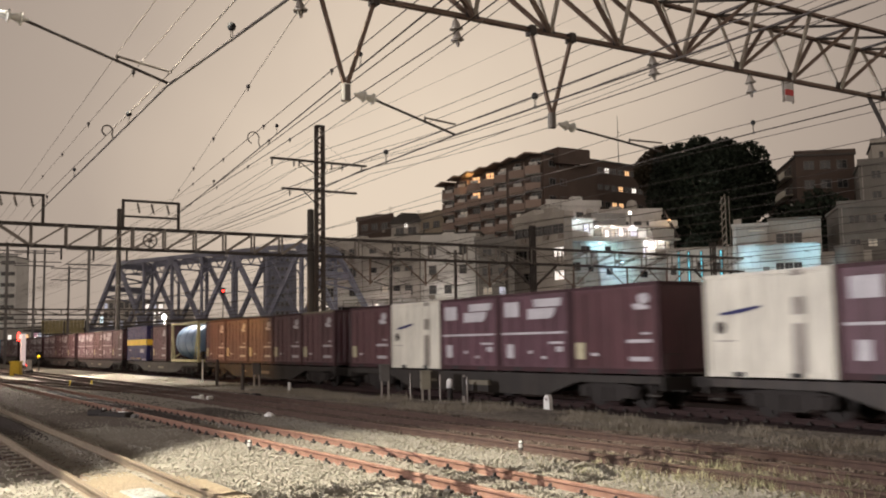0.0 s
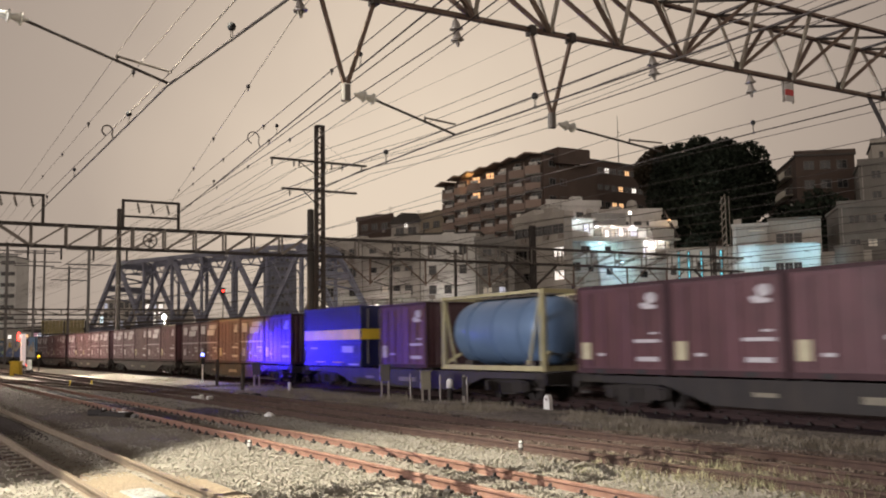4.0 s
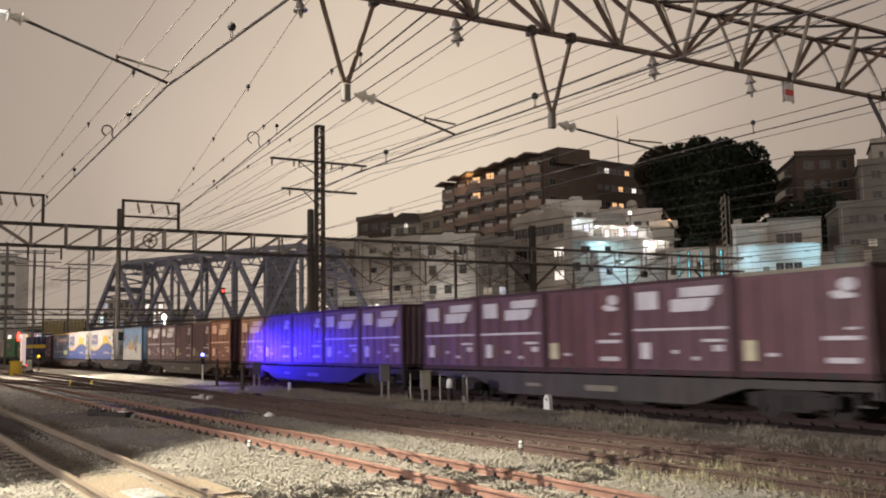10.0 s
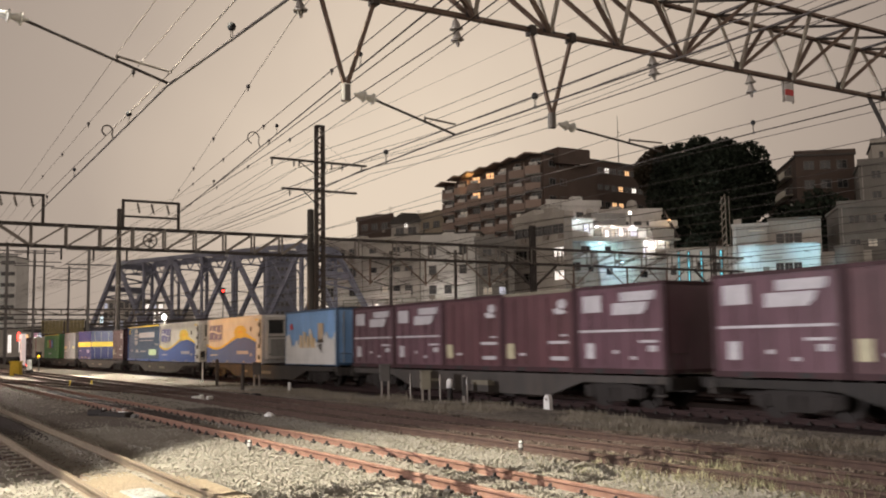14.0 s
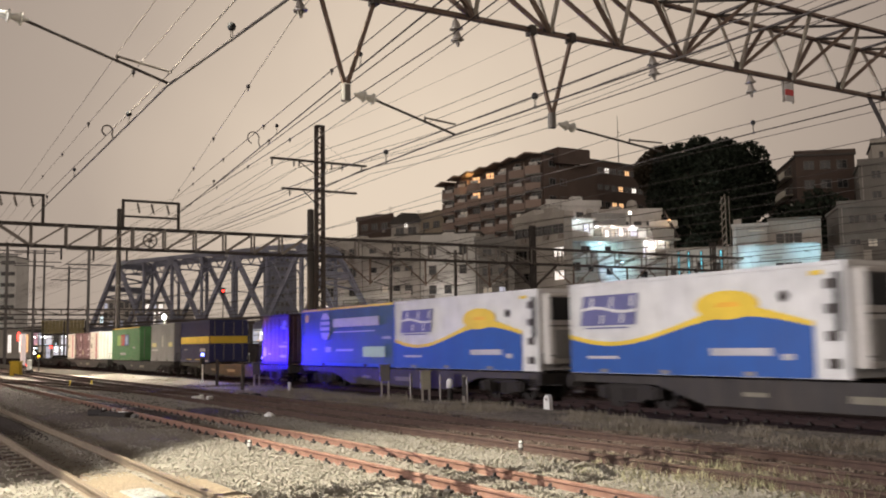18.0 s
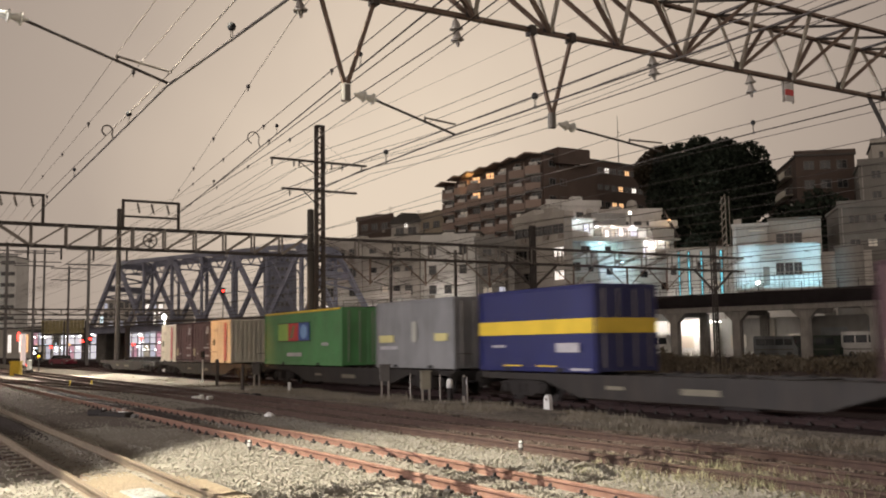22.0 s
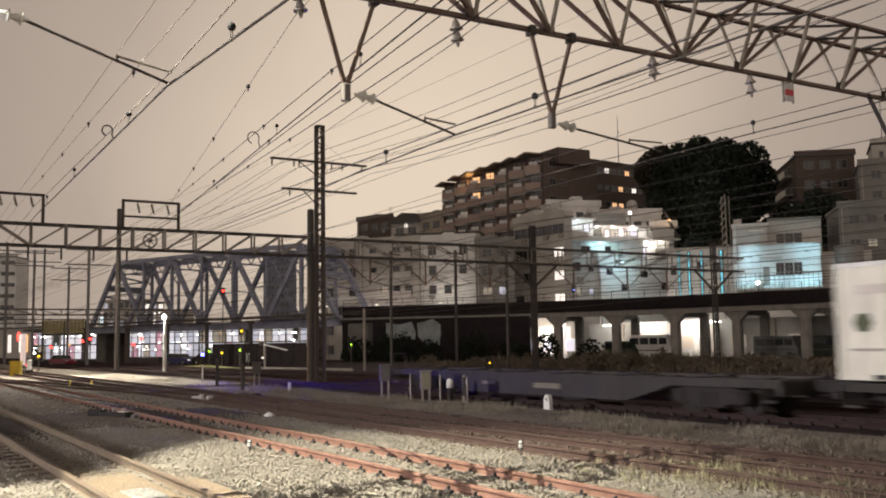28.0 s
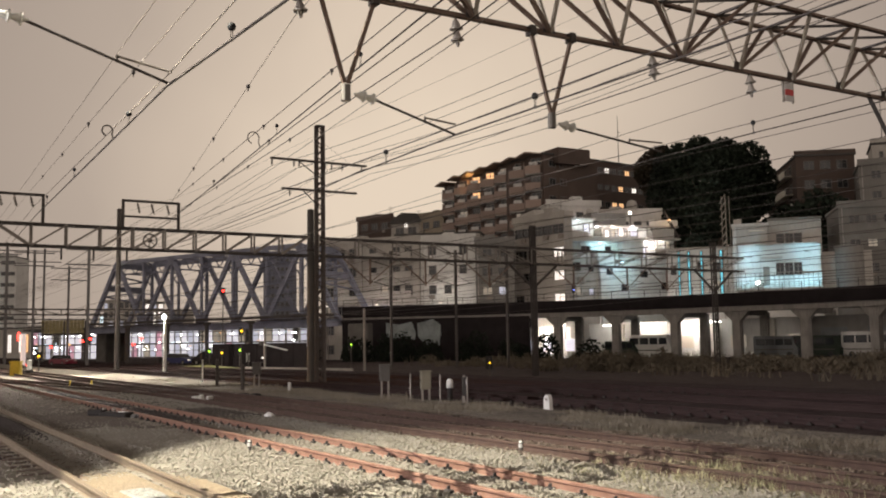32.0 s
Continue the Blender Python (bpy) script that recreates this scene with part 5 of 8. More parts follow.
def wire_loop(p, s):
    """A jumper curl: a wire that leaves the contact wire and turns back on itself."""
    pts = [(0.0, 0.0, 0.0)]
    for i in range(15):
        a = -0.6 + i * 0.36
        pts.append((-0.10 * s + 0.0, -0.20 * s + 0.20 * s * math.cos(a), 0.34 * s + 0.20 * s * math.sin(a)))
    o = wire("jumper_loop", [pts], 0.016, "curled jumper wire on a contact wire")
    o.matrix_basis = pose(*p)


wire_loop((-18.0, 3.83, 5.61), 0.48)
wire_loop((-25.5, 9.48, 7.38), 0.85)


# ---- blue truss bridge carrying the upper line ----
def truss_bridge(p0, p1, zb, h, label, n=8, width=6.0):
    """Warren trusses: end posts, diagonals meeting at every second node, thin hangers, sway frames across the top."""
    p0, p1 = Vector((*p0, 0)), Vector((*p1, 0))
    d = (p1 - p0)
    L = d.length
    t = thing("truss_bridge", Matrix.Translation((p0.x, p0.y, zb)) @ pose(0, 0, 0, 0, 0, math.degrees(math.atan2(d.y, d.x))), label, "bridge")
    pan = L / n
    for s in (0, width):
        part("bottom_chord", Geo().beam((0, s, 0.35), (L, s, 0.35), 0.5, 0.8), STEEL_BLUE, t)
        part("top_chord", Geo().beam((pan, s, h), (L - pan, s, h), 0.5, 0.62), STEEL_BLUE, t)
        part("end_post", Geo().beam((0, s, 0.4), (pan, s, h), 0.5, 0.72), STEEL_BLUE, t)
        part("end_post", Geo().beam((L, s, 0.4), (L - pan, s, h), 0.5, 0.72), STEEL_BLUE, t)
        for i in range(1, n):
            part("hanger", Geo().beam((i * pan, s, 0.5), (i * pan, s, h), 0.40 if i % 2 else 0.34), STEEL_BLUE, t)
            big = 1.15 if i % 2 == 0 else 0.9
            z = 0.75 if i % 2 == 0 else h - 0.3
            part("gusset", Geo().slab([(i * pan - big, z), (i * pan + big, z), (i * pan + big * 0.45, z + (1.0 if i % 2 == 0 else -0.9)), (i * pan - big * 0.45, z + (1.0 if i % 2 == 0 else -0.9))], s - 0.28, s + 0.28), STEEL_BLUE, t)
        for i in range(1, n - 1):
            lo, hi = ((i + 1) * pan, i * pan) if i % 2 else (i * pan, (i + 1) * pan)
            part("diagonal", Geo().beam((lo, s, 0.6), (hi, s, h), 0.5, 0.64), STEEL_BLUE, t)
            part("sub_strut", Geo().beam(((lo + hi) / 2, s, h * 0.5), ((i + (1 if i % 2 else 0)) * pan, s, h * 0.52), 0.16), STEEL_BLUE, t)
        part("hand_rail", Geo().beam((0, s - 0.6, 1.9), (L, s - 0.6, 1.9), 0.05).beam((0, s - 0.6, 1.4), (L, s - 0.6, 1.4), 0.04), STEEL_DARK, t)
    for i in range(1, n):
        part("cross_strut", Geo().beam((i * pan, 0, h), (i * pan, width, h), 0.3), STEEL_BLUE, t)
        part("sway_strut", Geo().beam((i * pan, 0, h - 1.7), (i * pan, width, h - 1.7), 0.22), STEEL_BLUE, t)
        for j in range(6):
            a, b = width * j / 6, width * (j + 1) / 6
            part("sway_lacing", Geo().beam((i * pan, a, h - 1.7 if j % 2 else h), (i * pan, b, h if j % 2 else h - 1.7), 0.14), STEEL_BLUE, t)
        for s in (0.25, width - 0.25):
            part("knee_brace", Geo().beam((i * pan, s, h - 3.4), (i * pan, s + (1.5 if s < 1 else -1.5), h - 1.8), 0.16), STEEL_BLUE, t)
        if i < n - 1:
            part("lateral_brace", Geo().beam((i * pan, 0, h), ((i + 1) * pan, width, h), 0.2), STEEL_BLUE, t)
            part("lateral_brace", Geo().beam((i * pan, width, h), ((i + 1) * pan, 0, h), 0.2), STEEL_BLUE, t)
    # portals across both pairs of end posts
    for e, q in ((0, 1), (L, -1)):
        for k in range(7):
            u0, u1 = 0.42 + 0.08 * k, 0.42 + 0.08 * (k + 1)
            f0, f1 = (0.3, width - 0.3) if k % 2 else (width - 0.3, 0.3)
            part("portal_lacing", Geo().beam((e + q * pan * u0, f0, 0.4 + (h - 0.4) * u0), (e + q * pan * u1, f1, 0.4 + (h - 0.4) * u1), 0.24), STEEL_BLUE, t)
        for u in (0.62, 0.96):
            part("portal_strut", Geo().beam((e + q * pan * u, 0, 0.4 + (h - 0.4) * u), (e + q * pan * u, width, 0.4 + (h - 0.4) * u), 0.4, 0.9), STEEL_BLUE, t)
    part("deck", Geo().box(L / 2, width / 2, 0.3, L, width - 0.5, 0.35), STEEL_DARK, t)
    part("walkway", Geo().box(L / 2, -0.6, 0.85, L, 0.9, 0.12), STEEL_DARK, t)
    part("side_plate", Geo().box(L / 2, -1.1, 1.25, L, 0.06, 0.4), STEEL_DARK, t)
    part("fascia", Geo().box(L / 2, -0.35, -0.05, L, 0.08, 0.5), STEEL_BLUE, t)
    return t


truss_bridge((-168, 32.7), (-117, 54.8), 4.6, 11.2, "blue-grey painted steel truss bridge over the tracks", 8, 7.0)


def pier(x, y, z1, w=2.4, lbl="dark concrete bridge pier"):
    solid("bridge_pier", Geo().cham(0, 0, z1 / 2 - 0.2, w, w * 1.8, z1 + 0.4, 0.15), CONCRETE_DARK, lbl, "pier", m=pose(x, y, 0, 0, 0, 30))


pier(-168, 36, 4.6)
pier(-115.5, 58.5, 4.6, 3.2)

# ---- viaduct of the upper line ----
VIA = [(-116.5, 55.2), (-103, 68), (-97.6, 72.0), (-86, 78.5), (-66, 84.5), (-45, 86.5), (-15, 87.5), (20, 88)]


def viaduct():
    t = thing("viaduct", pose(0, 0, 0), "concrete railway viaduct with dark parapet and arched bays", "viaduct", kind="structure")
    for i in range(len(VIA) - 1):
        a, b = Vector((*VIA[i], 0)), Vector((*VIA[i + 1], 0))
        d = (b - a).normalized()
        nrm = Vector((-d.y, d.x, 0))
        L = (b - a).length
        m = Matrix.Translation(a) @ pose(0, 0, 0, 0, 0, math.degrees(math.atan2(d.y, d.x)))
        part("deck_slab", Geo().box(L / 2, 4.5, 5.35, L + 0.3, 9, 0.7), CONCRETE_VIA, t, m=m)
        part("parapet", Geo().box(L / 2, -0.1, 6.12, L + 0.2, 0.22, 1.47), NEAR_BLACK, t, "near-black parapet wall", m=m)
        if i < 2:
            part("retaining_wall", Geo().box(L / 2, 0.0, 2.3, L + 0.3, 0.5, 5.6), NEAR_BLACK, t, "near-black retaining wall", m=m)
        rail_ = Geo()
        k = max(2, int(L / 2.0))
        for j in range(k + 1):
            rail_.beam((j * L / k, -0.1, 6.85), (j * L / k, -0.1, 7.75), 0.06)
        for z in (7.3, 7.72):
            rail_.beam((0, -0.1, z), (L, -0.1, z), 0.05)
        part("hand_rail", rail_, STEEL_DARK, t, m=m)
        part("edge_beam", Geo().box(L / 2, 0.15, 5.1, L + 0.2, 0.4, 0.55), CONCRETE_VIA, t, m=m)
        # columns every 7.6 m along the whole line
        done = sum((Vector(VIA[q + 1]) - Vector(VIA[q])).length for q in range(i))
        first_ = math.ceil((done - 6.2) / 7.6) * 7.6 + 6.2 - done
        for j in range(int((L - first_) / 7.6) + 1 if first_ < L else 0):
            x = first_ + j * 7.6
            for y in (0.7, 8.0):
                part("column", Geo().cham(x, y, 2.2, 0.95, 0.9, 5.2, 0.06), CONCRETE_VIA, t, m=m)
            for s in (-1, 1):
                part("haunch", Geo().slab([(x + s * 0.47, 4.85), (x + s * 1.55, 4.85), (x + s * 0.47, 3.75)] if s > 0 else [(x - 0.47, 3.75), (x - 1.55, 4.85), (x - 0.47, 4.85)], 0.32, 1.08), CONCRETE_VIA, t, m=m)
            part("cross_beam", Geo().box(x, 4.4, 4.7, 0.7, 7.2, 0.6), CONCRETE_VIA, t, m=m)
    return t


viaduct()


# ---- buildings on the slope ----
WIN_MESH = {}


def window_meshes(w, h, bars):
    key = (round(w, 2), round(h, 2), bars)
    if key not in WIN_MESH:
        g, t = Geo(), 0.08
        ring = [(-w / 2, -h / 2), (w / 2, -h / 2), (w / 2, h / 2), (-w / 2, h / 2)]
        inner = [(-w / 2 + t, -h / 2 + t), (w / 2 - t, -h / 2 + t), (w / 2 - t, h / 2 - t), (-w / 2 + t, h / 2 - t)]
        vs = [(x, y, z) for y in (-0.08, 0.06) for loop in (ring, inner) for x, z in loop]
        fs = []
        for i in range(4):
            j = (i + 1) % 4
            fs += [(i, j, 4 + j, 4 + i), (8 + j, 8 + i, 12 + i, 12 + j), (j, i, 8 + i, 8 + j), (4 + i, 4 + j, 12 + j, 12 + i)]
        g.add(vs, fs)
        if bars:
            g.box(0, 0.0, 0, 0.07, 0.06, h - t)
        if h > 1.25:
            g.box(0, 0.0, h * 0.16, w - t, 0.05, 0.05)
        f = g.mesh("window", FRAME)
        p = {k: Geo().box(0, 0.035, 0, w - t, 0.02, h - t).mesh("pane", mm) for k, mm in (("d", PANE), ("w", LIT_WARM), ("c", LIT_COOL), ("l", LIT_WHITE), ("g", LIT_DIM), ("f", LIT_FAINT), ("h", LIT_HAZE), ("p", LIT_PINK))}
        WIN_MESH[key] = (f, p)
    return WIN_MESH[key]


AIRCON = Geo().cham(0, 0, 0, 0.85, 0.34, 0.62, 0.03).tube((0.12, -0.17, 0), (0.12, -0.19, 0), 0.24, 12).mesh("air_conditioner", STEEL_GREY)


def house(name, p0, p1, z0, z1, deep, label, wall=PLASTER, roof=ROOF_D, rows=3, cols=5, win=(1.6, 1.3), lit="", category="building", balcony=False, parapet=True, margin=0.08, floor0=0.0, bal_mat=None, fittings=False):
    """A block whose front runs from p0 to p1 (plan), with windows in rows and columns; lit maps windows to light."""
    a, b = Vector((*p0, 0)), Vector((*p1, 0))
    d = b - a
    L = d.length
    t = thing(name, Matrix.Translation((a.x, a.y, z0)) @ pose(0, 0, 0, 0, 0, math.degrees(math.atan2(d.y, d.x))), label, category)
    H = z1 - z0
    part("wall", Geo().box(L / 2, deep / 2, H / 2, L, deep, H), wall, t)
    part("roof", Geo().box(L / 2, deep / 2, H + 0.15, L + 0.4, deep + 0.4, 0.3), wall if fittings else roof, t)
    if parapet:
        part("roof_parapet", Geo().box(L / 2, 0.0, H + 0.6, L + 0.4, 0.2, 0.7), wall, t)
    rh = random.Random(int(abs(p0[0]) * 31 + abs(p0[1]) * 7))
    if fittings:
        tx = rh.uniform(0.2, 0.8) * L
        part("water_tank", Geo().cham(tx, deep * 0.45, H + 0.95, min(1.8, L * 0.3), 1.5, 1.4, 0.12), wall, t)
        part("antenna", Geo().tube((L * 0.86, 1.0, H), (L * 0.86, 1.0, H + 2.6), 0.035, 6).beam((L * 0.86 - 0.6, 1.0, H + 2.3), (L * 0.86 + 0.6, 1.0, H + 2.3), 0.04).beam((L * 0.86 - 0.45, 1.0, H + 1.9), (L * 0.86 + 0.45, 1.0, H + 1.9), 0.04), STEEL_DARK, t)
        part("downpipe", Geo().tube((L * 0.03 + 0.1, -0.1, 0), (L * 0.03 + 0.1, -0.1, H), 0.06, 8), PLASTER, t)
    if rows:
        fh = (H - floor0) / rows
        k = 0
        for r in range(rows):
            z = floor0 + (r + 0.52) * fh
            for c in range(cols):
                x = L * margin + (c + 0.5) * L * (1 - 2 * margin) / cols
                code = lit[k] if k < len(lit) else "d"
                k += 1
                if code == "-":
                    continue
                fr, panes = window_meshes(*win, win[0] > 1.2)
                w = part("window", fr, None, t, m=pose(x, -0.03, z))
                part("pane", panes[code], None, w)
                if fittings and rh.random() < 0.38:
                    part("air_conditioner", AIRCON, None, t, m=pose(x + rh.uniform(-0.5, 0.5) * win[0], -0.26, z - win[1] / 2 - 0.42))
            if fittings and r and not balcony:
                part("string_course", Geo().box(L / 2, -0.03, floor0 + r * fh, L, 0.1, 0.14), wall, t)
            if balcony:
                part("balcony", Geo().box(L / 2, -0.7, z - win[1] / 2 - 0.35, L * (1 - 2 * margin), 1.2, 0.15).box(L / 2, -1.25, z - win[1] / 2 + 0.15, L * (1 - 2 * margin), 0.1, 0.95), bal_mat or wall, t)
    return t


# slope under the upper buildings
def slope():
    g = Geo()
    nx, ny = 40, 20
    for i in range(nx):
        for j in range(ny):
            x = -420 + i * 13.5
            f_ = j / (ny - 1)
            y = 100 + 200 * f_
            h = 30 * (1 / (1 + math.exp(-(f_ * 9 - 2.2)))) - 3.4
            h *= max(0, min(1, (x + 330) / 110)) * max(0.0, min(1.0, (y - 0.55 * -x + 20) / 60)) if x < -60 else 1
            g.v.append((x, y, -0.6 + max(0, h)))
    g.f = [(i * ny + j, (i + 1) * ny + j, (i + 1) * ny + j + 1, i * ny + j + 1) for i in range(nx - 1) for j in range(ny - 1)]
    solid("hillside", g, EARTH, "dark wooded hillside behind the viaduct", "hill", kind="structure")


slope()


def terrace_block():
    """Brown apartment block with saw-tooth bays and balconies on every storey."""
    a, b = Vector((-154.2, 94.5, 0)), Vector((-121.2, 92.9, 0))
    d = b - a
    L = d.length
    t = thing("apartment_building", Matrix.Translation((a.x, a.y, 0)) @ pose(0, 0, 0, 0, 0, math.degrees(math.atan2(d.y, d.x))), "brown tiled apartment block with saw-tooth balconies", "building")
    cols, fh, top = 7, 2.8, 32.0
    cw = L / cols
    for c in range(cols):
        x0 = c * cw
        h = top - (0.4 if c == 0 else 0.0)
        part("wall", Geo().box(x0 + cw / 2, 5.5, h / 2, cw - 0.02, 11, h), BROWN_DARK, t)
        part("bay_wall", Geo().slab_z([(x0, 0.0), (x0 + 0.55 * cw, -0.9), (x0 + cw, 0.0)], 12, h), BROWN_DARK, t)
        part("roof", Geo().slab([(x0 - 0.1, h), (x0 + 0.55 * cw, h + 0.42), (x0 + cw + 0.1, h), (x0 + cw + 0.1, h + 0.22), (x0 + 0.55 * cw, h + 0.66), (x0 - 0.1, h + 0.22)], -2.1, 3.0), BROWN_TILE, t)
        for k in range(7):
            z = h - fh * (k + 1)
            zig = [(x0 + 0.01, -0.55), (x0 + 0.56 * cw, -2.05), (x0 + cw - 0.01, -0.55)]
            bal = part("balcony", Geo().slab_z(zig + [(x, y + 0.16) for x, y in zig[::-1]], z - 0.2, z + 1.12), BROWN_TILE, t)
            part("soffit", Geo().slab_z([(x0 + 0.05, 0.0), (x0 + 0.05, -0.42), (x0 + 0.56 * cw, -1.86), (x0 + cw - 0.05, -0.42), (x0 + cw - 0.05, 0.0)], z - 0.34, z - 0.21), WHITE, bal)
            if (c * 3 + k * 5) % 7 != 2:
                part("balcony_panel", Geo().box(0, 0, 0, 1.45, 0.08, 0.58).moved(pose(x0 + 0.80 * cw, -1.16, z + 1.38, 0, 0, math.degrees(math.atan2(1.5, 0.44 * cw)))), WHITE, bal, "pale balcony screen")
            part("partition", Geo().box(x0 + 0.03, -0.12, z + 1.75, 0.08, 0.8, 1.2), BROWN_TILE, bal)
            code = {(2, 0): "w", (3, 0): "w", (2, 1): "w", (4, 0): "f", (5, 3): "f", (1, 2): "f"}.get((c, k), "d")
            fr, panes = window_meshes(1.9, 1.7, True)
            w = part("window", fr, None, t, m=Matrix.Translation((x0 + 0.78 * cw, -0.56, z + 1.45)) @ pose(0, 0, 0, 0, 0, math.degrees(math.atan2(0.9, 0.45 * cw))))
            part("pane", panes[code], None, w)
    part("lift_tower", Geo().cham(L - 2.6, 5.4, 31.9, 8.0, 6.5, 2.6, 0.1), BROWN_DARK, t)
    return t


terrace_block()
lamp("balcony_lamp", "POINT", pose(-143.2, 92.9, 31.4), 130, (1.0, 0.55, 0.22), 0.15)
house("apartment_building", (-120.9, 92.9), (-121.2, 101.0), 0, 32.0, 10, "dark brown side wing of the terraced block", BROWN_DARK, rows=11, cols=3, win=(1.4, 1.1), lit="d" * 21 + "dfd" + "ddf", parapet=False)
b2 = house("apartment_building", (-123.8, 103.7), (-125.5, 119.9), 0, 32.6, 10, "dark apartment block with few lit windows", BROWN_DARK, rows=11, cols=8, lit="d" * 56 + "dddwddfd" + "lddwwddd" + "ldddwdld" + "wdlddwdw", win=(1.3, 1.0), parapet=False)
house("apartment_building", (-97.0, 124.2), (-91.4, 131.0), 0, 30.1, 3, "brown tiled apartment block on the hill", BROWN_DARK, rows=10, cols=3, win=(1.6, 1.4), lit="d" * 18 + "ddw")
house("apartment_building", (-114.6, 138.6), (-97.6, 124.7), 0, 30.0, 8, "brown apartment wing with long pale balconies", BROWN_DARK, rows=10, cols=6, win=(1.8, 1.5), balcony=True, bal_mat=CREAM, parapet=False, lit="d" * 36 + "fdddfd" + "dddddf" + "ddfddd")
house("apartment_building", (-178.8, 87.9), (-170.5, 91.9), -0.4, 27.6, 8, "small dark apartment house on the slope", BROWN_DARK, rows=9, cols=3, fittings=True)
gable = house("apartment_building", (-164.6, 88.4), (-159.8, 92.4), -0.4, 25.5, 6, "pale gabled house with one lit round window", PLASTER, rows=8, cols=2, lit="d" * 12 + "d-dd", fittings=True, parapet=False)
part("gable_roof", Geo().slab([(-0.5, 25.9), (6.7, 25.9), (5.6, 27.6), (2.4, 27.9)], -0.6, 6.4), ROOF_D, gable)
part("round_window", Geo().tube((3.1, -0.12, 25.4), (3.1, 0.05, 25.4), 0.40, 18), LIT_WHITE, gable, "lit round window")
part("round_frame", Geo().beam((2.5, -0.14, 25.4), (3.7, -0.14, 25.4), 0.08).beam((3.1, -0.14, 24.8), (3.1, -0.14, 26.0), 0.08), FRAME, gable)
house("apartment_building", (-159.8, 92.0), (-153.9, 94.0), -0.4, 26.2, 7, "ochre apartment house with dark windows", ROOF_TAN, rows=8, cols=2, fittings=True)
house("apartment_building", (-133.7, 59.7), (-126.9, 63.1), -0.4, 16.8, 9, "white plaster apartment block with dark balconies", PLASTER, rows=6, cols=3, win=(1.3, 1.4), fittings=True, lit="d-dd-dfddd-dd-ddd")
house("apartment_building", (-126.9, 63.3), (-119.1, 68.5), -0.4, 16.6, 9, "white plaster apartment block with stacked balconies", PLASTER, rows=6, cols=4, win=(1.2, 1.5), lit="dd-dd-dddgdd-fddd-ddd-d", balcony=True, bal_mat=PLASTER, fittings=True)
house("apartment_building", (-119.0, 68.7), (-113.2, 74.3), -0.4, 16.5, 9, "pale apartment block with paired windows", PLASTER_W, rows=6, cols=3, win=(1.1, 1.3), fittings=True, lit="d-ddd--dddd-d-dd-d")
house("apartment_building", (-111.6, 73.4), (-108.8, 78.0), -0.4, 15.7, 9, "grey apartment block with a dark stair bay", PLASTER_D, rows=6, cols=2, win=(1.4, 1.2), lit="ddddddfg", fittings=True)
house("house", (-124.6, 67.6), (-116.3, 77.2), -0.4, 17.9, 7, "pale gabled house behind the blocks", PLASTER, rows=0, parapet=False)
house("office_building", (-113.3, 81.2), (-103.0, 82.4), -0.4, 19.0, 1.6, "beige office building with lit stair windows", PLASTER_DUN, rows=6, cols=5, win=(2.1, 1.4), lit="-----" "dd--l" "d---l" "-d--l" "dd--l", margin=0.0, fittings=True)


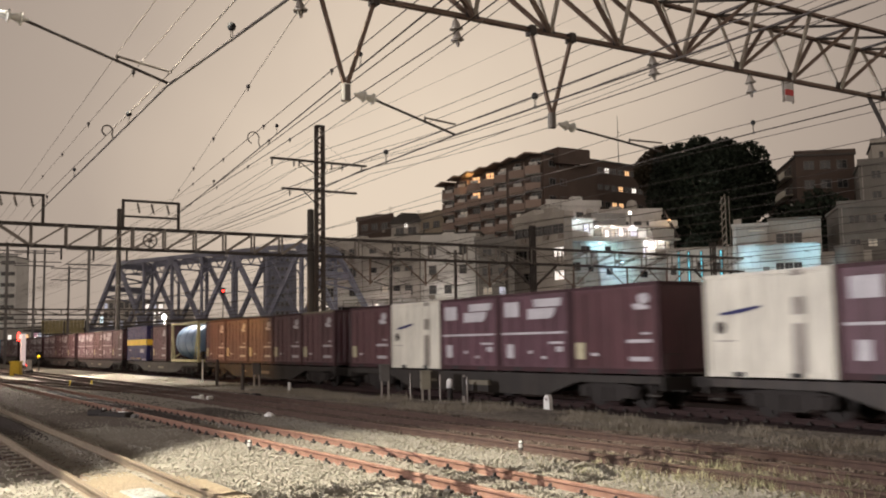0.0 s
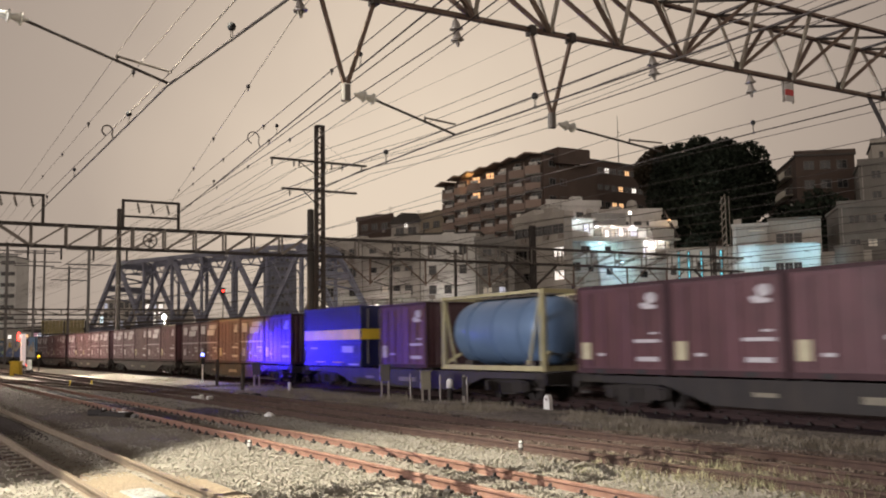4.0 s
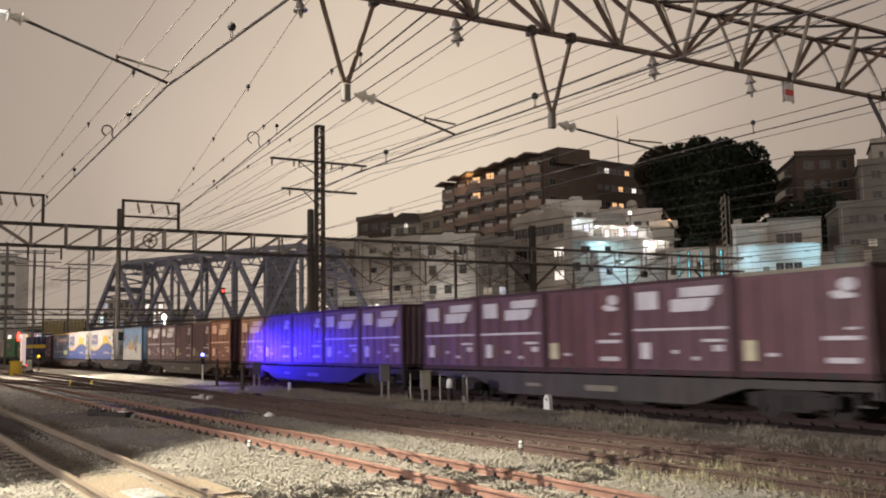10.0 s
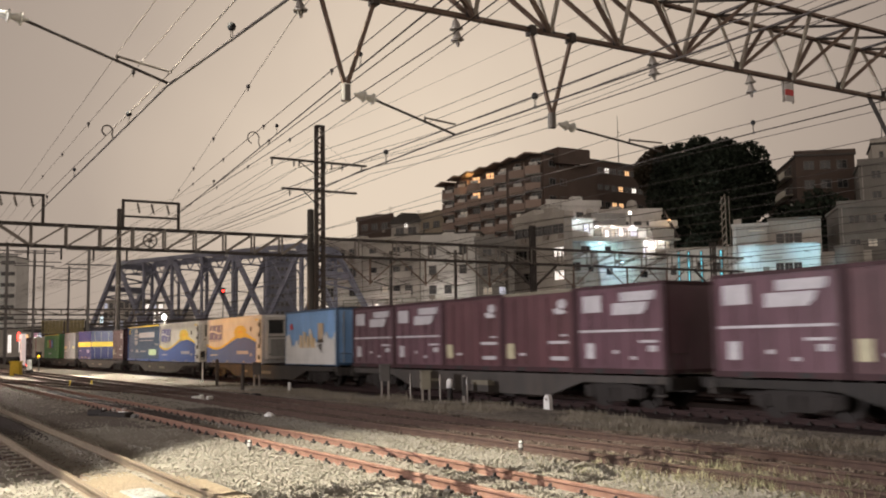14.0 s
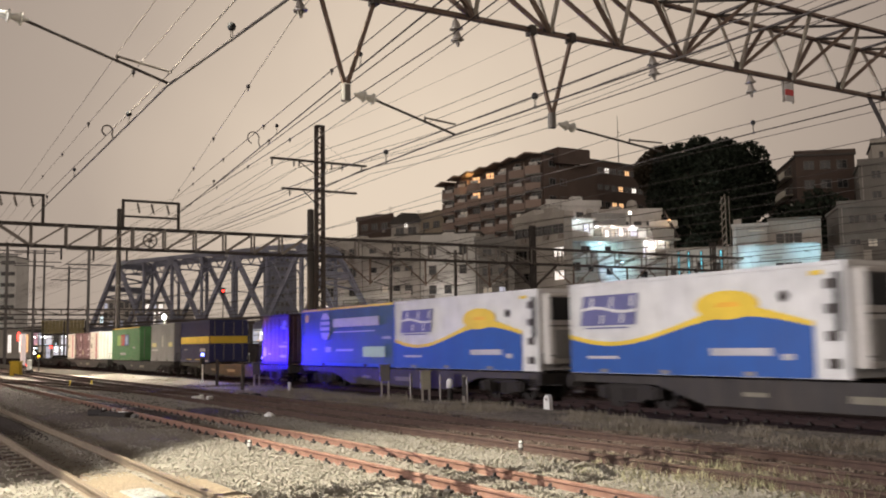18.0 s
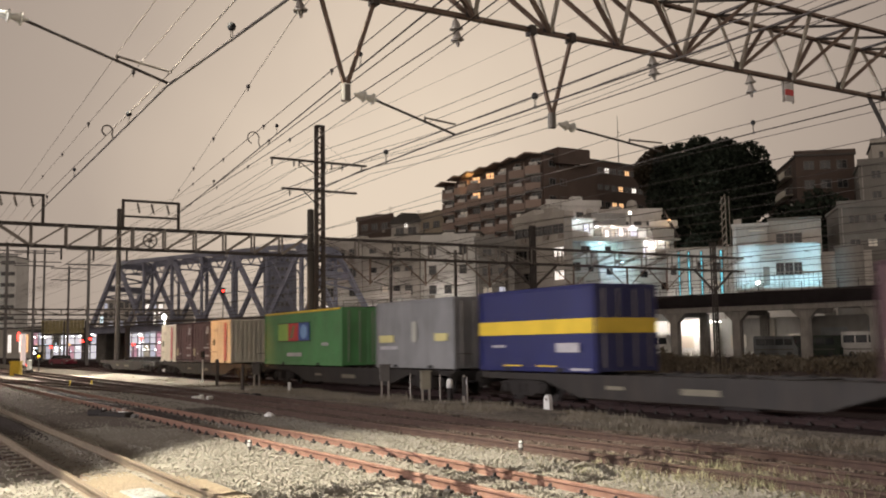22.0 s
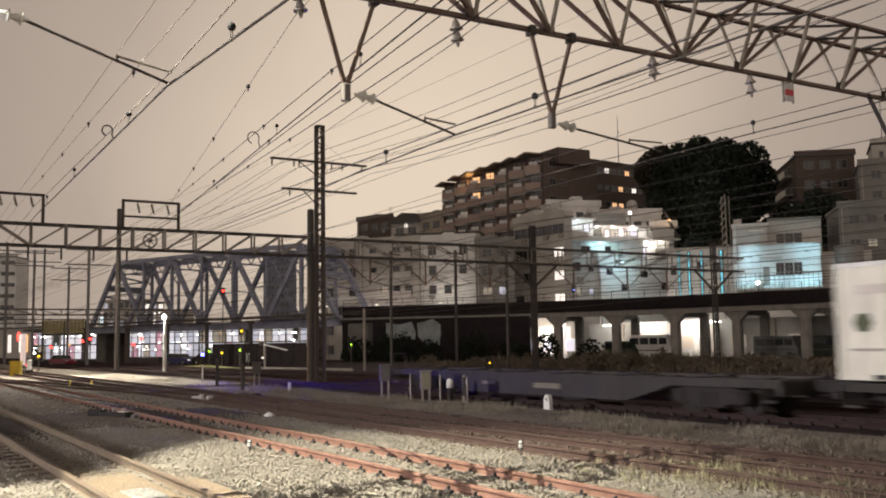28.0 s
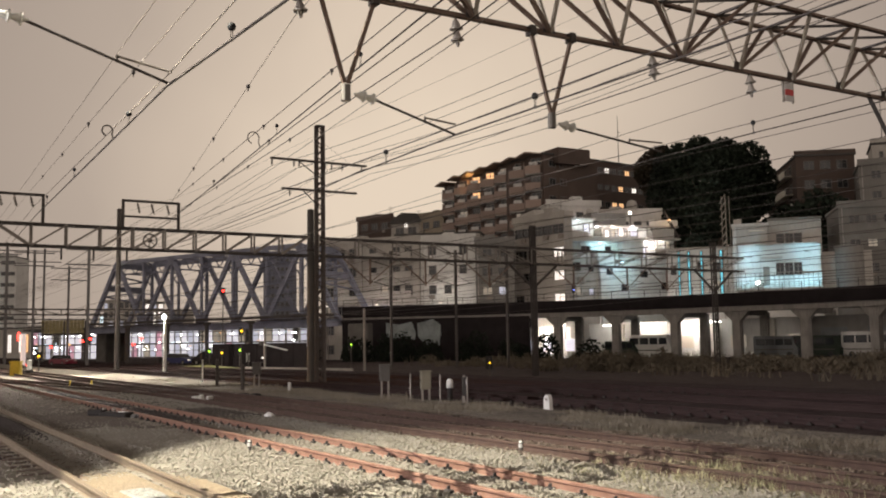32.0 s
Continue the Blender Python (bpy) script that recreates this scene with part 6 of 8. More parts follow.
def terraces():
    """White hillside building: set-back storeys, a long roof terrace, deep slabs, balconies and lit rooms."""
    m = Matrix.Translation((-107.07, 95.31, -0.208)) @ pose(0, 0, 0, 0, 0, 74.3) @ Matrix.Scale(1.12, 4)
    t = thing("office_building", m, "white terraced building washed by white and cyan lamps", "building")

    def block(name, x0, x1, z0, z1, y0, y1, material, label="", c=0.04):
        return part(name, Geo().cham((x0 + x1) / 2, (y0 + y1) / 2, (z0 + z1) / 2, x1 - x0, y1 - y0, z1 - z0, c), material, t, label)

    def pane(x, z, y, w, h, code):
        fr, panes = window_meshes(w, h, w > 1.2)
        part("pane", panes[code], None, part("window", fr, None, t, m=pose(x, y, z)))

    block("wall", -7.2, -2.3, -0.4, 14.8, 0.6, 9, PLASTER)
    block("wall", -2.28, 2.18, -0.4, 13.0, 0.2, 8, PLASTER_W)
    block("wall", 2.2, 9.6, -0.4, 12.6, 0.3, 9, PLASTER_W)
    block("wall", -4.8, 0.6, 12.9, 14.78, 0.5, 7, PLASTER_W)
    block("bay", 0.62, 3.6, 12.75, 14.78, -0.9, 6, PLASTER)
    block("wall", 3.62, 5.6, 12.62, 15.3, 1.2, 7, PLASTER_W)
    block("wall", 5.62, 9.6, 12.62, 17.0, 1.6, 9, PLASTER_W)
    block("slab", -8.0, 3.7, 14.8, 15.4, -1.2, 9, PLASTER)
    block("slab", 3.72, 9.9, 15.3, 15.5, 0.2, 9, PLASTER)
    block("wall", -7.4, -2.6, 15.4, 17.9, 1.2, 8, PLASTER_W)
    block("wall", -1.0, 1.05, 15.4, 17.0, 1.9, 8, CREAM)
    block("wall", 1.07, 5.6, 15.5, 17.0, 1.8, 8, PLASTER_W)
    block("roof", -7.8, -2.4, 17.9, 18.15, 0.6, 8.4, PLASTER)
    block("roof", -2.3, 9.9, 17.0, 17.25, 0.6, 8.6, PLASTER)
    block("roof_house", -10.2, -4.6, 18.16, 19.4, 3.0, 8.8, PLASTER)
    block("roof_house", -2.3, 2.9, 17.26, 19.1, 2.4, 8, PLASTER_D)
    block("roof_house", 2.92, 5.5, 17.26, 19.9, 3.0, 8, PLASTER_D)
    block("roof_parapet", 5.6, 9.9, 17.26, 18.1, 0.9, 1.1, PLASTER_W)
    block("roof_parapet", -8.0, -4.4, 15.41, 16.1, -1.15, -1.0, PLASTER)
    for x, z, r in ((-1.5, 19.1, 0.5), (4.9, 19.9, 0.78)):
        part("water_tank", smooth(Geo().spin((x, 4.5, z), (0, 0, 1), [(0, r * 0.6), (r * 0.4, r * 0.95), (r, r), (r * 1.6, r * 0.7), (r * 1.8, r * 0.1)], 16).mesh("water_tank", PLASTER)), None, t)
    for x0, x1, z0, z1 in ((5.6, 8.8, 15.2, 16.75), (5.9, 9.9, 12.9, 14.1)):
        b = block("balcony", x0, x1, z0, z0 + 0.15, 0.0, 1.6, PLASTER)
        part("balcony_front", Geo().cham((x0 + x1) / 2, 0.06, (z0 + z1) / 2, x1 - x0, 0.12, z1 - z0, 0.02), PLASTER, b)
        part("balcony_side", Geo().cham(x1 - 0.06, 0.85, (z0 + z1) / 2, 0.12, 1.5, z1 - z0, 0.02), PLASTER, b)
    rail_ = Geo()
    for q in range(15):
        rail_.beam((-4.35 + q * 0.24, -1.1, 15.4), (-4.35 + q * 0.24, -1.1, 16.5), 0.035)
    part("terrace_railing", rail_.beam((-4.4, -1.1, 16.5), (-0.95, -1.1, 16.5), 0.06).beam((-4.4, -1.1, 15.95), (-0.95, -1.1, 15.95), 0.04), WHITE, t)
    rail_ = Geo()
    for q in range(14):
        rail_.beam((-0.8 + q * 0.36, -1.1, 15.4), (-0.8 + q * 0.36, -1.1, 16.35), 0.03)
    part("terrace_railing", rail_.beam((-0.85, -1.1, 16.35), (3.6, -1.1, 16.35), 0.05), WHITE, t)
    st = part("outside_stair", Geo().beam((7.6, 0.4, 19.2), (9.7, 0.4, 15.6), 0.12, 0.3), STEEL_DARK, t)
    for q in range(9):
        part("tread", Geo().box(7.75 + q * 0.23, 0.75, 18.9 - q * 0.4, 0.28, 0.8, 0.05), STEEL_GREY, st)
    part("door", Geo().cham(-6.1, 1.18, 16.4, 0.8, 0.06, 1.9, 0.02), STEEL_DARK, t)
    part("door", Geo().cham(2.5, 1.77, 16.35, 0.7, 0.06, 1.6, 0.02), STEEL_GREY, t)
    for x, z, y, w, h, code in ((-3.6, 16.7, 1.17, 0.9, 1.3, "g"), (-0.3, 16.2, 1.87, 0.8, 1.1, "l"), (0.6, 16.2, 1.87, 0.7, 1.1, "f"), (1.75, 16.4, 1.77, 0.8, 1.2, "l"), (3.6, 16.4, 1.77, 1.2, 1.2, "g"),
                                (6.6, 14.6, 1.57, 1.9, 1.3, "l"), (8.6, 14.7, 1.57, 0.8, 1.1, "f"), (6.9, 16.4, 1.57, 1.1, 0.9, "f"), (4.5, 13.6, 1.17, 1.2, 1.4, "g"),
                                (-4.1, 13.9, 0.47, 1.3, 0.9, "d"), (-0.9, 14.0, 0.47, 0.9, 0.7, "d"), (-5.6, 11.6, 0.57, 1.5, 1.2, "d"), (-5.6, 8.4, 0.57, 1.5, 1.2, "f"), (-3.4, 11.4, 0.57, 0.8, 1.0, "d"),
                                (-3.4, 8.3, 0.57, 0.8, 1.0, "g"), (-0.9, 10.9, 0.17, 0.9, 0.9, "d"), (1.2, 8.8, 0.17, 0.9, 0.9, "d"), (4.2, 10.6, 0.27, 1.1, 0.9, "d"), (7.4, 9.0, 0.27, 1.4, 1.0, "d")):
        pane(x, z, y, w, h, code)
    for x, z, y in ((-6.7, 13.4, 0.36), (-2.9, 13.1, 0.3), (0.3, 12.2, -0.05), (-5.0, 9.9, 0.36)):
        part("air_conditioner", AIRCON, None, t, m=pose(x, y, z))
    part("downpipe", Geo().tube((-2.2, 0.1, 0), (-2.2, 0.1, 14.8), 0.07, 8), PLASTER_W, t)
    # luminaires under the slabs and on the terrace
    for x, y, z, e, col, mm in ((-2.6, 0.1, 16.75, 260, (0.95, 0.97, 1.0), LIT_WHITE), (0.1, 0.7, 16.85, 200, (1.0, 0.80, 0.76), LIT_WHITE), (3.0, 0.7, 16.85, 300, (1.0, 0.96, 0.94), LIT_WHITE),
                                (4.7, 0.4, 14.9, 260, (1.0, 0.97, 0.95), LIT_WHITE), (-2.4, -0.5, 14.55, 210, (0.50, 0.86, 1.0), LIT_COOL), (0.0, -1.9, 11.9, 480, (0.52, 0.87, 1.0), LIT_COOL),
                                (-5.2, 0.2, 17.6, 80, (0.72, 0.92, 1.0), LIT_COOL), (7.2, 0.9, 15.0, 90, (1.0, 0.95, 0.90), LIT_WHITE), (8.3, 0.2, 17.9, 60, (1.0, 0.72, 0.45), LIT_WARM)):
        part("wall_lamp", Geo().cham(x, y + 0.14, z + 0.12, 0.42, 0.14, 0.1, 0.02), mm, t)
        lamp("terrace_lamp", "POINT", m @ pose(x, y - 0.1, z), e, col, 0.2)
    part("lamp_bracket", Geo().tube((0.0, -1.7, 12.05), (0.0, 0.25, 12.4), 0.05, 8), STEEL_GREY, t)
    return t


terraces()
house("house", (-118.3, 91.4), (-115.5, 99.9), -0.4, 23.2, 3, "pale low house behind the offices", PLASTER_W, rows=8, cols=4, win=(1.2, 0.9), fittings=True)
house("house", (-111.2, 96.2), (-106.2, 104.0), -0.4, 21.0, 6, "pale low house with a flat roof", PLASTER, rows=7, cols=4, win=(1.2, 0.9), fittings=True)


def annex():
    """White stair block and annex above the viaduct, washed by cyan lamps behind a balustrade, with upright light strips on the next wall."""
    m = Matrix.Translation((-90.5, 95.0, 0)) @ pose(0, 0, 0, 0, 0, 39.61)
    t = thing("house", m, "white stepped house washed by cyan lamps", "house")

    def block(name, x0, x1, z0, z1, y0, y1, material, label="", c=0.04):
        return part(name, Geo().cham((x0 + x1) / 2, (y0 + y1) / 2, (z0 + z1) / 2, x1 - x0, y1 - y0, z1 - z0, c), material, t, label)

    block("wall", -4.3, 4.5, -0.4, 13.95, 1.5, 6, PLASTER_W, "pale wall with upright light strips")
    block("coping", -4.4, 4.5, 13.96, 14.2, 1.35, 6, PLASTER)
    for x in (-3.9, -2.9):
        part("downpipe", Geo().tube((x, 1.38, 0), (x, 1.38, 13.9), 0.09, 8), PLASTER_W, t)
    for x, w in ((-2.6, 0.14), (-1.3, 0.2), (0.35, 0.17), (2.9, 0.26)):
        st = block("strip_rail", x - w, x + w, 7.2, 13.7, 1.36, 1.49, STEEL_DARK, "", 0.02)
        part("light_strip", Geo().cham(x, 1.30, 10.5, w, 0.1, 6.2, 0.02), LIT_CYAN, st, "glowing cyan strip")
    for x, z, code in ((0.2, 11.6, "d"), (2.3, 11.4, "d"), (2.3, 8.9, "f"), (-3.3, 11.2, "d")):
        fr, panes = window_meshes(0.9, 1.3, False)
        part("pane", panes[code], None, part("window", fr, None, t, m=pose(x, 1.47, z)))
    block("stair_block", 4.52, 9.0, -0.4, 16.6, 0.5, 6, PLASTER)
    block("parapet", 4.4, 9.1, 16.61, 16.95, 0.4, 6.1, PLASTER_W)
    block("roof_hutch", 4.7, 5.7, 16.96, 17.7, 1.0, 3.0, PLASTER)
    block("pilaster", 4.55, 5.0, 0, 16.5, 0.25, 0.49, PLASTER_W)
    block("lit_panel", 5.15, 7.9, 5.0, 14.2, 0.2, 0.49, PLASTER_W)
    block("stair_lamp_rail", 6.6, 8.6, 15.9, 16.0, 0.3, 0.49, LIT_FAINT, "dim strip lamp under the parapet", 0.02)
    block("upper_storey", 9.02, 15.6, -0.4, 17.3, 1.8, 9, PLASTER)
    block("parapet", 8.98, 15.7, 17.31, 17.6, 1.6, 9.1, PLASTER_D)
    for x in (10.5, 11.6, 12.7):
        fr, panes = window_meshes(1.02, 1.5, x == 11.6)
        part("pane", panes["d"], None, part("window", fr, None, t, m=pose(x, 1.77, 14.8)))
    block("lower_storey", 7.92, 15.3, -0.4, 13.85, 0.0, 1.79, PLASTER_W)
    block("roof_slab", 7.3, 15.4, 13.86, 14.05, -0.5, 1.79, PLASTER)
    block("canopy", 7.95, 10.6, 12.1, 12.3, -0.9, -0.01, PLASTER)
    for x in (10.3, 11.4, 12.5):
        fr, panes = window_meshes(1.02, 1.6, True)
        part("pane", panes["d"], None, part("window", fr, None, t, m=pose(x, -0.03, 10.75)))
    part("door", Geo().cham(8.6, -0.03, 9.9, 0.8, 0.06, 2.4, 0.02), STEEL_GREY, t)
    block("curved_wall_base", 15.62, 21.5, -0.4, 12.9, 1.9, 5, PLASTER)
    part("curved_wall", smooth(Geo().tube((18.8, 2.4, 0), (18.8, 2.4, 13.6), 1.8, 28).mesh("curved_wall", PLASTER_D)), None, t)
    block("landing", 4.8, 15.5, 7.9, 8.2, -1.6, 0.19, CONCRETE)
    bal = Geo().beam((4.8, -1.5, 10.2), (15.4, -1.5, 10.2), 0.09).beam((4.8, -1.5, 9.3), (15.4, -1.5, 9.3), 0.05)
    for k in range(19):
        bal.beam((4.85 + k * 0.586, -1.5, 8.2), (4.85 + k * 0.586, -1.5, 10.2), 0.08)
    part("balustrade", bal, STEEL_GREY, t)
    for x, y, z, e in ((6.2, -0.9, 9.2, 120), (9.3, -0.9, 9.0, 80), (12.6, -0.9, 9.0, 95), (14.6, -0.9, 9.3, 80), (13.6, -1.9, 13.0, 190), (6.6, -1.3, 12.6, 130)):
        part("wall_lamp", Geo().cham(x, y - 0.12, z - 0.3, 0.5, 0.12, 0.1, 0.02), STEEL_GREY, t)
        lamp("facade_lamp_cool", "POINT", m @ pose(x, y, z), e, (0.40, 0.80, 0.98), 0.3)
    return t


annex()
house("apartment_building", (-79.0, 109.2), (-72.0, 116.5), -0.4, 18.7, 9, "grey apartment block beside the viaduct", PLASTER_D, rows=6, cols=4, win=(1.3, 1.1), fittings=True, lit="d" * 17 + "fd")
house("apartment_building", (-85.9, 124.0), (-78.0, 130.5), -0.4, 26.8, 10, "tall pale apartment tower", PLASTER_D, rows=9, cols=3, win=(1.3, 1.2), parapet=True, fittings=True)
part("antenna_mast", Geo().tube((11.0, 2.0, 32.6), (11.0, 2.0, 42.0), 0.07, 8, 0.04).beam((10.5, 2.0, 39.0), (11.5, 2.0, 39.0), 0.05), STEEL_DARK, b2)
b5 = house("apartment_building", (-85.0, 126.0), (-78.0, 131.5), 26.8, 29.9, 8, "white top storey with a band of small windows", PLASTER, rows=1, cols=7, win=(0.6, 0.9))
house("tower_block", (-284.5, 107.0), (-279.9, 114.7), -0.4, 30.0, 10, "blue-grey tower block behind the bridge", PLASTER_BLUE, rows=11, cols=5, win=(1.0, 1.2))
part("antenna_mast", Geo().tube((1.6, 1.5, 3.1), (1.6, 1.5, 11.0), 0.07, 8, 0.04), STEEL_DARK, b5)


for x, y in ((-128.6, 58.4), (-121.2, 62.8), (-114.2, 69.2)):
    sl = thing("street_lamp", pose(x, y, -0.42), "street lamp before the apartment blocks", "street lamp", "street lamps")
    part("pole", Geo().tube((0, 0, -0.05), (0, 0, 7.6), 0.08, 10, 0.05), STEEL_GREY, sl)
    part("arm", Geo().tube((0, 0, 7.6), (0.5, -0.5, 7.9), 0.04, 8), STEEL_GREY, sl)
    part("head", Geo().cham(0.5, -0.5, 7.85, 0.5, 0.3, 0.12, 0.04), LIT_WHITE, sl)
    lamp("street_lamp_light", "POINT", pose(x, y, 7.2), 300, (1.0, 0.90, 0.84), 0.15)


# ---- trees ----
def tree(name, m, h, crown_r, crown_h, label, n=5200, leaf=0.34, seed=3, trunk=0.45, shape=(), leaves=None):
    rnd = random.Random(seed)
    t = thing(name, m, label, "tree")
    g = Geo()
    z0 = h - crown_h
    g.tube((0, 0, -1), (0.2, 0, z0 + crown_h * 0.3), trunk, 10, trunk * 0.5)
    for i in range(9):
        a = rnd.uniform(0, 2 * math.pi)
        zz = z0 + rnd.uniform(0, 0.35) * crown_h
        g.tube((0.1, 0, zz - 1), (crown_r * 0.65 * math.cos(a), crown_r * 0.65 * math.sin(a), zz + crown_h * rnd.uniform(0.15, 0.4)), trunk * 0.4, 6, 0.05)
    part("trunk", g, BARK, t)
    lobes = [(0, 0, z0 + crown_h * 0.5, 0.78)]
    if shape:
        lobes = [(x, y, z0 + crown_h * 0.5 + z, r / crown_r) for x, y, z, r in shape]
    else:
        for i in range(16):
            a, e = rnd.uniform(0, 2 * math.pi), rnd.uniform(-0.5, 1.0)
            lobes.append((crown_r * 0.66 * math.cos(a) * math.cos(e), crown_r * 0.66 * math.sin(a) * math.cos(e), z0 + crown_h * (0.5 + 0.38 * math.sin(e)), rnd.uniform(0.2, 0.42)))
    vs, fs = [], []
    for i in range(n):
        lx, ly, lz, lr = lobes[i % len(lobes)] if i % 3 else lobes[0]
        u = Vector((rnd.gauss(0, 1), rnd.gauss(0, 1), rnd.gauss(0, 1))).normalized() * (rnd.random() ** 0.22)
        p = Vector((lx + u.x * lr * crown_r, ly + u.y * lr * crown_r, lz + u.z * lr * crown_h * 0.55))
        q = Vector((rnd.gauss(0, 1), rnd.gauss(0, 1), rnd.gauss(0, 1))).normalized()
        r = q.cross(Vector((rnd.random(), rnd.random(), 1))).normalized()
        s = leaf * rnd.uniform(0.6, 1.5)
        k = len(vs)
        vs += [p + q * s, p + r * s * 0.55, p - q * s, p - r * s * 0.55]
        fs.append((k, k + 1, k + 2, k + 3))
    c = Geo()
    c.v, c.f = [tuple(v) for v in vs], fs
    part("crown", c, leaves or LEAF, t, "dense dark evergreen crown")
    return t


CAMPHOR = [(0.3, 0, -0.2, 7.3), (-5.4, -1.5, 4.4, 2.9), (-2.4, -0.5, 6.2, 2.3), (1.6, 1.0, 5.3, 3.0), (5.2, -1.0, 3.9, 3.1), (6.6, 0.6, 1.2, 2.9), (6.0, -1.2, -1.8, 2.7), (3.4, -2.0, -4.0, 3.0),
           (-5.6, -1.0, 0.8, 2.9), (-5.2, -2.0, -3.2, 3.0), (-4.2, -1.6, -6.6, 2.5), (-3.4, -1.0, -9.0, 1.7), (0, -5.5, 2.0, 3.2), (-1.5, -5.0, -3.5, 3.0)]
tree("tree", pose(-104.6, 114.5, 9.2, 0, 0, 48.3), 26.1, 10.0, 20.0, "large dark evergreen tree with a domed crown", 26000, 0.34, 5, 0.7, CAMPHOR)
tree("tree", pose(-114.4, 112.0, 11.2, 0, 0, 48.3), 24.0, 5.0, 12.0, "dark brownish dome of a tree on the hill", 7000, 0.32, 19, 0.4, [(0, 0, 0, 3.6), (-2.2, 0, 0.6, 2.0), (2.2, 0, 1.2, 2.2), (-2.6, 0, -2.0, 2.2), (1.8, 0, -2.4, 2.4), (0.4, 0, 2.2, 2.0)], LEAF_BROWN)
tree("tree", pose(-165, 158, 20), 24.0, 9.5, 16, "dark tree beside the apartment block", 8000, 0.5, 8)
tree("tree", pose(-109.4, 109.6, 10), 22.5, 4.6, 13.0, "smaller dark tree beside the lit offices", 6000, 0.33, 9)
tree("tree", pose(-99.6, 104.8, 2), 16.0, 3.4, 8.0, "slender brown-green tree beside the lit offices", 3600, 0.26, 15, 0.3)


# ---- trackside things ----
BASE = -0.17


def post(x, y, h, r, material, label, name="marker_post", cap=None):
    t = thing(name, pose(x, y, BASE), label, "post", "trackside posts")
    part("shaft", Geo().tube((0, 0, -0.1), (0, 0, h), r, 10), material, t)
    part("cap", Geo().tube((0, 0, h), (0, 0, h + r * 0.8), r * 1.15, 10, r * 0.6), cap or material, t)
    return t


# unseen pole and hood plate, added to cut the near lamp's light slantwise across the ballast
ylamp = thing("yard_lamp", pose(NEAR.x, NEAR.y - 0.9, NEAR.z - 11.0 + BASE), "unseen lamp pole added to carry a shading plate", "lamp")
part("pole", Geo().tube((0, 0, 10.9 - NEAR.z), (0, 0, 11.6), 0.17, 12, 0.09), POLE_GREY, ylamp)
part("arm", Geo().tube((0, 0, 11.55), (0, 0.9, 11.45), 0.04, 8), STEEL_GREY, ylamp)
part("lamp_body", Geo().cham(0, 0.9, 11.36, 0.5, 0.4, 0.16, 0.04), STEEL_GREY, ylamp)
k_ = 0.6 / (NEAR.z + 0.14)
# plate outline projected back from the wanted shade edge on the ground
hood = [((x - NEAR.x) * k_, (y - NEAR.y) * k_ + 0.9) for x, y in ((-14.3, -8.0), (-14.6, 2.4), (-20.3, 6.5), (-30.0, 14.3), (-48.0, 14.3), (-48.0, -8.0))]
part("hood", Geo().slab_z(hood, 10.4 - BASE, 10.415 - BASE), STEEL_DARK, ylamp, "added plate that cuts the slanting shade edge")
part("hood_stay", Geo().beam((0, 0.75, 11.3), (-0.3, 0.9, 10.58), 0.03), STEEL_DARK, ylamp)

# blue warning beacon: lamp in a clear globe; the sliding sleeve is added to blink it
BEACON = (-51.5, 15.9, 1.30)
beacon = thing("warning_beacon", pose(BEACON[0], BEACON[1], BASE), "white post with a blinking blue warning lamp", "beacon")
part("shaft", Geo().tube((0, 0, -0.1), (0, 0, 1.26), 0.045, 10), WHITE, beacon)
part("lamp_foot", Geo().tube((0, 0, 1.26), (0, 0, 1.30), 0.105, 14), BLACK, beacon)
part("lamp_body", smooth(Geo().spin((0, 0, 1.44), (0, 0, 1), [(0, 0.03), (0.01, 0.08), (0.06, 0.10), (0.12, 0.08), (0.15, 0.03)], 14).mesh("lamp_body", LAMP_BLUE)), None, beacon, "blue signal lamp")
part("lamp_hood", Geo().tube((0, 0, 1.66), (0, 0, 1.70), 0.16, 14, 0.05), BLACK, beacon)
for a_ in range(3):
    part("hood_stay", Geo().tube((0.15 * math.cos(a_ * 2.1), 0.15 * math.sin(a_ * 2.1), 1.29), (0.14 * math.cos(a_ * 2.1), 0.14 * math.sin(a_ * 2.1), 1.67), 0.006, 5), BLACK, beacon)
BLINK_SLEEVE = part("shutter", Geo(), BLACK, beacon, "added black sleeve that blinks the lamp")
sg = Geo()
for i in range(18):
    a_, b_ = 2 * math.pi * i / 18, 2 * math.pi * (i + 1) / 18
    sg.add([(0.115 * math.cos(q), 0.115 * math.sin(q), z) for q, z in ((a_, 0), (b_, 0), (b_, 0.34), (a_, 0.34))], [(0, 1, 2, 3)])
BLINK_SLEEVE.data = sg.mesh("shutter", BLACK)
lamp("beacon_glow", "POINT", pose(BEACON[0], BEACON[1], BASE + 1.52), 260, (0.05, 0.05, 1.0), 0.05)
lamp("beacon_light", "SPOT", look((BEACON[0], BEACON[1], BASE + 1.60), (-43.0, 18.4, 1.2)), 9000, (0.03, 0.012, 1.0), 0.03, 107, 1.0)

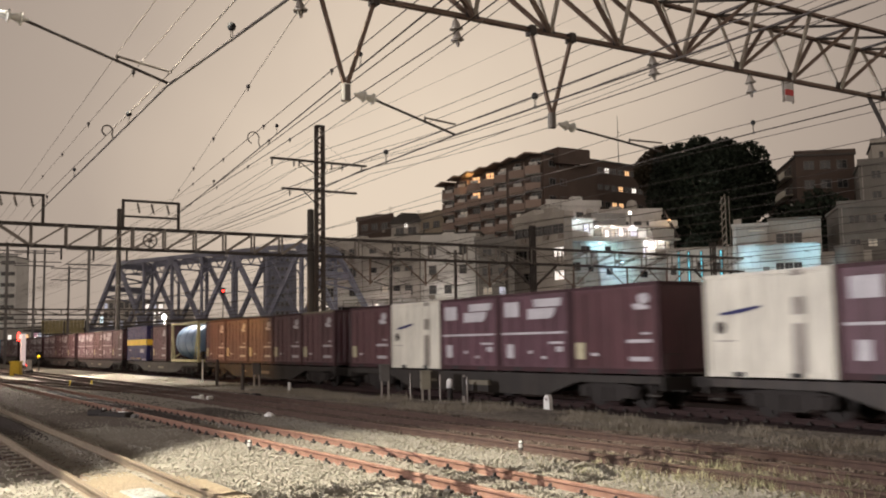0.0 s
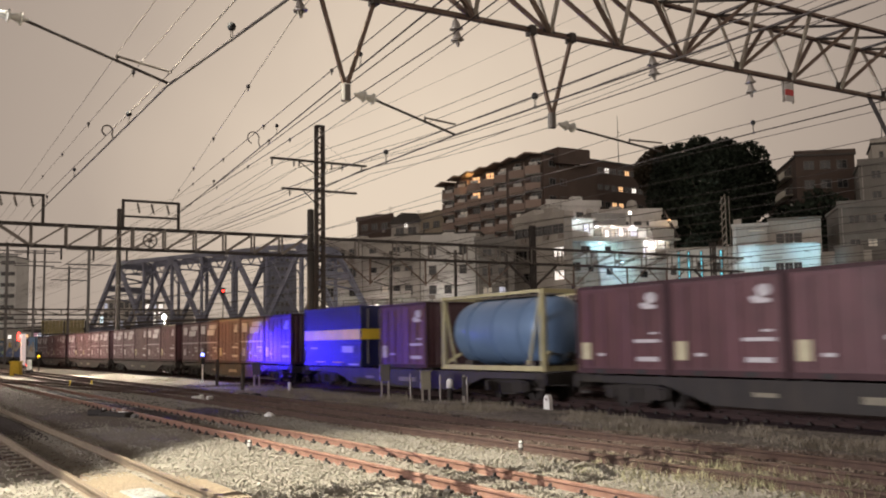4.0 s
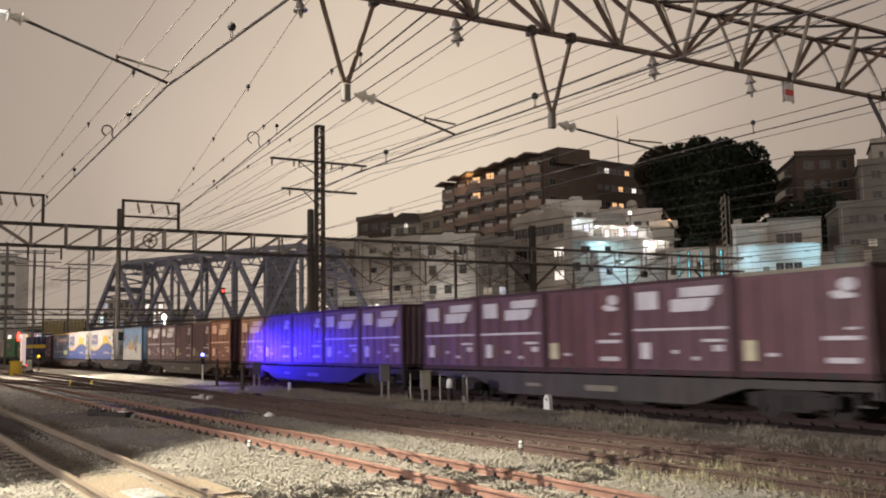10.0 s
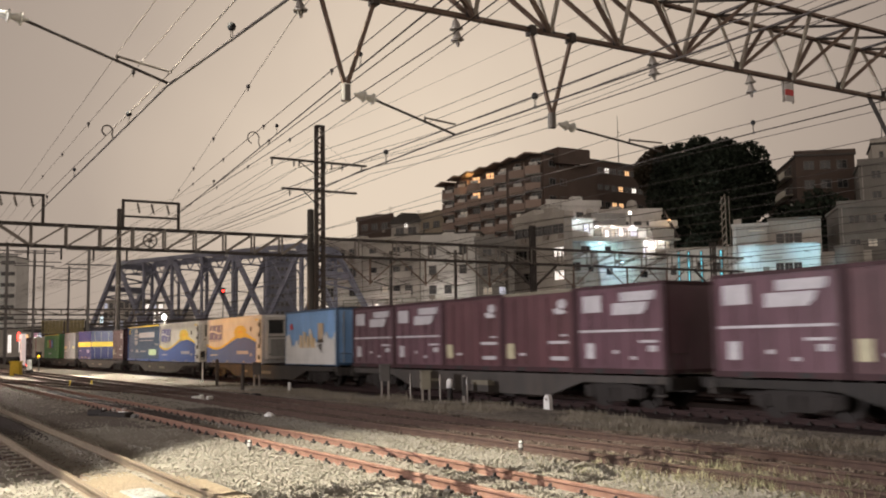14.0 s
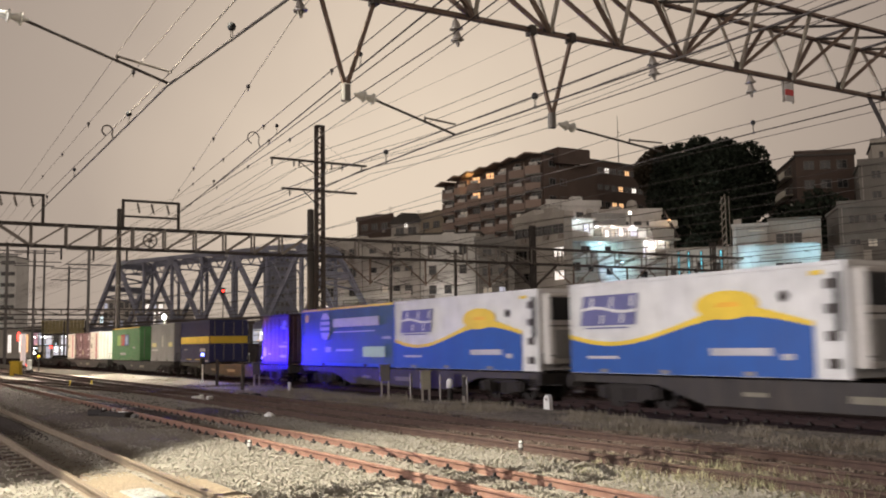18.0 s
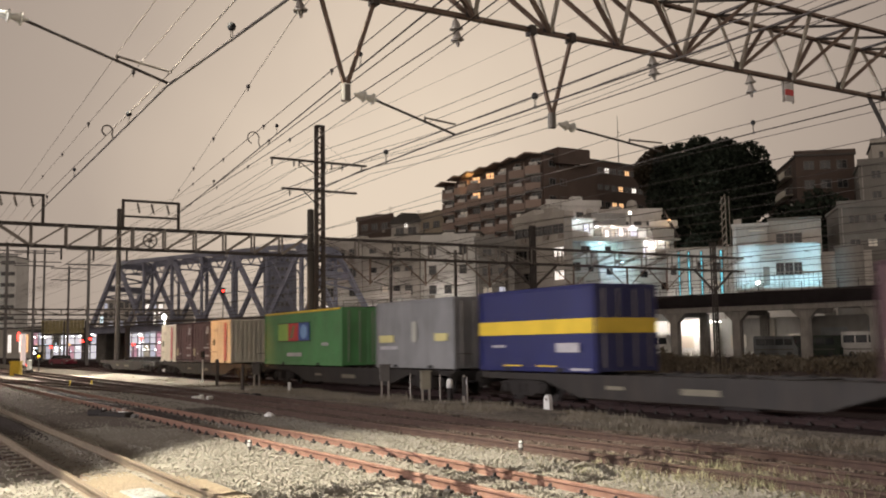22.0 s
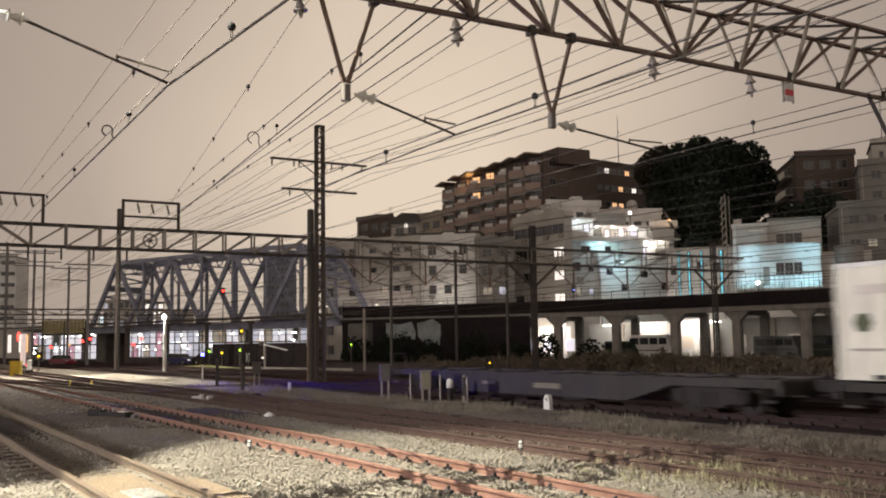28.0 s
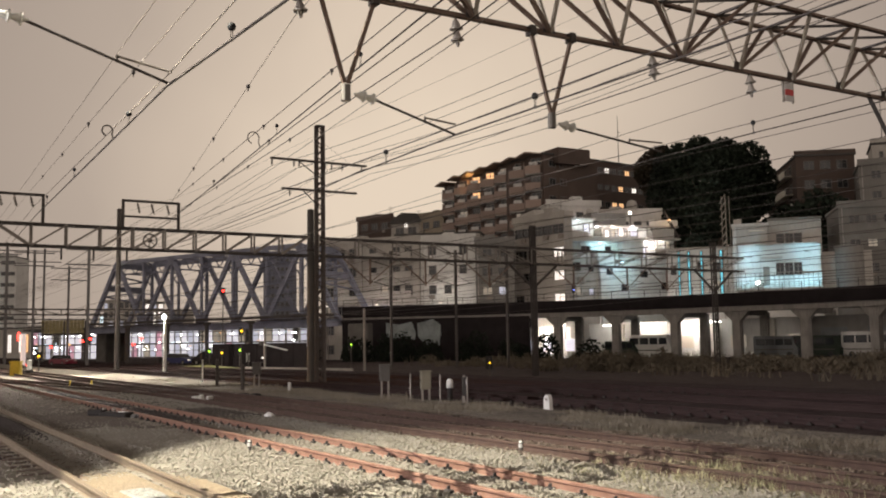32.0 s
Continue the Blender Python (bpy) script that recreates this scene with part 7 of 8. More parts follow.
post(-47.0, 15.25, 1.25, 0.075, STEEL_DARK, "dark steel post beside the line")
post(-42.1, 14.85, 1.05, 0.085, STEEL_DARK, "short dark steel post beside the line")
post(-39.2, 15.95, 0.28, 0.07, WHITE, "short white marker peg")
for x, y in ((-16.9, 6.1), (-13.6, 9.8)):
    p = post(x, y, 0.185, 0.036, STEEL_DARK, "small distance peg with a white cap", "distance_peg", PEG_WHITE)
    part("sleeve", Geo().tube((0, 0, 0.10), (0, 0, 0.165), 0.042, 10), PEG_WHITE, p)
    part("band", Geo().tube((0, 0, 0.166), (0, 0, 0.182), 0.043, 10), STEEL_DARK, p)
    part("figure", Geo().box(-0.024, -0.037, 0.132, 0.02, 0.012, 0.03).moved(pose(0, 0, 0)), STEEL_DARK, p)

stone = thing("boundary_marker", pose(-22.2, 17.0, BASE), "white round-topped marker stone in dry grass", "marker stone")
arch = [(-0.14, -0.1), (0.14, -0.1), (0.135, 0.22)] + [(0.12 * math.cos(a * math.pi / 8), 0.26 + 0.14 * math.sin(a * math.pi / 8)) for a in range(9)] + [(-0.135, 0.22)]
part("stone", Geo().slab(arch, -0.06, 0.06), WHITE, stone)
part("plate", Geo().box(0.0, -0.066, 0.26, 0.1, 0.012, 0.08), STEEL_GREY, stone)


def cabinet(x, y, w, h, lift, label, paint, rz=-25):
    t = thing("trackside_cabinet", pose(x, y, BASE, 0, 0, rz), label, "cabinet", "trackside cabinets")
    for sx in (-1, 1):
        for sy in (-1, 1):
            part("leg", Geo().beam((sx * w * 0.42, sy * 0.12, -0.1), (sx * w * 0.42, sy * 0.12, lift + 0.05), 0.045), STEEL_GREY, t)
    b = part("body", Geo().cham(0, 0, lift + h / 2, w, 0.34, h, 0.02), paint, t)
    d = part("door", Geo().cham(0, -0.18, lift + h / 2, w * 0.86, 0.025, h * 0.86, 0.006), paint, t)
    part("handle", Geo().box(w * 0.3, -0.2, lift + h / 2, 0.03, 0.03, 0.1), STEEL_DARK, d)
    part("roof", Geo().cham(0, 0, lift + h + 0.02, w + 0.06, 0.42, 0.04, 0.015), paint, t)
    return t


cabinet(-45.0, 16.6, 0.55, 0.55, 0.55, "grey relay cabinet on steel legs", CAB_GREY)
cabinet(-30.2, 15.9, 0.50, 0.55, 0.62, "rusty grey relay cabinet on tall legs", CAB_GREY)
cabinet(-28.7, 16.7, 0.38, 0.60, 0.35, "pale relay cabinet on a frame", CAB_PALE)
for x, y in ((-29.6, 16.6), (-27.9, 16.8), (-26.7, 17.0)):
    post(x, y, 0.85, 0.03, STEEL_GREY, "thin steel stake beside the line", "stake")
dome = thing("lamp_hood", pose(-27.6, 17.0, BASE), "white dome on a dark stand", "signal lamp")
part("stand", Geo().tube((0, 0, -0.1), (0, 0, 0.42), 0.09, 10), UNDER, dome)
part("dome", smooth(Geo().spin((0, 0, 0.42), (0, 0, 1), [(0, 0.12), (0.18, 0.12), (0.27, 0.09), (0.31, 0.03)], 14).mesh("dome", WHITE)), None, dome)
panel = thing("barrier_panel", pose(-26.5, 16.9, BASE, 0, 0, -20), "dark barrier panel with a white edge strip", "panel")
part("board", Geo().cham(0, 0, 0.5, 0.66, 0.04, 0.62, 0.01), UNDER, panel)
for sx in (-0.33, 0.33):
    part("leg", Geo().tube((sx, 0, -0.1), (sx, 0, 0.82), 0.022, 8), STEEL_GREY, panel)
part("edge_strip", Geo().box(0.35, -0.03, 0.66, 0.05, 0.015, 0.16), WHITE, panel)

# things lying between the rails
lump = thing("plastic_bag", pose(-24.4, 9.35, -0.13), "crumpled white plastic bag on the ballast", "bag")
g = Geo().spin((0, 0, -0.02), (0, 0, 1), [(0, 0.16), (0.05, 0.20), (0.10, 0.13), (0.14, 0.05)], 9)
g.v = [(x + 0.03 * noise.noise(Vector((x * 20, y * 20, z * 9))), y * 0.7, z + 0.03 * noise.noise(Vector((x * 13, y * 17, 2)))) for x, y, z in g.v]
part("bag", g, WHITE, lump)
for x, y in ((-25.9, 11.2), (-25.5, 12.2)):
    solid("concrete_plate", Geo().cham(0, 0, -0.09, 0.48, 0.16, 0.05, 0.01), PORCELAIN, "pale concrete plate between the rails", "plate", "plates", m=pose(x, y, 0, 0, 0, 4))
sw = thing("point_machine", pose(-27.3, 6.05, -0.17, 0, 0, 40), "dark point machine beside a rail", "point machine")
part("case", Geo().cham(0, 0, 0.09, 0.9, 0.40, 0.18, 0.04), UNDER, sw)
part("cover_plate", Geo().cham(0.72, 0.05, 0.07, 0.4, 0.34, 0.12, 0.03), CAB_GREY, sw)
part("pale_label", Geo().box(0.2, 0, 0.186, 0.22, 0.16, 0.012), PORCELAIN, sw)
part("motor", Geo().tube((-0.9, 0, 0.14), (-0.45, 0, 0.14), 0.11, 12), UNDER, sw)
for i in range(3):
    part("cover_bolt", Geo().tube((-0.35 + i * 0.33, -0.1, 0.24), (-0.35 + i * 0.33, -0.1, 0.29), 0.05, 8), STEEL_GREY, sw)
part("rod", Geo().beam((0.2, 0.2, 0.06), (0.2, 1.4, 0.06), 0.05), STEEL_DARK, sw)
for x, y, s_ in ((-34.5, 10.4, 0.16), (-34.1, 10.8, 0.12), (-33.2, 10.2, 0.14), (-35.3, 10.9, 0.12)):
    solid("concrete_block", Geo().cham(0, 0, 0.06, s_ * 2, s_ * 1.3, 0.14, 0.03), PORCELAIN, "small pale concrete block on the ballast", "block", "blocks", m=pose(x, y, -0.14, 0, 0, s_ * 900))
deb = Geo()
rnd = random.Random(4)
for i in range(9):
    deb.cham(rnd.uniform(-0.7, 0.7), rnd.uniform(-0.2, 0.2), rnd.uniform(0.02, 0.12), rnd.uniform(0.2, 0.5), rnd.uniform(0.1, 0.25), rnd.uniform(0.06, 0.14), 0.03)
tagged(solid("scrap_heap", deb, UNDER, "small dark heap of scrap by the track", "scrap", m=pose(-35.2, 12.7, -0.16)), kind="stuff")
for x, y in ((-51.6, 9.1), (-50.6, 9.95)):
    post(x, y, 0.3, 0.05, YELLOW, "short yellow point indicator peg", "indicator_peg")
cab = thing("yellow_box", pose(-78.8, 10.0, BASE, 0, 0, -20), "yellow grit box beside the yard track", "box")
part("body", Geo().cham(0, 0, 0.5, 0.95, 0.7, 1.05, 0.05), YELLOW, cab)
part("lid", Geo().cham(0, 0, 1.06, 1.05, 0.8, 0.10, 0.04), YELLOW, cab)
sg_ = thing("warning_board", pose(-83.0, 11.5, BASE, 0, 0, -30), "pale board with two red lamps", "sign")
part("board", Geo().cham(0, 0, 0.75, 0.9, 0.06, 0.8, 0.02), PORCELAIN, sg_)
part("stand", Geo().box(0, 0, 0.15, 0.7, 0.4, 0.35), UNDER, sg_)
for x in (-0.2, 0.22):
    part("lamp", Geo().tube((x, -0.03, 0.72), (x, -0.09, 0.72), 0.13, 10), LAMP_RED, sg_)

lp = thing("lamp_post", pose(-84.1, 22.6, BASE), "pale lit lamp post with a white lantern", "lamp post")
part("shaft", Geo().tube((0, 0, -0.1), (0, 0, 4.45), 0.17, 12, 0.13), PLASTER_W, lp)
part("lantern", smooth(Geo().spin((0, -0.1, 4.4), (0, 0, 1), [(0, 0.06), (0.1, 0.17), (0.3, 0.18), (0.45, 0.06)], 14).mesh("lantern", LAMP_WHITE)), None, lp)
part("hood", Geo().cham(0, -0.1, 4.98, 0.8, 0.5, 0.08, 0.02), STEEL_DARK, lp)
lamp("lamp_post_light", "POINT", pose(-84.6, 21.9, 4.3), 3400, (1.0, 0.97, 0.85), 0.2)


mound = Geo()
for i in range(26):
    for j in range(8):
        x, y = -106 + i * 0.72, 28.9 + j * 0.42
        mound.v.append((x, y, -0.30 + 0.22 * math.sin(math.pi * i / 25) * math.sin(math.pi * j / 7) + 0.03 * noise.noise(Vector((x, y, 1.0)))))
mound.f = [(i * 8 + j, (i + 1) * 8 + j, (i + 1) * 8 + j + 1, i * 8 + j + 1) for i in range(25) for j in range(7)]
solid("grass_bank", mound, mat("yellow_green_turf", (0.30, 0.30, 0.12), 0.9, 0, 6, 0.5, 0.5, 20), "low grassy bank lit by the lamp post", "grass bank", kind="structure")


def signal(x, y, z, glow_m, label, r=0.14, mast=True, base=-0.3):
    t = thing("signal_lamp", pose(x, y, 0), label, "signal", "signal lamps")
    if mast:
        part("mast", Geo().tube((0, 0, base), (0, 0, z + 0.3), 0.06, 8), STEEL_DARK, t)
    part("backboard", Geo().cham(-0.03, 0, z, 0.08, 0.5, 0.8, 0.03).moved(pose(0, 0, 0)), BLACK, t)
    part("lens", Geo().tube((0.02, 0, z), (0.10, -0.03, z), r * 0.62, 12), glow_m, t)
    part("visor", Geo().box(0.12, 0, z + r + 0.03, 0.2, r * 2.2, 0.02), BLACK, t)
    return t


signal(-107.1, 35.4, 8.2, LAMP_RED, "red line signal on the bridge", 0.2, True, -0.4)
signal(-72.7, 35.1, 1.8, LAMP_GREEN, "green line signal on a low mast", 0.12)
signal(-50.1, 33.8, 0.5, LAMP_AMBER, "amber signal low over the ground", 0.09)
signal(-97.0, 33.9, 1.4, LAMP_GREEN, "green line signal on a mast", 0.18)
signal(-96.8, 34.0, 3.4, LAMP_AMBER, "amber line signal on a mast", 0.2)
signal(-98.0, 32.3, 1.15, LAMP_AMBER, "amber line signal on a mast", 0.18)
signal(-108.6, 34.3, 1.3, LAMP_GREEN, "green line signal on a mast", 0.2)
signal(-91.8, 13.5, 1.2, LAMP_AMBER, "amber yard signal on a mast", 0.15)
signal(-92.3, 75.1, 8.2, glow("small_blue_lamp", (0.15, 0.2, 1.0), 12), "small blue lamp on the viaduct", 0.14, True, 5.6)
signal(-107.1, 103.3, 20.9, LAMP_RED, "red warning lamp on a roof", 0.3, True, 18.5)
signal(-150.0, 29.2, 3.3, LAMP_RED, "red yard signal on a mast", 0.3)

for x, y, h in ((-67.6, 33.8, 4.7), (-89.8, 63.3, 13.2)):
    post(x, y, h, 0.10, STEEL_GREY, "grey steel cable pole", "cable_pole")
tw = thing("lattice_pole", pose(-88.0, 97.9, 0), "pale lattice pole beside a house", "pole")
for dx in (-0.42, 0.42):
    for dy in (-0.42, 0.42):
        part("leg", Geo().beam((dx, dy, -0.4), (dx * 0.8, dy * 0.8, 20.8), 0.09), STEEL_PALE, tw)
for i in range(12):
    z = 9 + i
    part("brace", Geo().beam((-0.5, -0.5, z), (0.5, -0.5, z + 1), 0.1), STEEL_PALE, tw)


# ---- below and beside the bridge ----
hoard = thing("hoarding", pose(-103.5, 33.0, -0.4, 0, 0, math.degrees(math.atan2(4.9, 14.6))), "long black site hoarding below the bridge", "hoarding")
for i in range(8):
    part("panel", Geo().cham(0.97 + i * 1.94, 0, 1.25, 1.9, 0.08, 2.5, 0.02), NEAR_BLACK, hoard)
    part("stay", Geo().beam((i * 1.94, 0.1, 0), (i * 1.94, 0.6, 2.3), 0.06), STEEL_DARK, hoard)
gate = thing("road_barrier", pose(-93.65, 35.4, -0.4, 0, 0, 18.6), "pale road barrier with a sloping white arm before the hoarding", "barrier")
part("post", Geo().tube((0, 0, -0.05), (0, 0, 4.1), 0.13, 10), STEEL_GREY, gate)
part("arm", Geo().beam((0.1, -0.2, 2.35), (3.7, -0.2, 1.75), 0.12), WHITE, gate)
part("counterweight", Geo().cham(-0.35, -0.2, 2.42, 0.4, 0.2, 0.3, 0.03), STEEL_DARK, gate)
part("arm_light", Geo().cham(-0.1, -0.2, 1.0, 0.2, 0.16, 0.2, 0.03), LIT_WHITE, gate)
bow = thing("bow_tie_sign", pose(-94.8, 34.0, -0.3, 0, 0, -30), "white bow-tie shaped marker sign", "sign")
part("plate", Geo().slab([(-0.75, 0.45), (0, 0.85), (0.75, 0.45), (0.75, 1.45), (0, 1.05), (-0.75, 1.45)], -0.03, 0.03), PORCELAIN, bow)
part("post", Geo().tube((0, 0.06, -0.1), (0, 0.06, 1.2), 0.05, 8), STEEL_DARK, bow)
kerb = thing("kerb", pose(0, 0, 0), "pale concrete kerb beyond the main lines", "kerb", kind="structure")
for i in range(16):
    a_, b_ = Vector((-85.3, 30.4, -0.25)), Vector((-69.0, 33.4, -0.25))
    part("kerb_stone", Geo().beam(a_.lerp(b_, i / 16 + 0.002), a_.lerp(b_, (i + 1) / 16 - 0.002), 0.25, 0.3), CONCRETE, kerb)


def lit_hall(name, p0, p1, h, label, bays, rows, codes, wall=CONCRETE_DARK, deep=6.0, win=None):
    d = Vector((*p1, 0)) - Vector((*p0, 0))
    L = d.length
    t = thing(name, Matrix.Translation((p0[0], p0[1], -0.4)) @ pose(0, 0, 0, 0, 0, math.degrees(math.atan2(d.y, d.x))), label, "building")
    part("wall", Geo().box(L / 2, deep / 2, h / 2, L, deep, h), wall, t)
    part("roof", Geo().box(L / 2, deep / 2, h + 0.15, L + 0.6, deep + 0.6, 0.3), ROOF_D, t)
    k = 0
    for r in range(rows):
        for c in range(bays):
            code = codes[k % len(codes)]
            k += 1
            if code == "-":
                continue
            fr, panes = window_meshes(L / bays * 0.72, h / rows * 0.62, True)
            w = part("window", fr, None, t, m=pose((c + 0.5) * L / bays, -0.03, (r + 0.5) * h / rows))
            part("pane", panes[code], None, w)
    return t


def glazed_hall(name, p0, p1, h, label, bays, seed, lamps):
    """A long hall with a glass front: tall panes between mullions, a canopy and rows of lamps."""
    d = Vector((*p1, 0)) - Vector((*p0, 0))
    L = d.length
    rg = random.Random(seed)
    t = thing(name, Matrix.Translation((p0[0], p0[1], -0.4)) @ pose(0, 0, 0, 0, 0, math.degrees(math.atan2(d.y, d.x))), label, "building")
    part("wall", Geo().box(L / 2, 3.2, h / 2, L, 6.0, h), CONCRETE_DARK, t)
    part("roof", Geo().box(L / 2, 2.4, h + 0.2, L + 0.6, 8.4, 0.4), ROOF_D, t)
    bw = L / bays
    for c in range(bays):
        x = (c + 0.5) * bw
        for z, hh in ((h * 0.27, h * 0.46), (h * 0.74, h * 0.42)):
            pane = rg.choice("hhghfhhdhpgh")
            part("pane", window_meshes(round(bw, 2), round(hh, 2), False)[1][pane], None, t, m=pose(x, 0.12, z))
        part("mullion", Geo().box(c * bw, 0.06, h / 2, rg.choice((0.12, 0.2, 0.45)), 0.2, h), STEEL_GREY if c % 3 else PLASTER_W, t)
    for q, th in ((0.51, 0.28), (0.26, 0.1), (0.74, 0.1), (0.9, 0.16)):
        part("transom", Geo().box(L / 2, 0.04, h * q, L, 0.2, th), STEEL_DARK, t)
    for i in range(lamps):
        part("lamp", Geo().cham(rg.uniform(0.5, L - 0.5), -0.5, rg.choice((0.86, 0.8, 0.55, 0.42, 0.3)) * h, rg.uniform(0.12, 0.34), 0.2, rg.uniform(0.10, 0.30), 0.03), rg.choice((LAMP_WHITE, LIT_WHITE, LIT_WARM, LAMP_WHITE, LIT_COOL, LIT_WHITE, LIT_WHITE, LAMP_WHITE, LIT_COOL)), t)
    return t


glazed_hall("station_hall", (-231, 45), (-186, 79.5), 6.2, "long glazed station hall full of bright lamps", 34, 5, 120)
glazed_hall("shop_row", (-215, 30), (-196, 41), 6.0, "row of glazed shops with bright fronts", 10, 9, 44)
for x, y, z, mm, lb in ((-152, 24.0, 2.4, LAMP_RED, "red lamp on a road post"), (-158, 22.5, 1.6, LAMP_WHITE, "white lamp on a road post"), (-147, 27.5, 3.2, LAMP_RED, "red lamp on a road post"), (-160, 28.0, 2.8, LIT_WARM, "warm lamp on a road post"), (-142, 33.6, 2.6, LAMP_RED, "red lamp on a road post"), (-139, 34.0, 3.4, LAMP_RED, "red lamp on a road post"), (-128, 41.5, 1.4, LAMP_BLUE, "blue lamp on a road post"),
                        (-150, 33.2, 1.2, LAMP_AMBER, "amber lamp on a road post"), (-131, 36.6, 1.0, LAMP_WHITE, "white lamp on a road post"), (-124, 42.5, 2.2, LAMP_WHITE, "white lamp on a road post")):
    rp = thing("road_lamp", pose(x, y, -0.42), lb, "lamp", "road lamps")
    part("post", Geo().tube((0, 0, -0.05), (0, 0, z), 0.07, 8), STEEL_DARK, rp)
    part("head", Geo().cham(0, 0, z + 0.18, 0.34, 0.34, 0.34, 0.08), mm, rp)
for i, (x, y, h) in enumerate(((-150, 34.5, 5.6), (-140, 38.0, 5.6), (-131, 41.0, 5.4), (-123, 44.5, 5.4), (-158, 30.0, 5.4), (-134, 31.0, 5.2))):
    t = thing("bridge_column", pose(x, y, -0.42), "dark steel column below the bridge approach", "column", "bridge columns")
    part("shaft", Geo().tube((0, 0, 0), (0, 0, h), 0.28, 10), STEEL_DARK, t)
    part("cap", Geo().cham(0, 0, h, 0.9, 0.9, 0.3, 0.05), STEEL_DARK, t)
lit_hall("office_building", (-300, 62), (-288, 70), 16.5, "distant office block with lit windows", 7, 6, "ddgdgdfgddgfdldgdgdd", PLASTER)
lit_hall("office_building", (-281.5, 69.6), (-280.2, 74.9), 15.4, "distant narrow office with bright white floors", 3, 7, "ddd" "ddd" "ddd" "ddd" "dlg" "lll" "lgl", PLASTER)
lit_hall("office_building", (-345, 70), (-336, 76), 14.0, "distant office block with lit windows", 5, 4, "lddldcdlld", PLASTER)
lit_hall("warehouse", (-300, 30), (-262, 42), 8.0, "long low warehouse with lamps along its eave", 12, 1, "-l--l-lw-l--", PLASTER)
house("tower_block", (-327.5, 36), (-325.0, 40.6), -0.4, 31, 10, "dark tower block with a pale lit edge", PLASTER_W, rows=9, cols=3, win=(1.4, 1.2))
part("lit_edge", Geo().box(0, 0, 0, 2.2, 0.2, 24), LIT_COOL, house("tower_block", (-327.9, 33), (-327.4, 36), 0, 31, 8, "pale lit stair tower", PLASTER_W, rows=0, parapet=False), "glowing stair glazing", m=pose(1.5, -0.12, 16))
ab = thing("abutment_wall", pose(-161, 24.5, -0.4, 0, 0, 60), "ochre corrugated screen wall on the bridge approach", "wall")
for x in (-0.3, 3.0, 6.3):
    part("post", Geo().beam((x, 0, -0.1), (x, 0, 6.6), 0.22), STEEL_DARK, ab)
part("girder", Geo().box(3, 0, 4.55, 7, 0.4, 0.3), STEEL_DARK, ab)
for i in range(12):
    part("screen_panel", Geo().cham(-0.3 + i * 0.56, -0.05, 5.7, 0.5, 0.1, 2.1, 0.02), mat("ochre_screen", (0.35, 0.30, 0.15), 0.8) if i == 0 else bpy.data.materials["ochre_screen"], ab)
ban = thing("banner_sign", pose(-110, 14.6, -0.3, 0, 0, -60), "tall pale lit advertising banner with red edge", "sign")
part("board", Geo().cham(0, 0, 2.1, 0.62, 0.12, 3.4, 0.03), glow("lit_sign_white", (1.0, 0.86, 0.82), 0.42), ban)
part("red_edge", Geo().box(0.6, -0.02, 3.5, 0.16, 0.16, 0.9), LAMP_RED, ban)
part("post", Geo().tube((0, 0.1, -0.1), (0, 0.1, 0.5), 0.12, 8), STEEL_DARK, ban)
for i in range(5):
    part("bar", Geo().box(0, -0.068, 1.2 + i * 0.45, 0.45, 0.012, 0.22), STEEL_DARK, ban)
lamp("banner_light", "POINT", pose(-108, 12.5, 2.4), 420, (1.0, 0.5, 0.32), 0.2)


def car(x, y, rz, paint, label, tail=False):
    t = thing("car", pose(x, y, -0.42, 0, 0, rz), label, "car", "parked cars")
    body = [(-2.1, 0.28), (2.1, 0.28), (2.15, 0.62), (1.9, 0.82), (1.05, 0.92), (-1.9, 0.95), (-2.15, 0.75)]
    cabin = [(1.0, 0.9), (0.45, 1.42), (-1.1, 1.46), (-1.75, 0.93)]
    part("body", Geo().slab(body, -0.85, 0.85), paint, t)
    part("cabin", Geo().slab(cabin, -0.74, 0.74), PANE, t)
    for sx in (-1.35, 1.35):
        for sy in (-0.78, 0.78):
            w = part("wheel", Geo().tube((sx, sy - 0.1, 0.31), (sx, sy + 0.1, 0.31), 0.31, 14), BLACK, t)
            part("rim", Geo().tube((sx, sy - 0.11, 0.31), (sx, sy + 0.11, 0.31), 0.18, 10), STEEL_GREY, w)
    for sy in (-0.6, 0.6):
        part("headlight", Geo().box(2.12, sy, 0.66, 0.08, 0.3, 0.12), LIT_WHITE if tail else PORCELAIN, t)
        part("tail_light", Geo().box(-2.13, sy, 0.76, 0.06, 0.28, 0.14), LAMP_RED if tail else RED_M, t)
    return t


car(-139, 23.5, 20, mat("wine_red_car_paint", (0.20, 0.02, 0.04), 0.3), "dark red parked car beside the yard")
car(-120.5, 34.4, 25, NAVY, "dark blue parked car below the bridge", True)
car(-117.0, 37.0, 30, UNDER, "black parked car below the bridge")
car(-126.0, 35.2, 22, UNDER, "black parked car below the bridge", True)
for x, y, h in ((-150, 17.5, 17), (-142, 20.0, 16), (-170, 25.5, 19), (-155, 26.8, 15), (-190, 22.0, 22), (-120, 23.0, 14.5)):
    t = thing("line_mast", pose(x, y, -0.4), "slim dark line mast with cross arms", "mast", "far masts")
    part("shaft", Geo().beam((0, 0, 0), (0, 0, h), 0.30), STEEL_HAZE, t)
    for z in (h - 0.4, h - 2.2):
        part("cross_arm", Geo().beam((0, -2.6, z), (0, 2.6, z), 0.16), STEEL_HAZE, t)
for x in (-150.0, -200.0):
    truss_gantry("overhead_gantry", x, 4, 46, 6.9, 7.7, "distant dark lattice gantry", 3.5, 0.5, supports=(4, 46), chord=0.2, web=0.14)

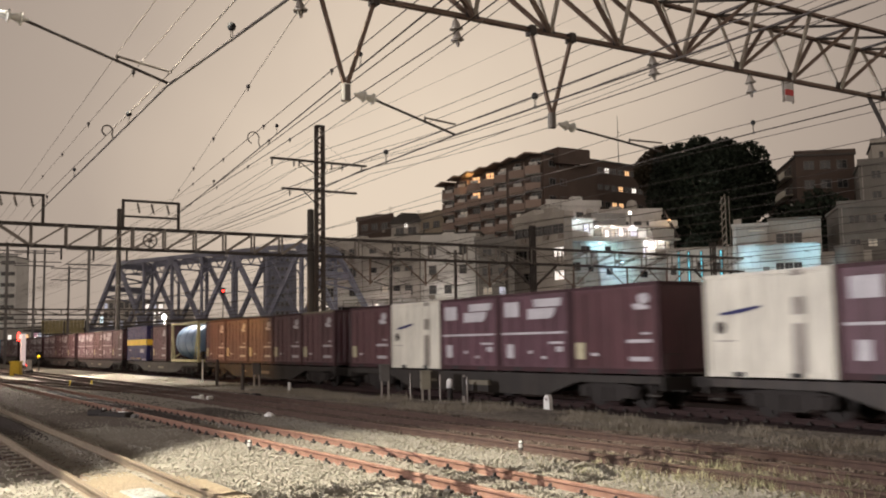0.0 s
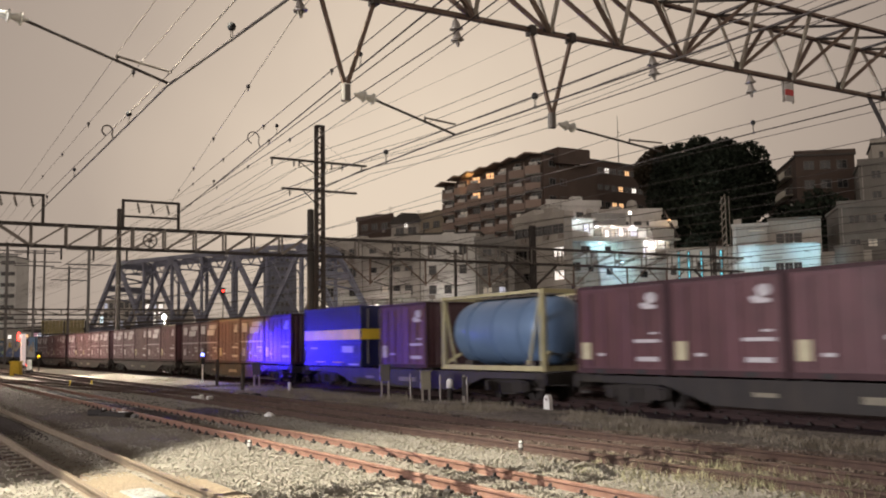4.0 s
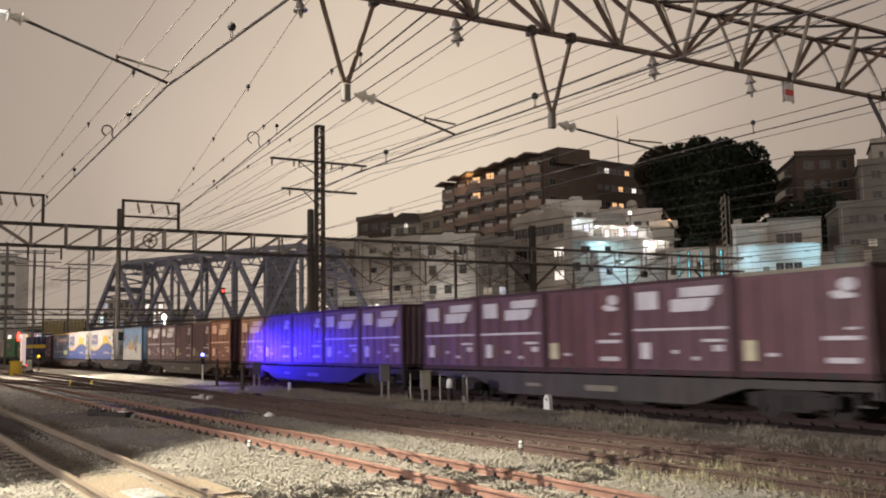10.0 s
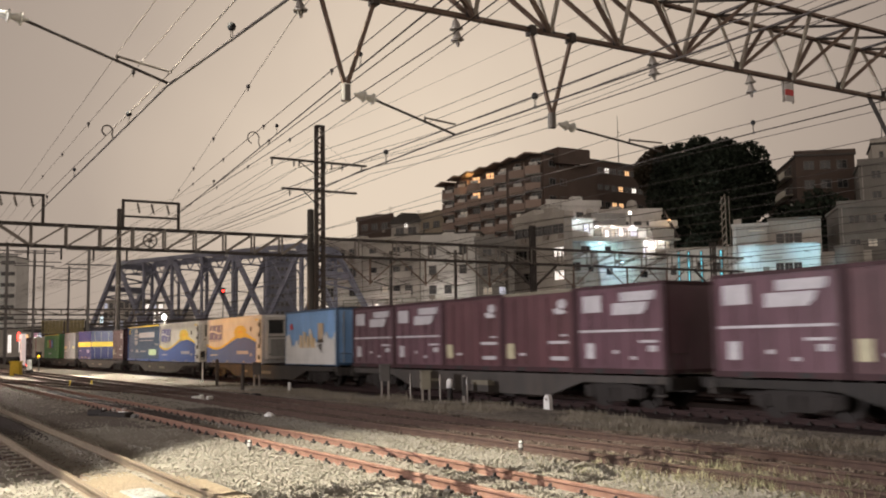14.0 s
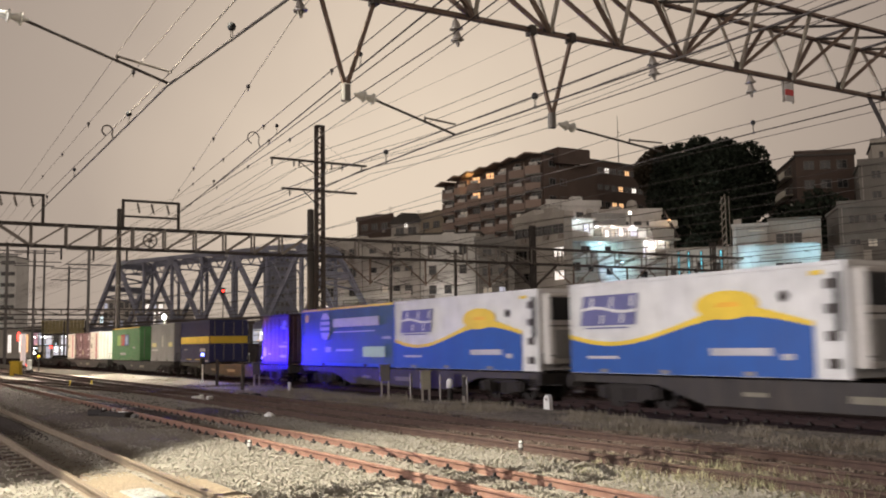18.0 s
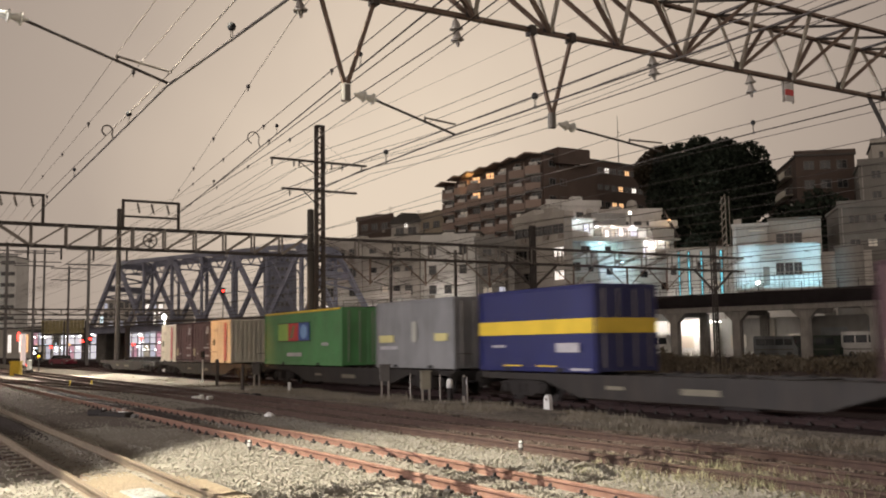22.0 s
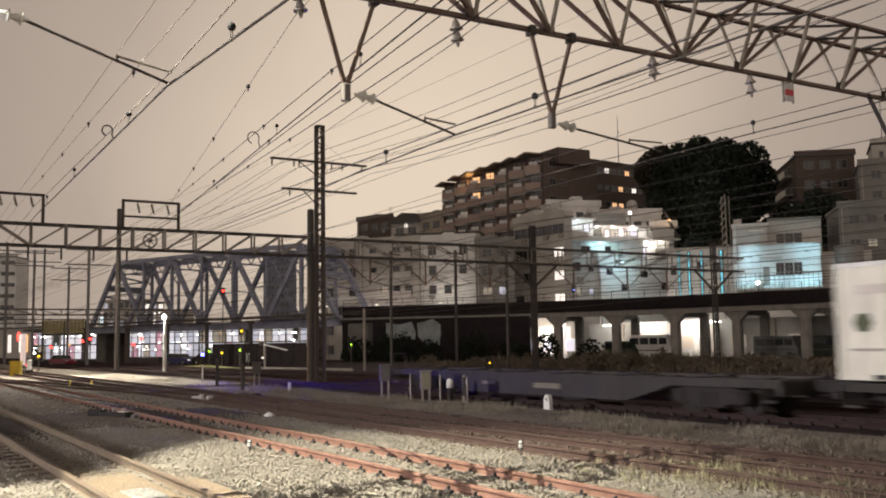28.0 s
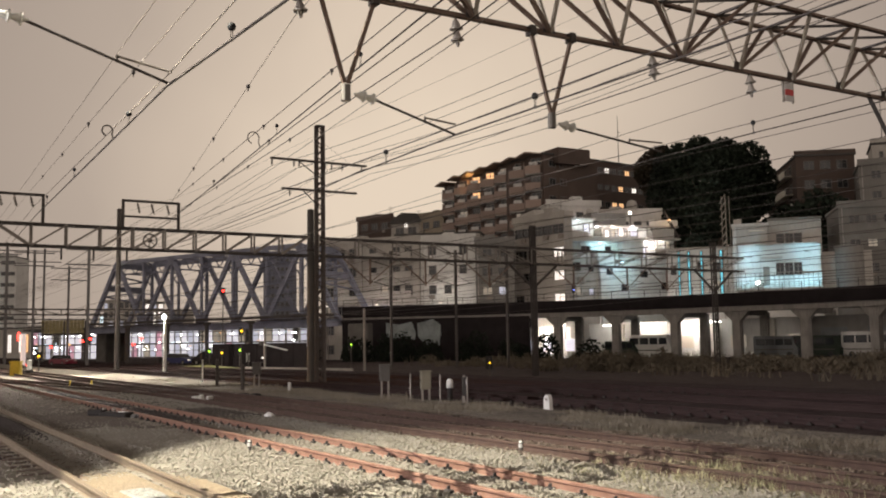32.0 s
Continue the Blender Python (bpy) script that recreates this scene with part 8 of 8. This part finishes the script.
# lit street side behind the viaduct bays
bays = thing("shop_row", pose(-102.5, 88.7, -0.4, 0, 0, 4), "pale shop fronts behind the viaduct bays", "building")
part("wall", Geo().box(14.5, 2, 2.3, 35, 4, 4.6), PLASTER_W, bays)
part("wall", Geo().box(47.5, 2.4, 2.3, 31, 4, 4.6), CONCRETE_DARK, bays)
for i, c in enumerate((CREAM, PLASTER_W, CREAM, CREAM)):
    part("pilaster", Geo().cham(3.4 + i * 8.0, -0.25, 2.2, 1.1, 0.5, 4.4, 0.03), c, bays)
    part("shop_window", Geo().cham(6.6 + i * 8.0, -0.05, 1.9, 2.2, 0.1, 1.5, 0.02), LIT_FAINT, bays)
    part("door_panel", Geo().cham(9.2 + i * 8.0, -0.05, 1.3, 1.0, 0.1, 2.2, 0.02), GREY_C, bays)
for i in range(5):
    part("shutter_door", Geo().cham(35 + i * 5.6, 0.36, 1.7, 3.2, 0.1, 3.2, 0.02), GREY_C, bays)
for i, x in enumerate((2, 9, 20)):
    part("strip_light", Geo().box(x, -1.2, 4.3, 2.0, 0.15, 0.1), LAMP_WHITE, bays)
front = thing("shop_row", pose(-112.5, 79.7, -0.4, 0, 0, 6), "cream shop front beside the viaduct bays", "building")
part("wall", Geo().box(5.6, 0.4, 2.1, 11.6, 0.8, 4.2), PLASTER_W, front)
for i in range(3):
    part("pilaster", Geo().cham(1.5 + i * 4.2, -0.1, 2.1, 0.8, 0.4, 4.2, 0.03), CREAM, front)
    part("shop_window", Geo().cham(3.6 + i * 4.2, -0.02, 1.7, 1.7, 0.1, 1.6, 0.02), LIT_DIM, front)
for x, y, e in ((-109.5, 76.4, 330), (-104.2, 77.4, 580), (-99.0, 80.6, 400), (-93.5, 86.8, 330), (-86.5, 87.6, 330), (-62.5, 86.0, 70)):
    lamp("bay_light", "AREA", look((x, y, 4.3), (x - 1, y + 4, 1.0)), e, (1.0, 0.88, 0.80), 1.2)
vl = thing("viaduct_lamp", pose(-70.5, 83.0, 6.75), "bright round lamp on the viaduct parapet", "lamp")
part("globe", smooth(Geo().spin((0, 0, 0.9), (0, 0, 1), [(0, 0.05), (0.1, 0.2), (0.28, 0.22), (0.38, 0.05)], 14).mesh("globe", LAMP_WHITE)), None, vl)
part("stem", Geo().tube((0, 0, 0), (0, 0, 0.95), 0.06, 8), STEEL_DARK, vl)
star = thing("roof_lamp", pose(-104.2, 95.8, 19.2), "bright white lamp on a roof mast", "lamp")
part("globe", smooth(Geo().spin((0, 0, 1.1), (0, 0, 1), [(0, 0.05), (0.1, 0.22), (0.3, 0.22), (0.4, 0.05)], 14).mesh("globe", LAMP_WHITE)), None, star)
part("stem", Geo().tube((0, 0, -0.5), (0, 0, 1.2), 0.08, 8), STEEL_DARK, star)
lamp("roof_lamp_light", "POINT", pose(-104.4, 95.0, 20.6), 260, (1.0, 0.92, 0.9), 0.3)
for i, poly in enumerate((((6.1, 4.6), (8.0, 4.35), (9.6, 4.7), (10.2, 3.2), (10.0, 2.3), (8.2, 2.55), (6.1, 2.5)), ((10.4, 4.5), (11.5, 4.7), (12.5, 5.0), (13.6, 4.2), (13.4, 1.5), (12.3, 1.9), (11.4, 1.6), (10.5, 2.8)))):
    tp = thing("tarpaulin", Matrix.Translation((-116.5, 55.2, 0)) @ pose(0, 0, 0, 0, 0, math.degrees(math.atan2(12.8, 13.5))), "pale tarpaulin sheet hung against the dark wall", "tarpaulin", "tarpaulins")
    part("sheet", Geo().slab(poly, -0.42 - 0.05 * i, -0.26), TARP, tp)
    for j in range(4):
        x_ = poly[0][0] + 0.6 + j * 0.8
        part("fold", Geo().beam((x_, -0.45 - 0.05 * i, 4.2 - 0.2 * (j % 2)), (x_ + 0.3, -0.47 - 0.05 * i, 2.8), 0.09), TARP, tp)


def van(x, y, rz, paint, label, k=1.0, name="van"):
    t = thing(name, pose(x, y, -0.42, 0, 0, rz), label, name)
    part("body", Geo().slab([(-2.4 * k, 0.35), (2.4 * k, 0.35), (2.45 * k, 1.1), (2.2 * k, 1.35), (1.8 * k, 2.1 * k), (-2.4 * k, 2.15 * k)], -0.95, 0.95), paint, t)
    for a_, b_ in ((1.0, 1.85), (0.0, 0.85), (-1.1, -0.15), (-2.2, -1.25)):
        part("side_window", Geo().slab([(a_ * k, 1.25 * k), (b_ * k, 1.25 * k), (b_ * k * 0.97, 1.85 * k), (a_ * k, 1.85 * k)], -0.98, -0.95), PANE, t)
    part("stripe", Geo().box(-0.2 * k, -0.965, 0.95, 4.2 * k, 0.02, 0.12), STEEL_DARK, t)
    for sx in (-1.5, 1.5):
        part("wheel", Geo().tube((sx * k, -1.0, 0.36), (sx * k, -0.7, 0.36), 0.36, 14), BLACK, t)
    return t


van(-72.0, 88.0, 5, GREY_C, "grey delivery van under the viaduct", 1.15)
van(-88.5, 84.6, 12, PLASTER_W, "white minibus with dark windows under the viaduct", 1.35, "minibus")
van(-92.6, 83.4, 12, LEAF, "dark green van under the viaduct", 1.0)
van(-61.5, 89.6, 3, PLASTER_D, "grey minibus with a dark stripe under the viaduct", 1.3, "minibus")
van(-67.2, 88.6, 5, LEAF, "dark green van under the viaduct", 1.15)

# distant skyline left of and behind the bridge
rs = random.Random(77)
for i in range(22):
    az_ = radians(176 - i * 2.3)
    dist = rs.uniform(420, 760)
    cx, cy = dist * math.cos(az_), dist * math.sin(az_)
    w_, h_ = rs.uniform(16, 34), rs.uniform(10, 24) * dist / 600
    side = Vector((math.sin(az_), -math.cos(az_), 0)) * w_ / 2
    lit_ = "".join(rs.choice("ddddddlwcd") for _ in range(30))
    house("tower_block", (cx - side.x, cy - side.y) if side.y < 0 else (cx + side.x, cy + side.y), (cx + side.x, cy + side.y) if side.y < 0 else (cx - side.x, cy - side.y), -0.4, h_, 12,
          "distant grey city block with scattered lit windows", PLASTER if i % 3 else CONCRETE_DARK, rows=4, cols=5, win=(2.0, 1.7), lit=lit_, parapet=False)


# ---- plants and loose stones ----
def leaf_mass(name, spots, label, leaf, material, n_per, kind="stuff", category="shrubs", seed=11):
    """Low growth: clumps of small leaves over given plan spots (x, y, radius, height)."""
    rnd = np.random.RandomState(seed)
    vs = []
    for x, y, r, h, z0 in spots:
        n = int(n_per * r * h)
        u = rnd.normal(size=(n, 3))
        u /= np.linalg.norm(u, axis=1)[:, None]
        u *= rnd.random_sample((n, 1)) ** 0.3
        c = np.stack([x + u[:, 0] * r, y + u[:, 1] * r * 0.8, z0 + np.abs(u[:, 2]) * h], 1)
        q = rnd.normal(size=(n, 3))
        q /= np.linalg.norm(q, axis=1)[:, None]
        w = np.cross(q, rnd.normal(size=(n, 3)))
        w /= np.linalg.norm(w, axis=1)[:, None] + 1e-6
        s = leaf * rnd.uniform(0.5, 1.5, (n, 1))
        vs.append(np.stack([c + q * s, c + w * s * 0.5, c - q * s, c - w * s * 0.5], 1).reshape(-1, 3))
    v = np.concatenate(vs)
    me = bpy.data.meshes.new(name)
    me.from_pydata(v.tolist(), [], [(i, i + 1, i + 2, i + 3) for i in range(0, len(v), 4)])
    me.materials.append(material)
    return tagged(new(name, me), label, category, kind=kind)


rv = random.Random(21)
bank = []
for i in range(120):
    x = rv.uniform(-92, -22)
    k_ = 0.5 + 0.9 * max(0.0, noise.noise(Vector((x * 0.13, 2.0, 5.0))) + 0.25)
    bank.append((x, 58 + rv.uniform(-12, 16) + (x + 55) * -0.12, rv.uniform(0.7, 1.7), rv.uniform(0.35, 1.3) * k_, -0.4))
for x, y, r, h in ((-54.5, 46.8, 1.6, 1.9), (-52.3, 48.0, 1.5, 1.5), (-50.5, 49.5, 1.4, 1.8), (-48.6, 50.8, 1.6, 1.1), (-46.0, 52.8, 1.8, 1.4), (-43.8, 54.2, 1.6, 1.2), (-41.5, 56.0, 1.8, 1.1), (-39.3, 57.3, 1.8, 1.7), (-58.0, 44.0, 1.3, 1.1), (-36.8, 58.6, 2.0, 1.5)):
    bank += [(x + rv.uniform(-0.8, 0.8), y + rv.uniform(-0.8, 0.8), r * rv.uniform(0.5, 0.8), h * rv.uniform(0.6, 1.0), -0.4) for _ in range(4)]
leaf_mass("shrub_bank", bank, "dark shrubs and weeds before the viaduct", 0.13, LEAF_SCRUB, 150)
LEAF_THICKET = mat("black_green_thicket", (0.011, 0.0135, 0.010), 0.9, 0, 3, 0.6, 0.0, 4, jitter=0.3, spec=0.1)
dark = [(-118 + i * 2.6 + rv.uniform(-1, 1), 50 + i * 1.75 + rv.uniform(-2, 2), rv.uniform(1.6, 2.6), rv.uniform(2.2, 4.2), -0.4) for i in range(13)]
leaf_mass("dark_thicket", dark, "dark thicket below the railway embankment", 0.24, LEAF_THICKET, 70, seed=12)
hill = [(rv.uniform(-190, -90), 0, 4.5, 4.0, 0) for i in range(46)]
hill = [(x, 118 + (x + 90) * -0.30 + rv.uniform(-3, 24), r, h, 15 + rv.uniform(0, 6)) for x, y, r, h, z in hill]
leaf_mass("hill_trees", hill, "dark trees on the slope between houses", 0.5, LEAF, 26, category="trees", seed=13)


def grass(name, spots, label, material, seed=31, wide=1.0):
    """Thin tapering blades in tufts: spots of (x, y, z, height, blades, spread)."""
    rnd = np.random.RandomState(seed)
    vs, fs = [], []
    for x, y, z, h, n, sp in spots:
        for i in range(n):
            bx, by = x + rnd.normal() * sp, y + rnd.normal() * sp
            a, lean, hh = rnd.uniform(0, 6.28), rnd.uniform(0.15, 1.0), h * rnd.uniform(0.5, 1.2)
            w = wide * (0.006 + 0.006 * rnd.random_sample())
            dx, dy = math.cos(a), math.sin(a)
            k = len(vs)
            vs += [(bx - dy * w, by + dx * w, z), (bx + dy * w, by - dx * w, z),
                   (bx + dx * lean * hh * 0.4 + dy * w * 0.8, by + dy * lean * hh * 0.4 - dx * w * 0.8, z + hh * 0.6),
                   (bx + dx * lean * hh * 0.4 - dy * w * 0.8, by + dy * lean * hh * 0.4 + dx * w * 0.8, z + hh * 0.6),
                   (bx + dx * lean * hh, by + dy * lean * hh, z + hh)]
            fs += [(k, k + 1, k + 2, k + 3), (k + 3, k + 2, k + 4)]
    g = Geo()
    g.v, g.f = vs, fs
    return solid(name, g, material, label, "grass", kind="stuff")


tufts = []
for i in range(2600):
    x = -6 - 58 * rv.random() ** 1.4
    y = rv.uniform(13.2, 17.0)
    dens = noise.noise(Vector((x * 0.35, y * 0.5, 4.0)))
    if dens > 0.0:
        tufts.append((x, y, -0.22, rv.uniform(0.04, 0.10) * (1.2 + 2.2 * dens), 16, 0.15))
for i in range(420):
    x = -9 - 30 * rv.random()
    y = 15.2 + 0.5 * noise.noise(Vector((x * 0.3, 2.0, 6.0))) + rv.gauss(0, 0.35)
    if noise.noise(Vector((x * 0.5, y * 0.3, 8.0))) > -0.12:
        tufts.append((x, y, -0.22, rv.uniform(0.08, 0.22), 24, 0.15))
grass("verge_grass", tufts, "dry straw-coloured grass along the verge", LEAF_VERGE, 31, 0.7)
tall = []
for i in range(900):
    x = -20 - 66 * rv.random()
    y = 56 + rv.uniform(-12, 20) + (x + 55) * -0.12
    dens = noise.noise(Vector((x * 0.16, y * 0.16, 9.0)))
    if dens > -0.1:
        tall.append((x, y, -0.45, rv.uniform(0.4, 1.0) * (0.9 + 1.2 * max(0, dens)), 9, 0.35))
grass("tall_weeds", tall, "tall dry weeds before the viaduct", LEAF_SCRUB, 37, 3.2)
weeds = []
for i in range(190):
    x, y = rv.gauss(-8.8, 1.3), rv.gauss(10.0, 0.75)
    weeds.append((x, y, -0.2, rv.uniform(0.07, 0.28), 20, 0.09))
for i in range(60):
    weeds.append((rv.uniform(-18, -7), rv.gauss(9.3, 0.15), -0.2, rv.uniform(0.06, 0.18), 10, 0.06))
grass("trackside_weeds", weeds, "tall dry weeds beside the siding", LEAF_DRY, 33, 0.45)


def stones(name, spots, label, material, seed=41):
    """Loose ballast: every stone a small irregular lump."""
    rnd = np.random.RandomState(seed)
    cube = np.array([(-1, -1, -1), (1, -1, -1), (1, 1, -1), (-1, 1, -1), (-1, -1, 1), (1, -1, 1), (1, 1, 1), (-1, 1, 1)], float)
    quads = np.array([(3, 2, 1, 0), (4, 5, 6, 7), (0, 1, 5, 4), (1, 2, 6, 5), (2, 3, 7, 6), (3, 0, 4, 7)])
    n = len(spots)
    p = np.array(spots)
    size = rnd.uniform(0.5, 1.25, (n, 1, 3)) * p[:, None, 3:4]
    v = cube[None] * size * (1 + rnd.uniform(-0.45, 0.25, (n, 8, 3)))
    ang, tilt = rnd.uniform(0, 6.28, n), rnd.uniform(-0.8, 0.8, n)
    c, s, ct, st = np.cos(ang), np.sin(ang), np.cos(tilt), np.sin(tilt)
    x, y, z = v[..., 0], v[..., 1] * ct[:, None] - v[..., 2] * st[:, None], v[..., 1] * st[:, None] + v[..., 2] * ct[:, None]
    v = np.stack([x * c[:, None] - y * s[:, None], x * s[:, None] + y * c[:, None], z], -1) + p[:, None, :3]
    f = (quads[None] + 8 * np.arange(n)[:, None, None]).reshape(-1, 4)
    me = bpy.data.meshes.new(name)
    me.from_pydata(v.reshape(-1, 3).tolist(), [], f.tolist())
    me.materials.append(material)
    return tagged(new(name, me), label, "ballast stones", kind="stuff")


# stretches toned as shade, where most pale stones are left out: (end, from, to)
SHADE_STRIPS = ((-18.9, 3.72, 6.45), (-14.8, 0.0, 2.46))


def scatter(n, x0, x1, y0, y1, z, size, seed, bias=1.6, gap=()):
    rnd, out = random.Random(seed), []
    while len(out) < n:
        x = x1 - (x1 - x0) * rnd.random() ** bias
        y = rnd.uniform(y0, y1)
        if any(abs(y - q) < 0.10 for q in gap):
            continue
        if any(x < xe and ya < y < yb for xe, ya, yb in SHADE_STRIPS) and rnd.random() < 0.86:
            continue
        out.append((x, y, z + rnd.uniform(-0.015, 0.03), size * rnd.uniform(0.6, 1.3)))
    return out


stones("ballast_stones", scatter(52000, -30, -6.5, 0.8, 9.6, -0.139, 0.017, 51, 1.5, (2.535, 3.665, 6.495, 7.625)), "loose pale ballast stones", STONE)
stones("far_stones", scatter(16000, -52, -29, 0.8, 9.6, -0.130, 0.027, 57, 1.2, (2.535, 3.665, 6.495, 7.625)), "loose pale ballast stones farther along", STONE)
stones("dusty_stones", scatter(12000, -30, -6.5, 9.4, 13.4, -0.138, 0.021, 52, 1.5, (9.835, 10.965, 12.1)), "loose rust-dusted ballast stones", STONE_BROWN)


# ---- motion ----
def run(t):
    """How far the train has come at t seconds."""
    return -39.0457 + 9.12175 * t - 0.0566505 * t ** 2 + 0.0026868 * t ** 3 - 3.48292e-05 * t ** 4


def motions():
    times = [0.0, 1 / 30] + [float(i) for i in range(1, 32)] + [32.0 - 1 / 30, 32.0]
    for ob, off in MOVERS:
        walk(ob, [(t, pose(run(t) + off, TRACK_Y, DECK)) for t in times])
    # the beacon's added blink sleeve: down off the lamp for seven frames out of eleven or twelve, every 0.381 s
    up, down = 1.36, 0.99
    level = [down if -0.115 <= (i / FPS - 0.153 + 0.19) % 0.381 - 0.19 <= 0.09 else up for i in range(32 * FPS + 1)]
    rows = [(i / FPS, z) for i, z in enumerate(level) if i in (0, 32 * FPS) or z != level[i - 1] or z != level[i + 1]]
    walk(BLINK_SLEEVE, [(t, pose(0, 0, z)) for t, z in rows])
    # wheels turn with the way run; a step is less than a right angle
    steps = [i / 15 for i in range(481)]
    first = WAGONS[0]
    for bogie in [o for o in first.children if o.name.startswith("bogie")]:
        for ws in [o for o in bogie.children if o.name.startswith("wheelset")]:
            x = ws.location.x
            walk(ws, [(t, pose(x, 0, 0.43, 0, math.degrees((run(t) - run(0)) / 0.43), 0)) for t in steps])
    sets = {o.location.x > 0: o for b in first.children if b.name.startswith("bogie") for o in b.children if o.name.startswith("wheelset")}
    for wg in WAGONS[1:]:
        for b in wg.children:
            for o in b.children:
                if o.name.startswith("wheelset"):
                    src = sets[o.location.x > 0].animation_data
                    o.rotation_mode = "QUATERNION"
                    o.animation_data_create()
                    o.animation_data.action = src.action
                    o.animation_data.action_slot = src.action_slot


motions()
